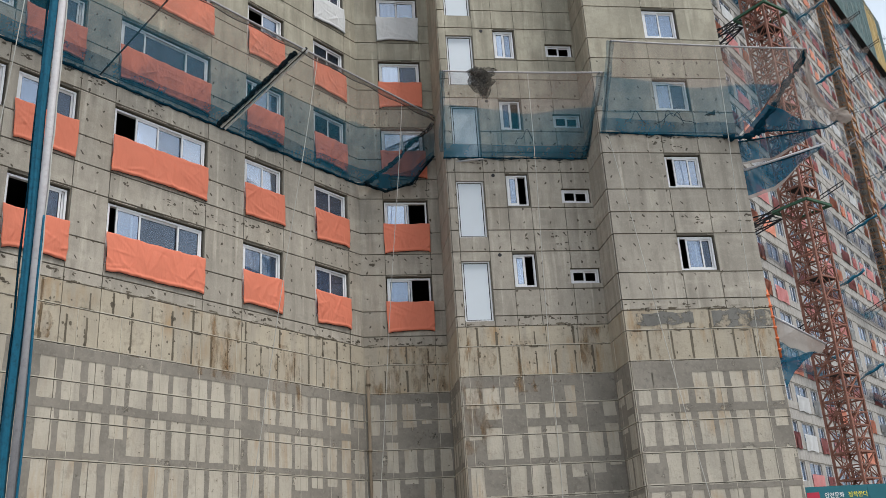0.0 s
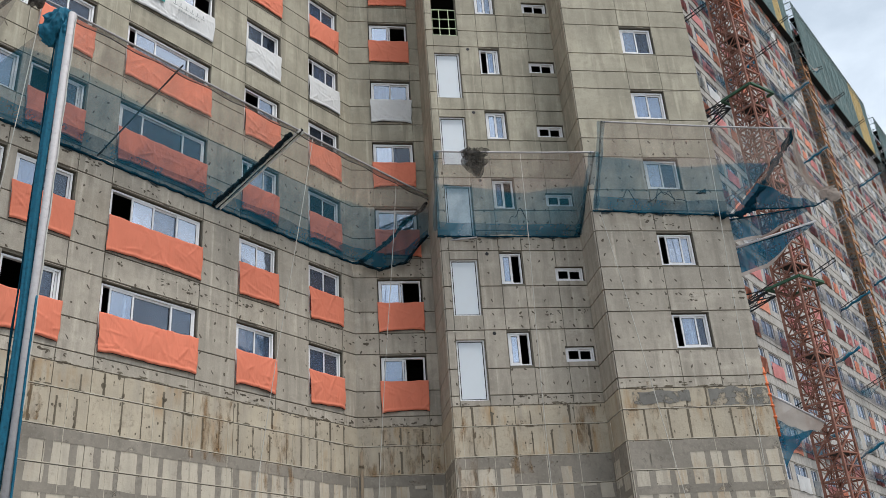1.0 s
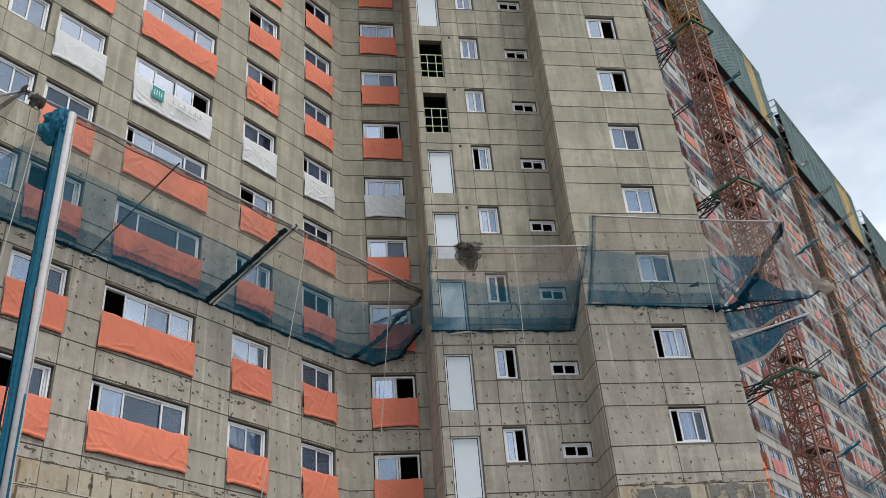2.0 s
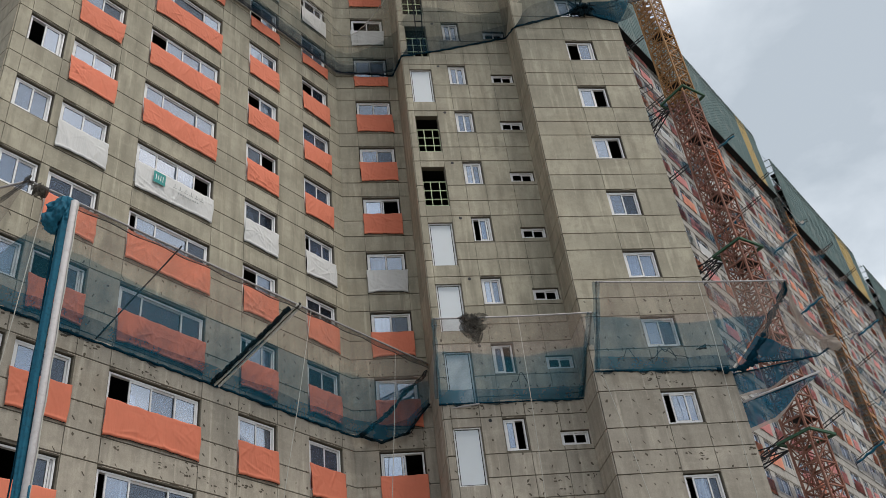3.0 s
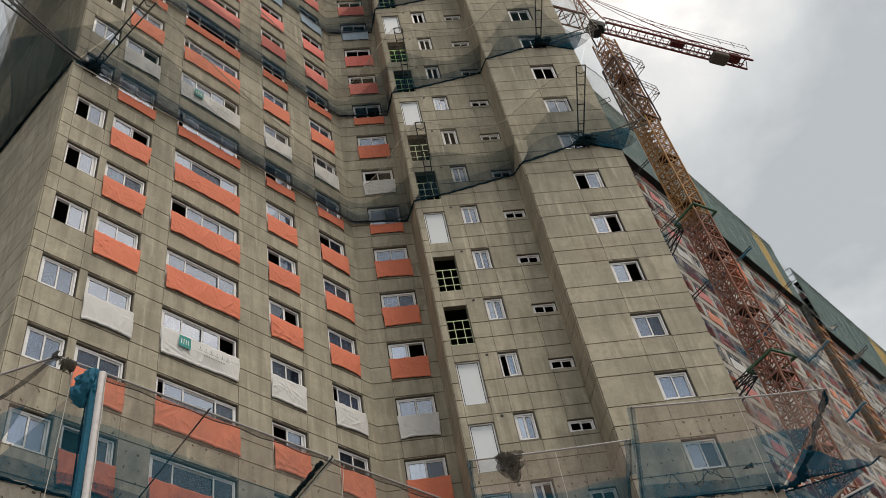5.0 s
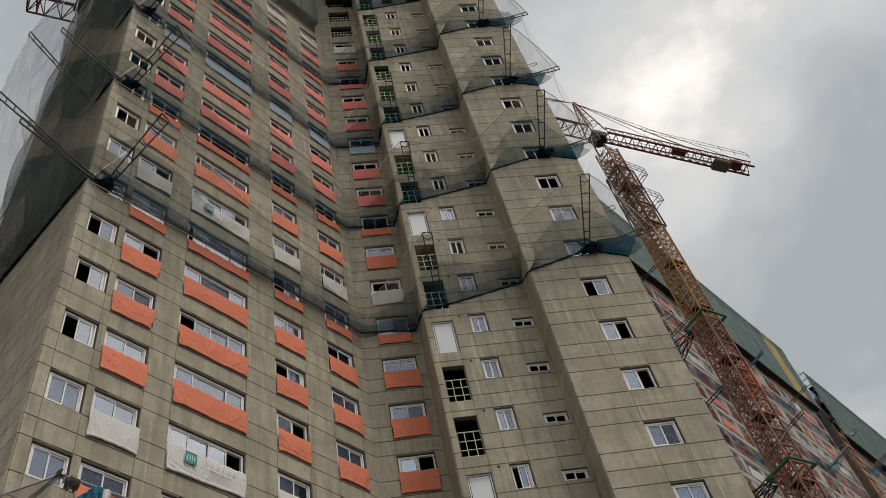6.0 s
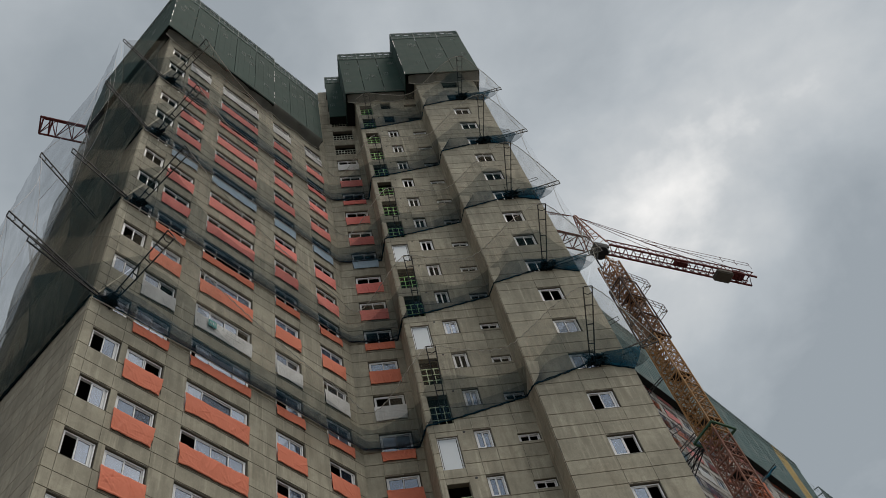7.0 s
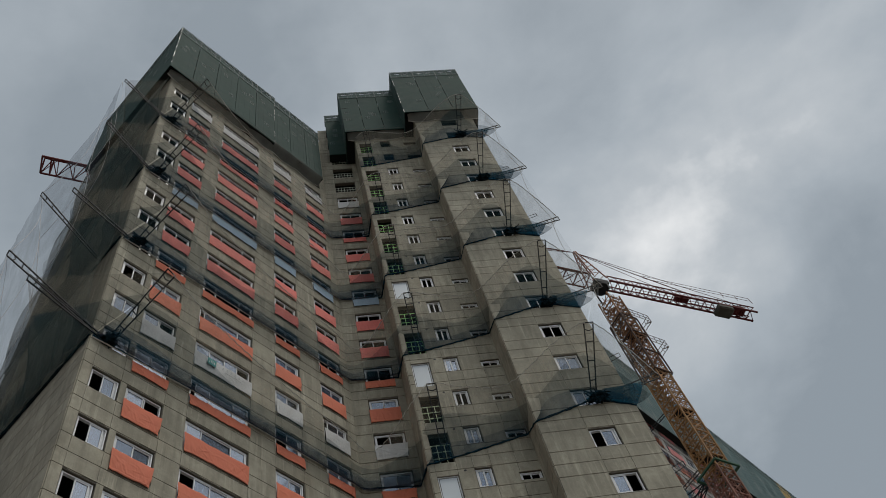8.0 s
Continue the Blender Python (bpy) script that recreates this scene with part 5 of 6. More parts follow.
# loose wires caught in the net, and a scrap of dark cloth
for n_, (s0, s1, h) in enumerate(((9.9, 10.6, 0.5), (10.9, 12.3, 0.4), (11.2, 11.9, 0.7), (6.6, 7.3, 0.6))):
    k = "F" if s0 > 8 else "D"
    b = bmesh.new()
    tube(b, [at(k, s0 + (s1 - s0) * f, 0.35, 15.25 + h * math.sin(3.1 * f) * (0.4 + 0.6 * math.cos(5 * f + n_) ** 2)) for f in np.linspace(0, 1, 18)], 0.014, 4)
    tagged(part("loose_wire", b, DARK_STEEL), "loose dark wire caught in the net", "wire", "loose wires")
b = bmesh.new()
rows = [[b.verts.new(at("F", 12.55 + 0.38 * i / 6, 0.55 + 0.02 * math.sin(i * 2 + j), 15.45 + 0.03 * i / 6 + (0.03 + 0.16 * i / 6) * j / 2)) for i in range(7)] for j in range(3)]
for j in range(2):
    for i in range(6):
        b.faces.new((rows[j][i], rows[j][i + 1], rows[j + 1][i + 1], rows[j + 1][i]))
tagged(part("cloth_scrap", b, NET_DARK), "dark scrap of cloth caught in the net", "cloth")

# ropes down the faces
for k, s, out, z1, z0, s2 in (("F", 12.55, 2.05, 17.2, 6.0, 12.75), ("D", 6.75, 2.2, 16.8, 2.0, 6.8), ("A", 17.0, 2.2, 17.3, 3.5, 15.6), ("A", 21.0, 2.15, 17.3, 4.0, 20.6), ("F", 9.3, 0.3, 14.9, 0.5, 11.3), ("A", 8.0, 2.2, 17.0, 0.5, 7.6)):
    b = bmesh.new()
    tube(b, [at(k, s + (s2 - s) * f + 0.02 * math.sin(f * 9), out * (1 - 0.6 * f), z1 + (z0 - z1) * f) for f in np.linspace(0, 1, 24)], 0.011, 5)
    ob = part("rope", b, ROPE)
    tagged(ob, "pale hanging rope tied to the net pipe", "rope", "hanging ropes")


# upper nets on lattice arms, every third storey
def lattice_arm(parent, a, c, wd=0.44, r=0.034, side=None):
    """Two booms with rungs, from a to c."""
    b = bmesh.new()
    a, c = Vector(a), Vector(c)
    axis = (c - a).normalized()
    sd = side if side is not None else axis.cross(Vector((0, 0, 1))).normalized()
    o = sd * wd / 2
    for sgn in (-1, 1):
        bar(b, a + o * sgn * 0.5, c + o * sgn, r)
    n = max(3, int((c - a).length / 0.75))
    for i in range(1, n + 1):
        p = a.lerp(c, i / n)
        f = 0.5 + 0.5 * i / n
        bar(b, p - o * f, p + o * f, r * 0.8)
    tip = axis * 0.3
    for sgn in (-1, 1):
        bar(b, c + o * sgn - tip, c - tip - axis * 0.1, r * 0.7)
    part("lattice_arm", b, DARK_STEEL, parent, "dark steel lattice arm", m=Matrix.Translation((0, -24, 0)))


def tangle(parent, p, seed, size=0.62):
    b = bmesh.new()
    rg = random.Random(seed)
    bmesh.ops.create_icosphere(b, subdivisions=3, radius=0.3)
    for v in b.verts:
        q = v.co.copy()
        v.co = p + Vector((q.x * 1.35, q.y * 0.8, q.z * 0.75 - 0.05)) * (1 + 0.9 * noise.noise(q * 5 + Vector((seed, 0, 0))))
    for _ in range(20):
        q = p + Vector((rg.uniform(-0.3, 0.3), rg.uniform(-0.2, 0.2), rg.uniform(-0.15, 0.15))) * size
        e = p + Vector((rg.uniform(-1, 1), rg.uniform(-0.6, 0.6), rg.uniform(-0.9, 0.9))) * size
        tube(b, [q, q.lerp(e, 0.5) + Vector((rg.uniform(-0.1, 0.1), 0, 0.1)), e], rg.uniform(0.012, 0.03), 5, 0, 0.4, seed)
    part("tied_net_end", b, NET_DARK, parent, "dark tangle of tied net", m=Matrix.Translation((0, -24, 0)))


shift = Matrix.Translation((0, -24, 0))
veil_tips = [wall_frame("A") @ Vector((2.9, 1.5, 27.5))]
for lv, z in enumerate(NET_LEVELS):
    un = empty("safety_net", "dark grey-green safety net on lattice arms round the upper storeys", "safety net", "safety nets", m=pose(0, 24, 0))
    high = lv == len(NET_LEVELS) - 1       # the highest one hangs on the right-hand faces only
    tip_a = at("A", 8.5, 2.7, z + 2.6 + 0.3 * lv)
    tip_s = wall_frame("A") @ Vector((7.05 - (2.9, 2.76, 2.66, 2.71, 2.7)[lv], 0.4, z + (1.8, 2.1, 3.4, 2.7, 2.7)[lv]))
    tip_s2 = wall_frame("A") @ (Vector((7.05 - 3.97, 0.4, z + 2.6)), Vector((7.05 - 3.66, 2.0, z + 3.1)), Vector((7.05 - 2.9, 0.6, z + 3.3)), Vector((7.05 - 2.8, 0.6, z + 2.7)), Vector((4.2, 0.6, z + 2.7)))[lv]
    veil_tips.append(tip_s2)
    tip_d = at("D", 5.05, 1.4, z + 2.6)
    tip_f = at("F", 12.45, 2.5, z + 2.6)
    tip_r = at("F", 15.5, 0.3, z + 1.0)
    if not high:
        lattice_arm(un, at("A", 7.8, 0.05, z), tip_a)
        lattice_arm(un, wall_frame("A") @ Vector((7.3, -0.1, z)), tip_s, side=Vector((0, 0, 1)))
        if lv == 0:
            lattice_arm(un, wall_frame("A") @ Vector((7.25, -0.05, z + 0.1)), tip_s2, side=Vector((0, 0, 1)))
        elif lv == 1:
            lattice_arm(un, wall_frame("A") @ Vector((6.95, 2.0, z + 0.6)), tip_s2, side=Vector((0, 0, 1)))
        tangle(un, at("A", 7.7, 0.15, z), lv)
    lattice_arm(un, at("D", 5.15, 0.05, z - 1.2), tip_d, side=wall_frame("D").to_3x3() @ Vector((1, 0, 0)))
    lattice_arm(un, at("F", 12.1, 0.05, z), tip_f, side=wall_frame("F").to_3x3() @ Vector((1, 0, 0)))
    lattice_arm(un, at("F", 12.4, 0.1, z), tip_r, side=Vector((0, 0, 1)))
    tangle(un, at("F", 12.2, 0.2, z), lv + 20)
    # the wall line of the net
    low = line(at("A", 7.1, 0.06, z - 0.2), at("A", 11.7, 0.06, z), at("A", 20.9, 0.06, z), at("B", 1.6, 0.06, z), at("B", 4.1, 0.06, z - 0.25), at("D", 4.28, 0.08, z - 1.35), at("D", 6.0, 0.06, z - 0.95), at("D", 9.1, 0.06, z - 0.05), at("F", 9.1, 0.06, z - 1.05), at("F", 12.1, 0.08, z + 0.05), at("F", 13.85, 0.06, z - 0.65))
    mid = lambda p, q, dz: p.lerp(q, 0.5) - Vector((0, 0, dz))
    c1 = at("A", 14.5, 1.9, z + 1.1)
    c2 = at("B", 2.2, 1.4, z + 0.9)
    c3 = at("D", 8.6, 1.5, z + 1.9)
    rim = soft_line(tip_a, at("A", 11.0, 2.4, z + 1.5), c1, at("A", 18.5, 1.5, z + 0.95), c2, at("D", 4.2, 1.2, z + 1.9), tip_d, at("D", 6.6, 1.5, z + 1.95), c3, at("F", 10.8, 2.0, z + 2.1), tip_f, at("F", 14.0, 1.6, z + 1.7), tip_r)
    if high:
        low = line(at("D", 4.28, 0.08, z - 1.35), at("D", 6.0, 0.06, z - 0.95), at("D", 9.1, 0.06, z - 0.05), at("F", 9.1, 0.06, z - 1.05), at("F", 12.1, 0.08, z + 0.05), at("F", 13.85, 0.06, z - 0.65))
        rim = soft_line(at("D", 4.2, 1.2, z + 1.9), tip_d, at("D", 6.6, 1.5, z + 1.75), c3, at("F", 10.8, 2.0, z + 1.9), tip_f, at("F", 14.0, 1.6, z + 1.7), tip_r)
    b = bmesh.new()
    net(b, low, rim, 180, 14, 0.38, lambda u: 0.6 + 0.1 * math.sin(u * 23 + lv), lv, (0, 1, 2), 3)
    part("netting", b, (NET_UP, NET_UP_PALE, NET_UP_THICK), un, "dark grey-green net", m=shift, smooth=True)
    b = bmesh.new()
    hem(b, low, 170, 0.042, lv, 0.04)
    part("gathered_hem", b, NET_HEM_UP, un, "gathered dark blue hem", m=shift, smooth=True)
    b = bmesh.new()
    tube(b, [rim(i / 260) + Vector((0, 0, 0.05 * math.sin(i * 1.7))) for i in range(261)], 0.02, 4)
    part("edge_cord", b, CORD, un, "wavy pale edge cord", m=shift)
    if not high:   # the heavy lower pocket of the net along the long wing, sagging in the inner corner
        size = (0.75, 0.5, 0.4, 0.35)[lv]
        along_ = soft_line(at("A", 7.2, 0, z), at("A", 11.7, 0, z + 0.02), at("A", 16.0, 0, z), at("A", 20.2, 0, z - 0.08), at("B", 1.75, 0, z - 0.16), at("B", 3.2, 0, z - 0.16), at("B", 4.15, 0, z + 0.05))
        outw = soft_line(at("A", 7.2, 1, z), at("A", 11.7, 1, z + 0.02), at("A", 16.0, 1, z), at("A", 20.2, 1, z - 0.08), at("B", 1.75, 1, z - 0.16), at("B", 3.2, 1, z - 0.16), at("B", 4.15, 1, z + 0.05))
        b = bmesh.new()
        rows_ = []
        for i in range(121):
            q = along_(i / 120)
            o_ = (outw(i / 120) - q).normalized()
            g_ = size * (1 + 0.16 * noise.noise(Vector((i * 0.17, lv * 3.0, 0.0))))
            rows_.append([b.verts.new(q + o_ * (0.06 + o * g_) + Vector((0, 0, h * g_ + 0.05 * noise.noise(Vector((i * 0.4, h, lv)))))) for o, h in ((0.0, -0.02), (0.16, -0.20), (0.32, -0.16), (0.42, 0.04), (0.45, 0.34), (0.42, 0.70))])
        for p_, q_ in zip(rows_, rows_[1:]):
            for g in range(5):
                b.faces.new((p_[g], p_[g + 1], q_[g + 1], q_[g])).material_index = 0 if g < 2 else 1 if g < 4 else 2
        part("net_pocket", b, (NET_POCKET, NET_POCKET_THIN, NET_VEIL), un, "heavy blue-grey pocket of gathered net", m=shift, smooth=True)
    if not high:   # pale strip of hem tied under the gathered net
        b = bmesh.new()
        under = line(at("A", 7.1, 0.12, z - 0.36), at("A", 11.7, 0.12, z - 0.15), at("A", 20.9, 0.12, z - 0.15), at("B", 1.6, 0.12, z - 0.15))
        hem(b, under, 160, 0.024, lv + 3, 0.015)
        part("hem_strip", b, CORD, un, "pale strip below the hem", m=shift, smooth=True)
    # round the left end and the right end
    side_low = line(wall_frame("A") @ Vector((7.0, 0.0, z - 0.15)), wall_frame("A") @ Vector((6.95, 5.0, z - 0.3)), wall_frame("A") @ Vector((6.95, 9.6, z - 0.2)))
    side_rim = line(tip_a, tip_s, wall_frame("A") @ Vector((6.3, 3.0, z + 1.6)), wall_frame("A") @ Vector((6.5, 9.6, z + 2.2)))
    if not high:
        b = bmesh.new()
        net(b, side_low, side_rim, 34, 8, 0.3, lambda u: 0.7, lv + 40)
        part("netting", b, (NET_UP, NET_UP_PALE), un, "dark net round the end wall", m=shift, smooth=True)
    if not high:   # dark net drooping from the side arm to the end wall
        root = wall_frame("A") @ Vector((7.2, -0.1, z))
        b = bmesh.new()
        net(b, line(wall_frame("A") @ Vector((6.93, 0.3, z - 0.6)), wall_frame("A") @ Vector((6.9, 0.8, z - 0.5)), wall_frame("A") @ Vector((6.88, 1.8, z - 0.3))), line(root, root.lerp(tip_s, 0.2), root.lerp(tip_s, 0.38)), 24, 10, 0.2, lambda u: 0.5, lv + 80, (0, 0))
        for v in b.verts:
            v.co += Vector((0.25, 0.1, 0.12)) * noise.noise(Vector((v.co.x * 1.6, v.co.y * 1.6, v.co.z * 0.4)))
        part("netting", b, NET_UP, un, "dark net drooping from the side arm", m=shift, smooth=True)
    if not high:
        b = bmesh.new()
        hem(b, side_low, 40, 0.06, lv + 9)
        part("gathered_hem", b, NET_DARK, un, "gathered dark hem", m=shift, smooth=True)
    b = bmesh.new()
    net(b, line(at("F", 12.1, 0.1, z + 0.05), at("F", 13.88, 0.1, z - 0.65)), line(at("F", 12.6, 0.3, z + 0.4), at("F", 14.6, 0.3, z + 0.6)), 12, 6, 0.1, lambda u: 0.5, lv + 60, (0, 0))
    part("netting", b, NET_THICK, un, "doubled dark blue net at the corner", m=shift, smooth=True)
    # small tie arms
    b = bmesh.new()
    bar(b, at("F", 13.9, -1.5, z - 4.0), at("F", 15.3, -1.5, z - 3.2), 0.02)
    bar(b, at("F", 13.9, -1.5, z - 3.6), at("F", 15.3, -1.5, z - 2.9), 0.02)
    bar(b, at("F", 15.3, -1.5, z - 3.2), at("F", 15.3, -1.5, z - 2.9), 0.02)
    part("tie_arm", b, DARK_STEEL, un, "small dark bracket", m=shift)

# the net that drapes the end wall from the first arms up to the screens
drape = empty("end_wall_net", "dark green-grey net draped in long folds over the end wall", "net", m=pose(0, 24, 0))
b = bmesh.new()
grid = []
for j in range(61):
    z = 32.7 + (66.4 - 32.7) * j / 60
    row = []
    for i in range(81):
        y = 0.05 + 9.6 * i / 80
        pull = 0.5 + 0.5 * math.cos(math.tau * (z - 33.0) / 8.4)      # drawn in at each row of arms
        fold = 0.07 * math.sin(y * 5.3 + 0.12 * z + 1.5 * noise.noise(Vector((y * 0.5, z * 0.1, 0.0)))) + 0.10 * noise.noise(Vector((y * 1.1, z * 0.05, 4.0)))
        row.append(b.verts.new(wall_frame("A") @ Vector((6.78 - 0.28 * (1 - pull) + fold * (0.9 - 0.3 * pull), y, z))))
    grid.append(row)
for r0, r1 in zip(grid, grid[1:]):
    for i in range(80):
        b.faces.new((r0[i], r0[i + 1], r1[i + 1], r1[i]))
part("netting", b, NET_SIDE, drape, m=shift, smooth=True)

# thin veils between the arms beyond the right-hand corner
right_veil = empty("outer_net", "thin pale net hung from arm to arm beyond the corner", "net", m=pose(0, 24, 0))
for n_, z in enumerate(NET_LEVELS):
    p, q = at("F", 15.1, 0.3, z + 0.9), at("F", 15.0, 0.3, z + 0.9 + (8.4 if n_ < 4 else 3.0))
    b = bmesh.new()
    f_lo, f_hi = line(p, at("F", 14.0, -4.0, z - 0.3)), line(q, at("F", 14.0, -4.0, z + (7.0 if n_ < 4 else 3.5)))
    net(b, f_lo, f_hi, 10, 12, 0.0, lambda u: 0.5, 90 + n_, (0, 0))
    part("netting", b, NET_VEIL, right_veil, m=shift, smooth=True)
    b = bmesh.new()
    tube(b, [p.lerp(q, f) + (at("F", 13.9, 0, 0) - at("F", 14.5, 0, 0)) * math.sin(math.pi * f) * 0.6 for f in np.linspace(0, 1, 26)], 0.014, 4)
    part("edge_cord", b, CORD, right_veil, m=shift)

# thin outer veil from arm tip to arm tip
outer_veil = empty("outer_net", "thin pale net hung from arm to arm beside the end wall", "net", m=pose(0, 24, 0))
for n_, (p, q) in enumerate(zip(veil_tips[:4], veil_tips[1:5])):
    b = bmesh.new()
    net(b, line(p, wall_frame("A") @ Vector((6.6, 6.5, p.z - 3.2))), line(q, wall_frame("A") @ Vector((6.6, 6.5, q.z - 3.2))), 12, 12, 0.0, lambda u: 0.5, 70 + n_, (0, 0))
    part("netting", b, NET_VEIL_LEFT, outer_veil, m=shift, smooth=True)
    b = bmesh.new()
    for far in (0.0, 0.35, 0.7):
        e0, e1 = p.lerp(wall_frame("A") @ Vector((6.6, 6.5, p.z - 3.2)), far), q.lerp(wall_frame("A") @ Vector((6.6, 6.5, q.z - 3.2)), far * 0.5)
        tube(b, [e0.lerp(e1, f) + Vector((0.5, 0.1, -0.25)) * math.sin(math.pi * f) for f in np.linspace(0, 1, 20)], 0.011, 4)
    part("edge_cord", b, GALV, outer_veil, m=shift)


# ---------------------------------------------------------------- screens (climbing formwork) round the top
def screen(parent, k, s0, s1, z0, z1, out, sheets, mats, seed=0, tops=True, m=None):
    """Sheeted screens with a steel frame, in bays, standing out from the wall."""
    fr = (tower_inv @ wall_frame(k)) if m is None else m
    n = max(1, int(round((s1 - s0) / sheets)))
    wdt = (s1 - s0) / n
    rg = random.Random(seed)
    rib = 0.03 if k == "G" else 0.007
    for i in range(n):
        x0, x1 = s0 + i * wdt + 0.02, s0 + (i + 1) * wdt - 0.02
        holes = []
        if tops:
            for q in range(2):
                cx = x0 + (x1 - x0) * (0.3 + 0.4 * q)
                holes.append((cx - 0.2, cx + 0.2, z1 - 0.68, z1 - 0.38))
        b = bmesh.new()
        plate(b, x0, x1, z0 + rg.uniform(-0.05, 0.05), z1 - 1.5, -out, 0.05)
        plate(b, x0, x1, z1 - 1.48, z1, -out, 0.03, holes, 2 if tops else 0)
        for q in range(5):
            xx = x0 + (x1 - x0) * q / 4
            bar(b, (xx, -out - 0.03, z1 - 1.6), (xx, -out - 0.03, z1 + 0.05), 0.022, 4, 1)
        for q in range(int((x1 - x0) / 0.5)):
            xx = x0 + 0.25 + q * 0.5
            box(b, (xx, -out - rib, z0 + 0.1), (xx + 0.05, -out - 0.001, z1 - 1.6))
        for zz in (z1, z1 - 0.35, z1 - 0.75, z1 - 1.5):
            bar(b, (x0, -out - 0.03, zz), (x1, -out - 0.03, zz), 0.02, 4, 1)
        if tops:   # faint lattice behind the sheet shows in places
            for q in range(3):
                cx, cz = rg.uniform(x0 + 0.3, x1 - 0.3), rg.uniform(z0 + 2.5, z1 - 2.0)
                for e in (-0.15, 0.0, 0.15):
                    bar(b, (cx + e, -out - 0.002, cz - 0.3), (cx + e, -out - 0.002, cz + 0.3), 0.016, 4, 1)
                    bar(b, (cx - 0.22, -out - 0.002, cz + e * 1.6), (cx + 0.22, -out - 0.002, cz + e * 1.6), 0.016, 4, 1)
        mt = mats[i % len(mats)]
        sc = part("screen_panel", b, (mt, GANG_STEEL, GANG_MESH if mt is GANG_GREEN else mt), parent, "", m=fr)
        if i == 0 and seed in (1, 2, 5, 21, 22):
            b = bmesh.new()
            for q in range(14):
                zz = z0 + (z1 - z0) * q / 14
                if rg.random() < 0.6:
                    box(b, (x0 - 0.035, -out - 0.02, zz), (x0 + 0.005, -out, zz + (z1 - z0) / 14 * rg.uniform(0.4, 1)))
            if b.verts:
                part("edge_strip", b, GANG_BRIGHT, parent, "worn bright screen edge", m=fr)
            else:
                b.free()
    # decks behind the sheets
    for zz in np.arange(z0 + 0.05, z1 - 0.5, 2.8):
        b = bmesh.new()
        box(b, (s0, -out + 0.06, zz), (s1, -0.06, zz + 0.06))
        part("deck", b, DECK, parent, "steel work deck with soffit shade in its colour", m=fr)


form = empty("screen_scaffold", "dark green sheeted climbing screens round the top storeys", "scaffold", m=pose(0, 24, 0))
screen(form, "A", 6.4, 15.6, 66.2, 76.6, 0.68, 1.9, [GANG_GREEN], 1)
screen(form, "A", 15.64, 20.3, 66.4, 76.4, 0.60, 1.6, [GANG_GREEN], 2)
screen(form, "B", 2.2, 3.6, 71.8, 81.2, 0.75, 1.4, [GANG_GREEN], 3)
screen(form, "D", 3.55, 8.4, 71.2, 81.0, 0.72, 1.65, [GANG_GREEN], 4)
screen(form, "F", 8.35, 14.4, 70.8, 81.5, 0.75, 2.0, [GANG_GREEN], 5)
screen(form, "left", 0.0, 10.35, 66.2, 76.6, 0.65, 2.1, [GANG_GREEN], 6, m=tower_inv @ turned("A", 7.05, 9.7, -90))
screen(form, "fl", -0.3, 2.2, 70.8, 81.5, 0.78, 2.5, [GANG_GREEN], 7, m=tower_inv @ turned("F", 9.135, 1.47, -90))
screen(form, "dl", -0.3, 2.9, 71.2, 81.0, 0.75, 3.0, [GANG_GREEN], 8, m=tower_inv @ turned("D", 4.30, 2.17, -90))
screen(form, "right", -0.6, 10.0, 70.8, 81.5, 0.60, 2.0, [GANG_GREEN], 9, m=tower_inv @ turned("F", 13.83, 0.0, 90))


# pale net fringe slung from the wall to the foot of the screens
for k, s0, s1, z0, out in (("A", 6.6, 20.2, 66.3, 0.66), ("D", 3.7, 8.3, 71.2, 0.7), ("F", 8.6, 14.3, 70.8, 0.72)):
    b = bmesh.new()
    n = int((s1 - s0) / 0.12)
    rows = []
    for i in range(n + 1):
        s = s0 + (s1 - s0) * i / n
        dip = 0.35 + 0.5 * abs(math.sin((s - s0) * math.pi / 2.3)) + 0.12 * noise.noise(Vector((s * 2.0, 1.0, 0.0)))
        rows.append([b.verts.new((s, -out - 0.04 + (out - 0.06) * g, z0 + 0.2 - (0.25 + dip * 0.8) * g)) for g in (0.0, 0.5, 1.0)])
    for a, c in zip(rows, rows[1:]):
        for g in (0, 1):
            b.faces.new((a[g], a[g + 1], c[g + 1], c[g]))
    low_edge = [r[2].co.copy() for r in rows]
    part("net_fringe", b, NET_FRINGE, form, "pale net fringe", m=tower_inv @ wall_frame(k), smooth=True)
    b = bmesh.new()
    tube(b, low_edge, 0.03, 5, 0, 0.4, 4)
    part("fringe_cord", b, CORD, form, "pale cord of the net fringe", m=tower_inv @ wall_frame(k))


# ---------------------------------------------------------------- tower crane
MX, MY = 22.9, 53.7
crane = empty("tower_crane", "rusty red and yellow lattice tower crane beside the tower", "tower crane", m=pose(MX, MY, 0))
HALF, BAY, MAST_TOP = 0.82, 1.5, 80.5
MAST_TURN = radians(35)


def square_ring(half, r):
    """A closed square frame of four bars."""
    b = bmesh.new()
    loops = []
    for sz in (-r, r):
        for h in (half - r, half + r):
            loops.append([b.verts.new((sx * h, sy * h, sz)) for sx, sy in ((-1, -1), (1, -1), (1, 1), (-1, 1))])
    for p, q in ((0, 1), (1, 3), (3, 2), (2, 0)):
        for i in range(4):
            j = (i + 1) % 4
            b.faces.new((loops[p][i], loops[p][j], loops[q][j], loops[q][i]))
    bmesh.ops.recalc_face_normals(b, faces=list(b.faces))
    return b


CORNERS = [Vector((sx * HALF, sy * HALF, 0)) for sx, sy in ((-1, -1), (1, -1), (1, 1), (-1, 1))]
RISE = Vector((0, 0, BAY))


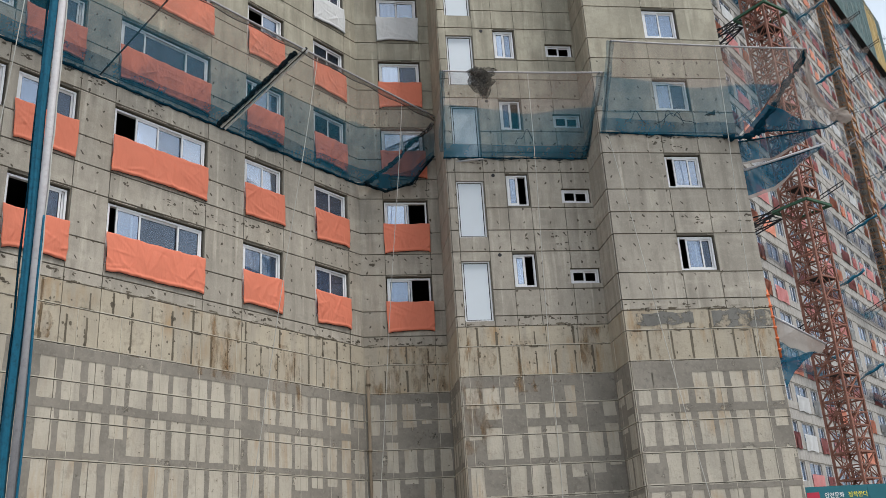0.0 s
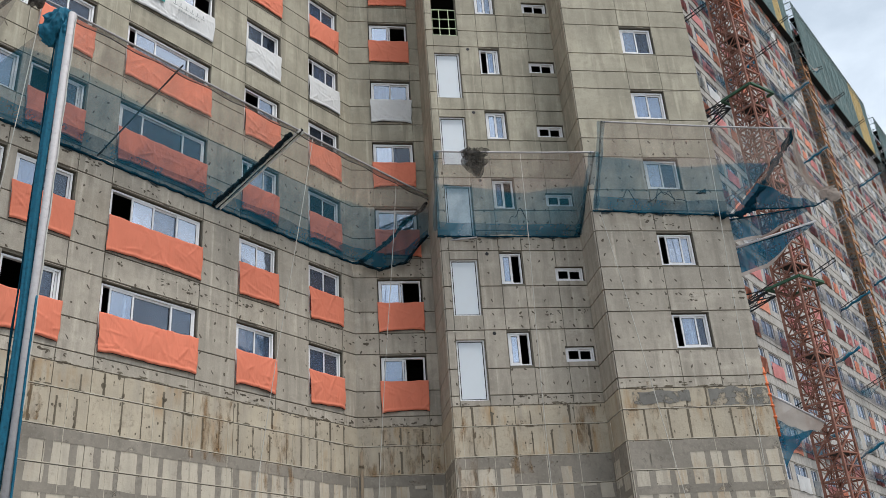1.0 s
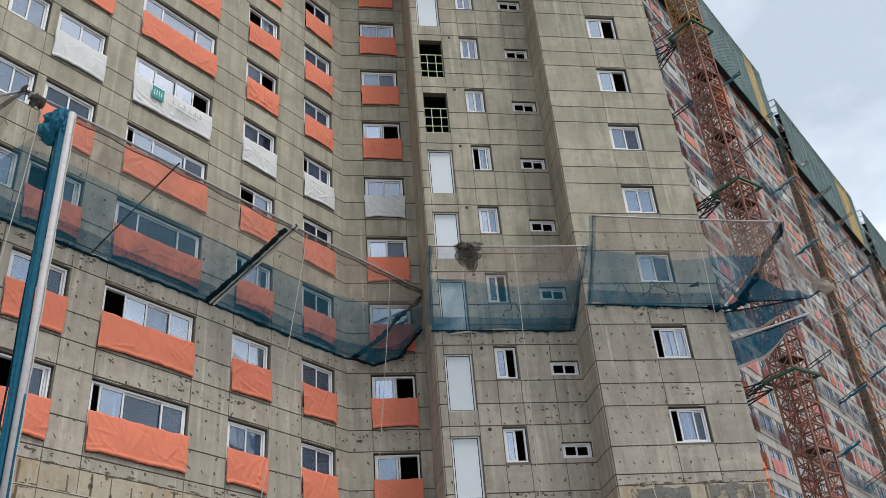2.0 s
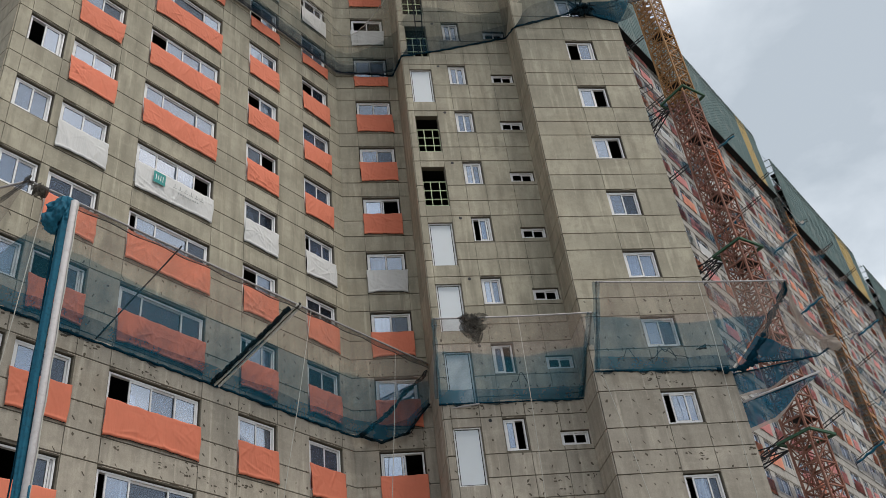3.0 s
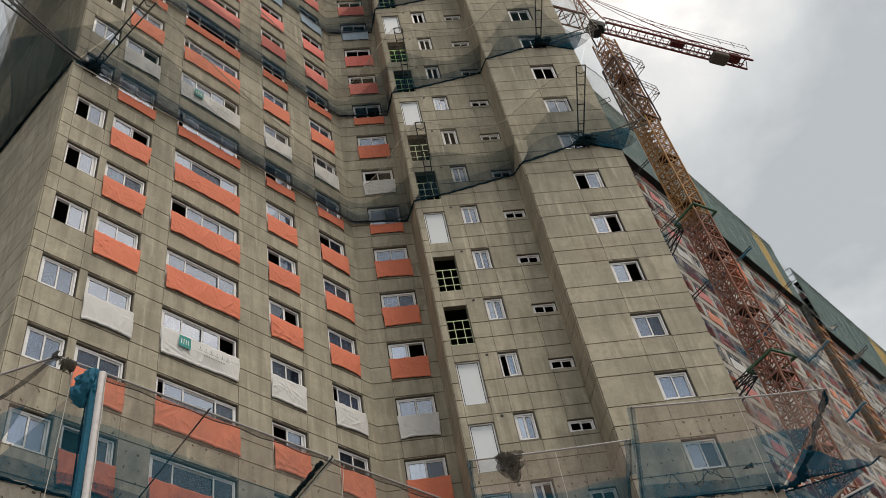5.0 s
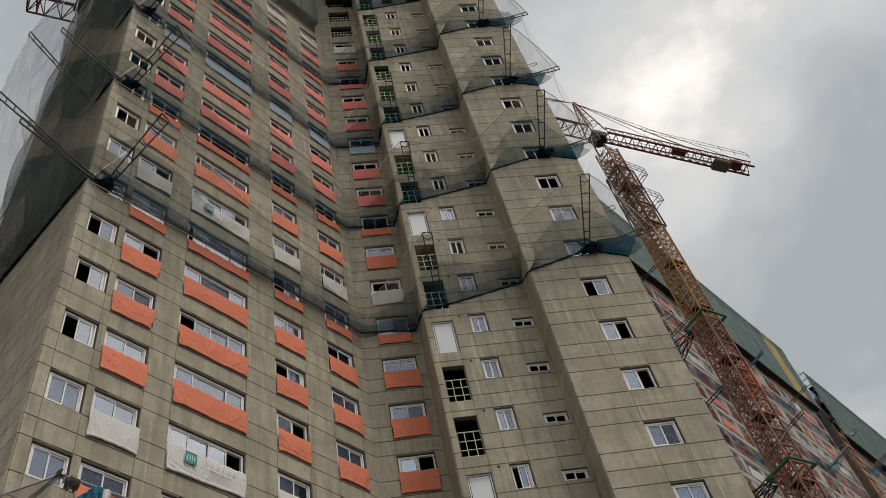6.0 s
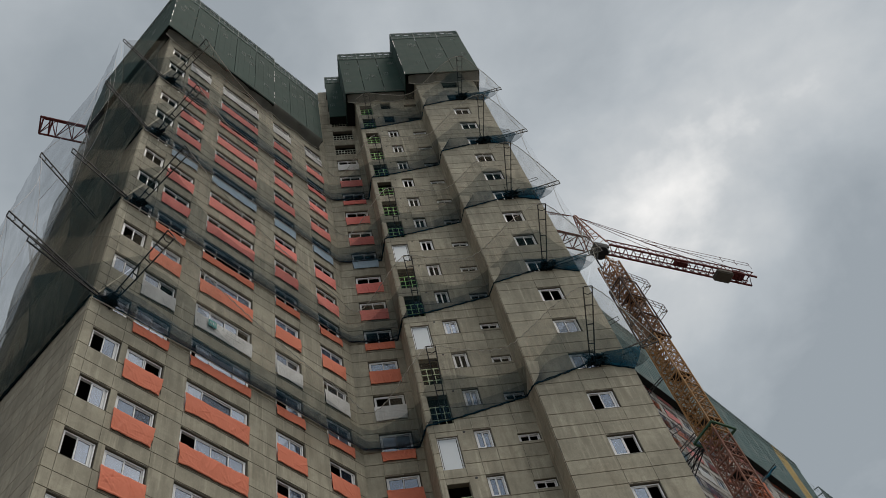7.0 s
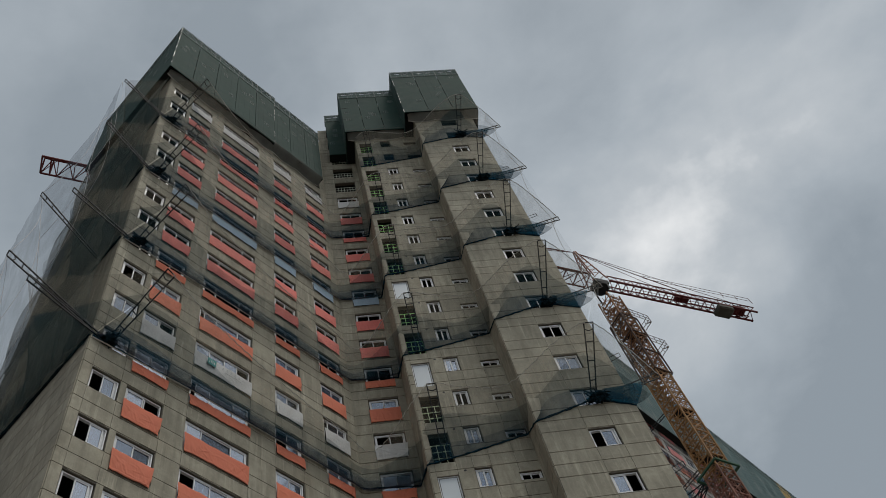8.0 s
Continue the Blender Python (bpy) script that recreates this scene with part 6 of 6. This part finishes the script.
def brace_bars():
    """The crossed braces of one section, four faces of two."""
    out = []
    for i in range(4):
        a, d = CORNERS[i], CORNERS[(i + 1) % 4]
        out += [(a, d + RISE, 0.044), (d, a + RISE, 0.032)]
    return out


def lacing():
    """The thin bars inside a section."""
    b = bmesh.new()
    for i in range(4):
        a, d = CORNERS[i], CORNERS[(i + 1) % 4]
        bar(b, a.lerp(d, 0.5), CORNERS[(i + 2) % 4].lerp(d, 0.5) + RISE * 0.5, 0.036)
        bar(b, a.lerp(d, 0.5), a.lerp(d, 0.5) + RISE, 0.034)
        bar(b, a + RISE * 0.5, d + RISE * 0.5, 0.045)
        bar(b, a, a.lerp(d, 0.5) + RISE * 0.5, 0.026)
        bar(b, CORNERS[(i + 2) % 4].lerp(d, 0.5), a.lerp(d, 0.5) + RISE * 0.5, 0.022)
    bar(b, CORNERS[0], CORNERS[2], 0.03)
    return b


def mast_ladder():
    b = bmesh.new()
    for q in range(6):
        zz = Vector((0.1, 0.55, q * BAY / 6))
        bar(b, zz, zz + Vector((0.4, 0, 0)), 0.012)
    for x in (0.1, 0.5):
        bar(b, (x, 0.55, 0), (x, 0.55, BAY), 0.018)
    return b


section_meshes = {}
for i in range(int(MAST_TOP / BAY)):
    mt = CRANE_RED if i * BAY < 52 else CRANE_YELLOW if i * BAY < 65 else CRANE_RUST
    if mt.name not in section_meshes:
        b = bmesh.new()
        bar(b, (0, 0, 0), (0, 0, BAY), 0.092)
        braces = []
        for a, d, r in brace_bars():
            q = bmesh.new()
            bar(q, a, d, r)
            braces.append(to_mesh("brace", q, mt))
        section_meshes[mt.name] = (to_mesh("mast_section", square_ring(HALF, 0.05), mt), to_mesh("leg", b, mt), to_mesh("ladder", mast_ladder(), CRANE_RAIL), to_mesh("lacing", lacing(), mt), braces)
    ring, leg, ladder, inner_bars, braces = section_meshes[mt.name]
    sec = link_mesh("mast_section", ring, crane, Matrix.Translation((0, 0, i * BAY)) @ Matrix.Rotation(MAST_TURN, 4, "Z"))
    for sx, sy in ((-1, -1), (1, -1), (1, 1), (-1, 1)):
        link_mesh("leg", leg, sec, pose(sx * HALF, sy * HALF, 0))
    for mesh in braces:
        link_mesh("brace", mesh, sec)
    link_mesh("ladder", ladder, sec)
    tagged(link_mesh("lacing", inner_bars, sec), kind="stuff")
for i in range(2, 13):   # rest platforms in the mast
    b = bmesh.new()
    box(b, (-0.85, -0.85, 0), (0.85, 0.3, 0.05))
    part("rest_platform", b, DARK_STEEL, crane, "dark rest platform", m=Matrix.Translation((0, 0, i * 6.0)) @ Matrix.Rotation(MAST_TURN, 4, "Z"))
b = bmesh.new()
box(b, (0.95, -0.5, 0), (1.75, 0.5, 2.2))
bmesh.ops.bevel(b, geom=list(b.edges), offset=0.05, segments=1, affect="EDGES")
part("hung_box", b, ORANGE_STEEL, crane, "orange-red steel box hung on the mast", m=Matrix.Translation((0, 0, 45.3)) @ Matrix.Rotation(MAST_TURN, 4, "Z"))
# anchor frames tied to the towers
for z in (22.8, 37.3, 52.6):
    b = bmesh.new()
    for sx, sy in ((-1, -1), (1, -1), (1, 1), (-1, 1)):
        a, d = Vector((sx * 1.25, sy * 1.25, 0)), Vector((-sy * 1.25, sx * 1.25, 0))
        bar(b, a, d, 0.11, 4)
    part("anchor_collar", b, CRANE_GREEN, crane, "green steel anchor collar", m=Matrix.Translation((0, 0, z)) @ Matrix.Rotation(MAST_TURN, 4, "Z"))
    for e in ((-7.0, 5.2, 0.3), (-3.0, 9.0, 0.3), (-5.0, 7.4, -0.2)):
        b = bmesh.new()
        a, d = Vector((-1.0, 0.8, 0)), Vector(e)
        sd = Vector((0, 0, 0.3))
        for s2 in (-1, 1):
            bar(b, a + sd * s2, d + sd * s2 * 0.6, 0.05)
        for q in range(8):
            p0, p1 = a.lerp(d, q / 8), a.lerp(d, (q + 1) / 8)
            bar(b, p0 + sd * (1 if q % 2 else -1), p1 + sd * (-1 if q % 2 else 1), 0.025)
        part("tie_strut", b, DARK_STEEL, crane, "dark tie strut", m=Matrix.Translation((0, 0, z)))

# climbing cage with guard rails near the top
for z in (69.0, 73.5):
    b = bmesh.new()
    r = 1.35
    for sx, sy in ((-1, -1), (1, -1), (1, 1), (-1, 1)):
        a, d = Vector((sx * r, sy * r, z)), Vector((-sy * r, sx * r, z))
        for hz in (0, 0.55, 1.1):
            bar(b, a + Vector((0, 0, hz)), d + Vector((0, 0, hz)), 0.03)
        for q in range(4):
            p = a.lerp(d, q / 4)
            bar(b, p, p + Vector((0, 0, 1.1)), 0.025)
        bar(b, a, Vector((sx * 1.0, sy * 1.0, z)), 0.05)
        box(b, (min(a.x, d.x) - 0.02, min(a.y, d.y) - 0.02, z - 0.03), (max(a.x, d.x) + 0.02, max(a.y, d.y) + 0.02, z)) if abs(a.x - d.x) < 0.1 or abs(a.y - d.y) < 0.1 else None
    part("guard_rail", b, CRANE_RAIL, crane, "brown guard-railed platforms", m=Matrix.Translation((0.55, -0.2, 0)) @ Matrix.Rotation(MAST_TURN, 4, "Z"))
b = bmesh.new()
for sx, sy in ((-1, -1), (1, -1), (1, 1), (-1, 1)):
    bar(b, (sx, sy, 65.5), (sx, sy, 75), 0.08)
    for z in (65.5, 68.7, 71.9, 75):
        bar(b, (sx, sy, z), (-sy, sx, z), 0.075)
    for z in (65.5, 68.7, 71.9):
        bar(b, (sx, sy, z), (-sy, sx, z + 3.1), 0.04)
part("climbing_cage", b, CRANE_RAIL, crane, "rusty brown climbing cage", m=Matrix.Rotation(MAST_TURN, 4, "Z"))
# slewing head, jibs
JIB = math.atan2(25.4, 50.5)
head_m = Matrix.Translation((0, 0, 1.7)) @ Matrix.Rotation(JIB, 4, "Z")
b = bmesh.new()
bmesh.ops.create_cone(b, cap_ends=True, segments=20, radius1=0.8, radius2=0.85, depth=0.4, matrix=Matrix.Translation((0, 0, 80.3)))
box(b, (-0.8, -0.7, 80.6), (0.8, 0.7, 81.2))
for q in range(4):
    bar(b, (math.cos(q * 1.57), math.sin(q * 1.57), 78.6), (0.8 * math.cos(q * 1.57 + 0.8), 0.8 * math.sin(q * 1.57 + 0.8), 80.6), 0.08)
part("slewing_unit", b, DARK_STEEL, crane, "rusty slewing unit", m=head_m)


def truss(b, x0, x1, z, wd, ht, bay, r, flip=1):
    """Triangular truss along x: two booms below, one above."""
    n = max(2, int(abs(x1 - x0) / bay))
    st = [x0 + (x1 - x0) * i / n for i in range(n + 1)]
    for y in (-wd, wd):
        bar(b, (x0, y, z), (x1, y, z), r)
    bar(b, (x0, 0, z + ht), (x1, 0, z + ht), r)
    for p, q in zip(st, st[1:]):
        mid_x = (p + q) / 2
        for y in (-wd, wd):
            bar(b, (p, y, z), (mid_x, 0, z + ht), r * 0.55)
            bar(b, (mid_x, 0, z + ht), (q, y, z), r * 0.55)
        bar(b, (p, -wd, z), (p, wd, z), r * 0.5)
        bar(b, (p, -wd, z), (q, wd, z), r * 0.45)


b = bmesh.new()
truss(b, -1.2, -57.0, 81.6, 0.85, 1.6, 1.4, 0.1)
for x in (-57.0, -56.2):
    bar(b, (x, -0.85, 81.6), (x, 0, 83.2), 0.09)
    bar(b, (x, 0.85, 81.6), (x, 0, 83.2), 0.09)
    bar(b, (x, -0.85, 81.6), (x, 0.85, 81.6), 0.09)
part("main_jib", b, CRANE_DARK, crane, "dark red lattice jib", m=head_m)
b = bmesh.new()
for y in (-0.6, 0.6):
    bar(b, (1.2, y, 81.5), (20.4, y, 81.5), 0.13)
    bar(b, (1.2, y, 82.5), (20.4, y, 82.5), 0.07)
    for q in range(19):
        x = 1.2 + q * 1.01
        bar(b, (x, y, 81.5), (x, y, 82.5), 0.045)
        bar(b, (x, y, 81.5), (x + 1.01, y, 82.5), 0.045)
for q in range(19):
    x = 1.2 + q * 1.01
    bar(b, (x, -0.6, 81.5), (x, 0.6, 81.5), 0.06)
    bar(b, (x, -0.6, 81.5), (x + 1.01, 0.6, 81.5), 0.05)
part("counter_jib", b, CRANE_DARK, crane, "dark red counter-jib with railings", m=head_m)
b = bmesh.new()
box(b, (14.9, -0.7, 80.75), (17.0, 0.7, 81.45))
bmesh.ops.bevel(b, geom=list(b.edges), offset=0.15, segments=1, affect="EDGES")
part("counterweight", b, CRANE_BOX, crane, "grey counterweight block", m=head_m)
b = bmesh.new()
box(b, (17.6, -0.45, 81.65), (19.0, 0.45, 82.4))
part("winch_box", b, CRANE_DARK, crane, "dark winch housing", m=head_m)
b = bmesh.new()
box(b, (9.8, -0.3, 81.65), (11.4, 0.3, 82.0))
part("motor_box", b, CRANE_DARK, crane, "dark motor housing", m=head_m)
b = bmesh.new()
for sx, sy in ((-1, -1), (1, -1), (1, 1), (-1, 1)):
    bar(b, (sx * 0.8, sy * 0.8, 81.6), (-0.6 + sx * 0.1, sy * 0.1, 88.5), 0.08)
for z in np.arange(82.2, 88.0, 0.9):
    f = 1 - (z - 81.6) / 6.9
    for sx, sy in ((-1, -1), (1, -1), (1, 1), (-1, 1)):
        xo = -0.6 * (1 - f)
        bar(b, (xo + sx * 0.8 * f, sy * 0.8 * f, z), (xo - sy * 0.8 * f, sx * 0.8 * f, z + 0.85), 0.035)
part("apex_frame", b, CRANE_RED, crane, "red lattice apex", m=head_m)
for y in (-0.4, 0.4):
    for x, z in ((12.5, 82.6), (19.5, 82.6), (-22.0, 83.1), (-42.0, 83.1)):
        b = bmesh.new()
        bar(b, (-0.6, 0, 88.4), (x, y, z), 0.03)
        part("tie_bar", b, CRANE_DARK, crane, "thin tie bar", m=head_m)
b = bmesh.new()
for x in (16.4, 18.3, 20.3):
    for y in (-0.9, 0.9):
        bar(b, (x, y, 82.9), (x, y, 84.0), 0.03)
for y in (-0.9, 0.9):
    for z in (83.4, 84.0):
        bar(b, (6.0, y, z - 0.1), (20.3, y, z), 0.025)
part("hand_rail", b, CRANE_DARK, crane, "thin guard rails", m=head_m)


# ---------------------------------------------------------------- far towers behind the crane
def far_tower(k, s0, s1, top, seed, gang, shift_y=0.0):
    rg = random.Random(seed)
    m = wall_frame("G") @ pose(0, shift_y, 0)
    t = empty("apartment_building", "far unfinished apartment tower with faded orange sheets and white windows", "apartment building", "far towers", m=m)
    cols = []
    s = s0 + 0.6
    widths = (2.6, 1.5, 1.5, 2.6, 1.5)
    while s < s1 - 2:
        wd = widths[len(cols) % 5]
        if s + wd > s1:
            break
        cols.append((s, s + wd))
        s += wd + 0.9 + (0.8 if len(cols) % 5 == 0 else 0)
    rows = int((top - 9) / STOREY)
    wins = [(a, c, 12.60 + STOREY * j, 13.95 + STOREY * j) for j in range(-3, rows - 1) for a, c in cols]
    b = bmesh.new()
    plate(b, s0, s1, 0.0, top - 4.0, 0.0, 0.3, wins)
    part("wall", b, CONCRETE_FAR, t, "grey concrete facade")
    # joint shade drawn as dark strips proud of the facade
    b = bmesh.new()
    for j in range(-3, rows):
        for dz in (0.06, 0.85):
            box(b, (s0, -0.02, 13.95 + STOREY * j + dz), (s1, 0.0, 14.00 + STOREY * j + dz))
    tagged(part("joint_line", b, JOINT_SHADE, t, "storey joint shade as dark strips"), kind="stuff")
    # solid block; its near-black colour stands in for unlit rooms
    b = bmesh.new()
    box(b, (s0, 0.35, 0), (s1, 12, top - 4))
    part("core", b, ROOM_DARK, t, "solid block coloured like an unlit interior")
    b = bmesh.new()
    plate(b, s0, s0 + 0.05, 0, top - 4, 0, 12)
    part("end_wall", b, CONCRETE_FAR, t, "grey concrete end wall")
    meshes = {}
    for a, c in cols:
        wd = round(c - a, 2)
        for j in range(-3, rows - 1):
            if (wd, "w") not in meshes:
                b = bmesh.new()
                plate(b, 0, wd, 0, 1.35, 0, 0.08, [(0.05, wd / 2 - 0.03, 0.05, 1.3), (wd / 2 + 0.03, wd - 0.05, 0.05, 1.3)])
                box(b, (0.05, 0.05, 0.05), (wd - 0.05, 0.06, 1.3), 1)
                meshes[wd, "w"] = to_mesh("window", b, WHITE_FRAME, FAR_GLASS)
                for q in range(3):
                    for pale, cloth_ in enumerate((PINK, WHITE_CLOTH, DUSTY)):
                        meshes[wd, q, pale] = sheet_mesh_far(wd, 1.15, cloth_, q)
            link_mesh("window", meshes[wd, "w"], t, pose(a, 0.08, 12.60 + STOREY * j))
            if rg.random() < 0.84:
                white = j % 5 == 2 or rg.random() < (0.4 if j < 1 else 0.1)
                link_mesh("cover_sheet", meshes[wd, rg.randrange(3), 1 if white else 2 if rg.random() < 0.55 else 0], t, pose(a, 0, 13.15 + STOREY * j))
    screen(t, "G", s0 - 0.5, s1, top - 11.0, top, 0.8, 3.0, gang, seed, m=Matrix.Identity(4))
    # open lattice at the end of the screen
    b = bmesh.new()
    for y in (-0.8, 0.4, 1.6, 2.8):
        bar(b, (s0 - 0.6, y, top - 11.0), (s0 - 0.6, y, top), 0.07)
    for zz in np.arange(top - 11.0, top + 0.1, 1.1):
        bar(b, (s0 - 0.6, -0.8, zz), (s0 - 0.6, 2.8, zz), 0.06)
    part("end_lattice", b, GANG_STEEL, t, "dark open lattice at the end of the screen")
    # nets on brackets along the facade
    for j, z in enumerate((15.6, 24.0, 32.4, 40.8, 49.2, 57.6, 66.0)):
        if z > top - 12:
            break
        rim = []
        n = int((s1 - s0) / 10)
        for q in range(n):
            x = s0 + 3.5 + q * 10 + rg.uniform(-0.8, 0.8)
            e = Vector((x + 0.9, -3.0, z + 1.5))
            rim += [(x - 4.6, -0.5, z + 0.3), tuple(e.lerp(Vector((x, 0, z)), rg.choice((0.1, 0.35, 0.6))))]
            b = bmesh.new()
            for o in (-0.17, 0.17):
                bar(b, (x, 0, z + o), e + Vector((0, 0, o)), 0.05)
            for f in np.linspace(0.2, 1, 5):
                p = Vector((x, 0, z)).lerp(e, f)
                bar(b, p - Vector((0, 0, 0.17)), p + Vector((0, 0, 0.17)), 0.04)
            part("net_bracket", b, GALV if rg.random() < 0.4 else DARK_STEEL, t, "steel net bracket")
            if rg.random() < 0.5:
                b = bmesh.new()
                hem(b, line((x, -0.1, z), e), 10, 0.12, int(x) + j, 0.15)
                part("furled_net", b, NET_ROLL, t, "furled blue net on its bracket", smooth=True)
        for q in range(0, len(rim) - 1, 2):
            if rg.random() < 0.55:
                x, e = rim[q][0] + 4.6, Vector(rim[q + 1])
                wide = rg.uniform(2.5, 6.5)
                b = bmesh.new()
                net(b, line((x - wide, -0.05, z - 0.3), (x + 1.2, -0.05, z - 0.5)), line((x - wide, -0.2, z + 0.15), (x - wide * 0.4, -0.7, z - 0.1), tuple(e)), 20, 6, 0.25, lambda u: 0.62, seed + j + q, (0, 1, 0))
                part("netting", b, (NET_BLUE, NET_BEIGE), t, "blue and faded facade net", smooth=True)
        # the gathered foot of the net, all along the facade
        b = bmesh.new()
        rows_ = []
        for i in range(int((s1 - s0) / 0.6) + 1):
            x = s0 + (s1 - s0) * i / int((s1 - s0) / 0.6)
            d_ = 0.12 * noise.noise(Vector((x * 0.35, seed, z)))
            rows_.append([b.verts.new((x, -o, z + h + d_)) for o, h in ((0.05, -0.55), (0.28, -0.42), (0.42, -0.1), (0.40, 0.25 + d_), (0.22, 0.55 + 2 * d_))])
        for p, q in zip(rows_, rows_[1:]):
            for g in range(4):
                b.faces.new((p[g], p[g + 1], q[g + 1], q[g]))
        part("gathered_foot", b, NET_FAR, t, "gathered purple-blue net along the facade", smooth=True)
        # a faded strip slung round the corner to the next arm
        b = bmesh.new()
        rows = []
        for i in range(17):
            f = i / 16
            p = Vector((s1 - 3.5 + 5.4 * f, -1.2 - 1.0 * f, z + 4.6 * (1 - f) ** 2.2 + 0.6 + 0.9 * max(0.0, f - 0.8) / 0.2))
            rows.append([b.verts.new(p + Vector((0.1 * g, 0.1 * g, 0.75 * g * (1 - 0.5 * f)))) for g in (-1.0, -0.4, 0.2, 0.8)])
        for p, q in zip(rows, rows[1:]):
            for g in range(3):
                b.faces.new((p[g], p[g + 1], q[g + 1], q[g])).material_index = 1 if g == 0 else 0
        part("slung_net", b, (NET_FOLD, NET_THICK), t, "faded net slung round the corner", smooth=True)
        b = bmesh.new()
        for o in (-0.17, 0.17):
            bar(b, (s1 - 0.5, 0, z + 0.2 + o), (s1 + 2.6, -2.6, z + 1.9 + o), 0.05)
        part("net_bracket", b, DARK_STEEL, t, "steel net bracket")
    return t


def sheet_mesh_far(wd, ht, mat, seed):
    rg = random.Random(seed)
    b = bmesh.new()
    n = 8
    rows = []
    for j in range(4):
        rows.append([b.verts.new((wd * i / n, -0.07 - 0.03 * math.sin(i * 1.7 + seed + j) * j / 3, -ht * j / 3 * (1 + 0.04 * math.sin(i + seed)))) for i in range(n + 1)])
    for j in range(3):
        for i in range(n):
            b.faces.new((rows[j + 1][i], rows[j + 1][i + 1], rows[j][i + 1], rows[j][i]))
    ret = bmesh.ops.solidify(b, geom=list(b.faces), thickness=0.02)
    return to_mesh("cover_sheet", b, mat)


far_tower("G", 58.0, 102.6, 82.4, 21, [GANG_TEAL] * 13 + [GANG_YELLOW, GANG_TEAL])
far_tower("H", 107.4, 140.0, 80.5, 22, [GANG_TEAL] * 8 + [GANG_YELLOW, GANG_YELLOW, GANG_TEAL])
far_tower("H", 146.0, 190.0, 80.5, 23, [GANG_TEAL] * 9 + [GANG_YELLOW, GANG_TEAL])

# hoist masts in the gaps between the far towers
for s in (104.0, 143.0):
    hoist = empty("site_hoist", "rusty ochre hoist mast between the far towers", "hoist", "site hoists", m=wall_frame("G") @ pose(s, -0.2, 0))
    b = bmesh.new()
    for x in (-1.1, 1.1):
        for y in (-0.7, 0.7):
            bar(b, (x, y, 0), (x, y, 69), 0.09)
    for z in np.arange(0, 69, 1.5):
        box(b, (-1.1, -0.74, z), (1.1, -0.62, z + 0.42))
        for x in (-1.1, 1.1):
            bar(b, (x, -0.7, z), (x, 0.7, z), 0.05)
            bar(b, (x, -0.7, z), (x, 0.7, z + 1.5), 0.035)
    part("hoist_mast", b, HOIST_BROWN, hoist)


# ---------------------------------------------------------------- site fence with a slogan
fence = empty("site_fence", "teal site hoarding with a printed safety slogan", "fence", m=wall_frame("F") @ pose(13.95, 0.3, 0))
for q in range(7):
    b = bmesh.new()
    box(b, (q * 2.0 + 0.004, 0, 0), (q * 2.0 + 1.996, 0.06, 3.72))
    part("hoarding", b, BANNER, fence, "teal printed hoarding sheet")
    b = bmesh.new()
    box(b, (q * 2.0 - 0.03, 0.064, 0), (q * 2.0 + 0.03, 0.12, 3.7))
    part("post", b, GALV, fence)
for text, x, size, mt in (("안전문화", 0.62, 0.168, PRINT_WHITE), ("정착한다", 1.36, 0.168, PRINT_YELLOW)):
    cu = bpy.data.curves.new("slogan", "FONT")
    cu.body, cu.size, cu.extrude, cu.offset = text, size, 0.002, 0.0015
    cu.materials.append(mt)
    ob = link_mesh("slogan", cu, fence, pose(x, -0.006, 3.40, 90, 0, 0))
    tagged(ob, "printed Korean safety slogan")
b = bmesh.new()
box(b, (0.08, -0.006, 3.39), (0.47, -0.002, 3.56))
part("printed_bar", b, PRINT_RED, fence, "red printed bar")
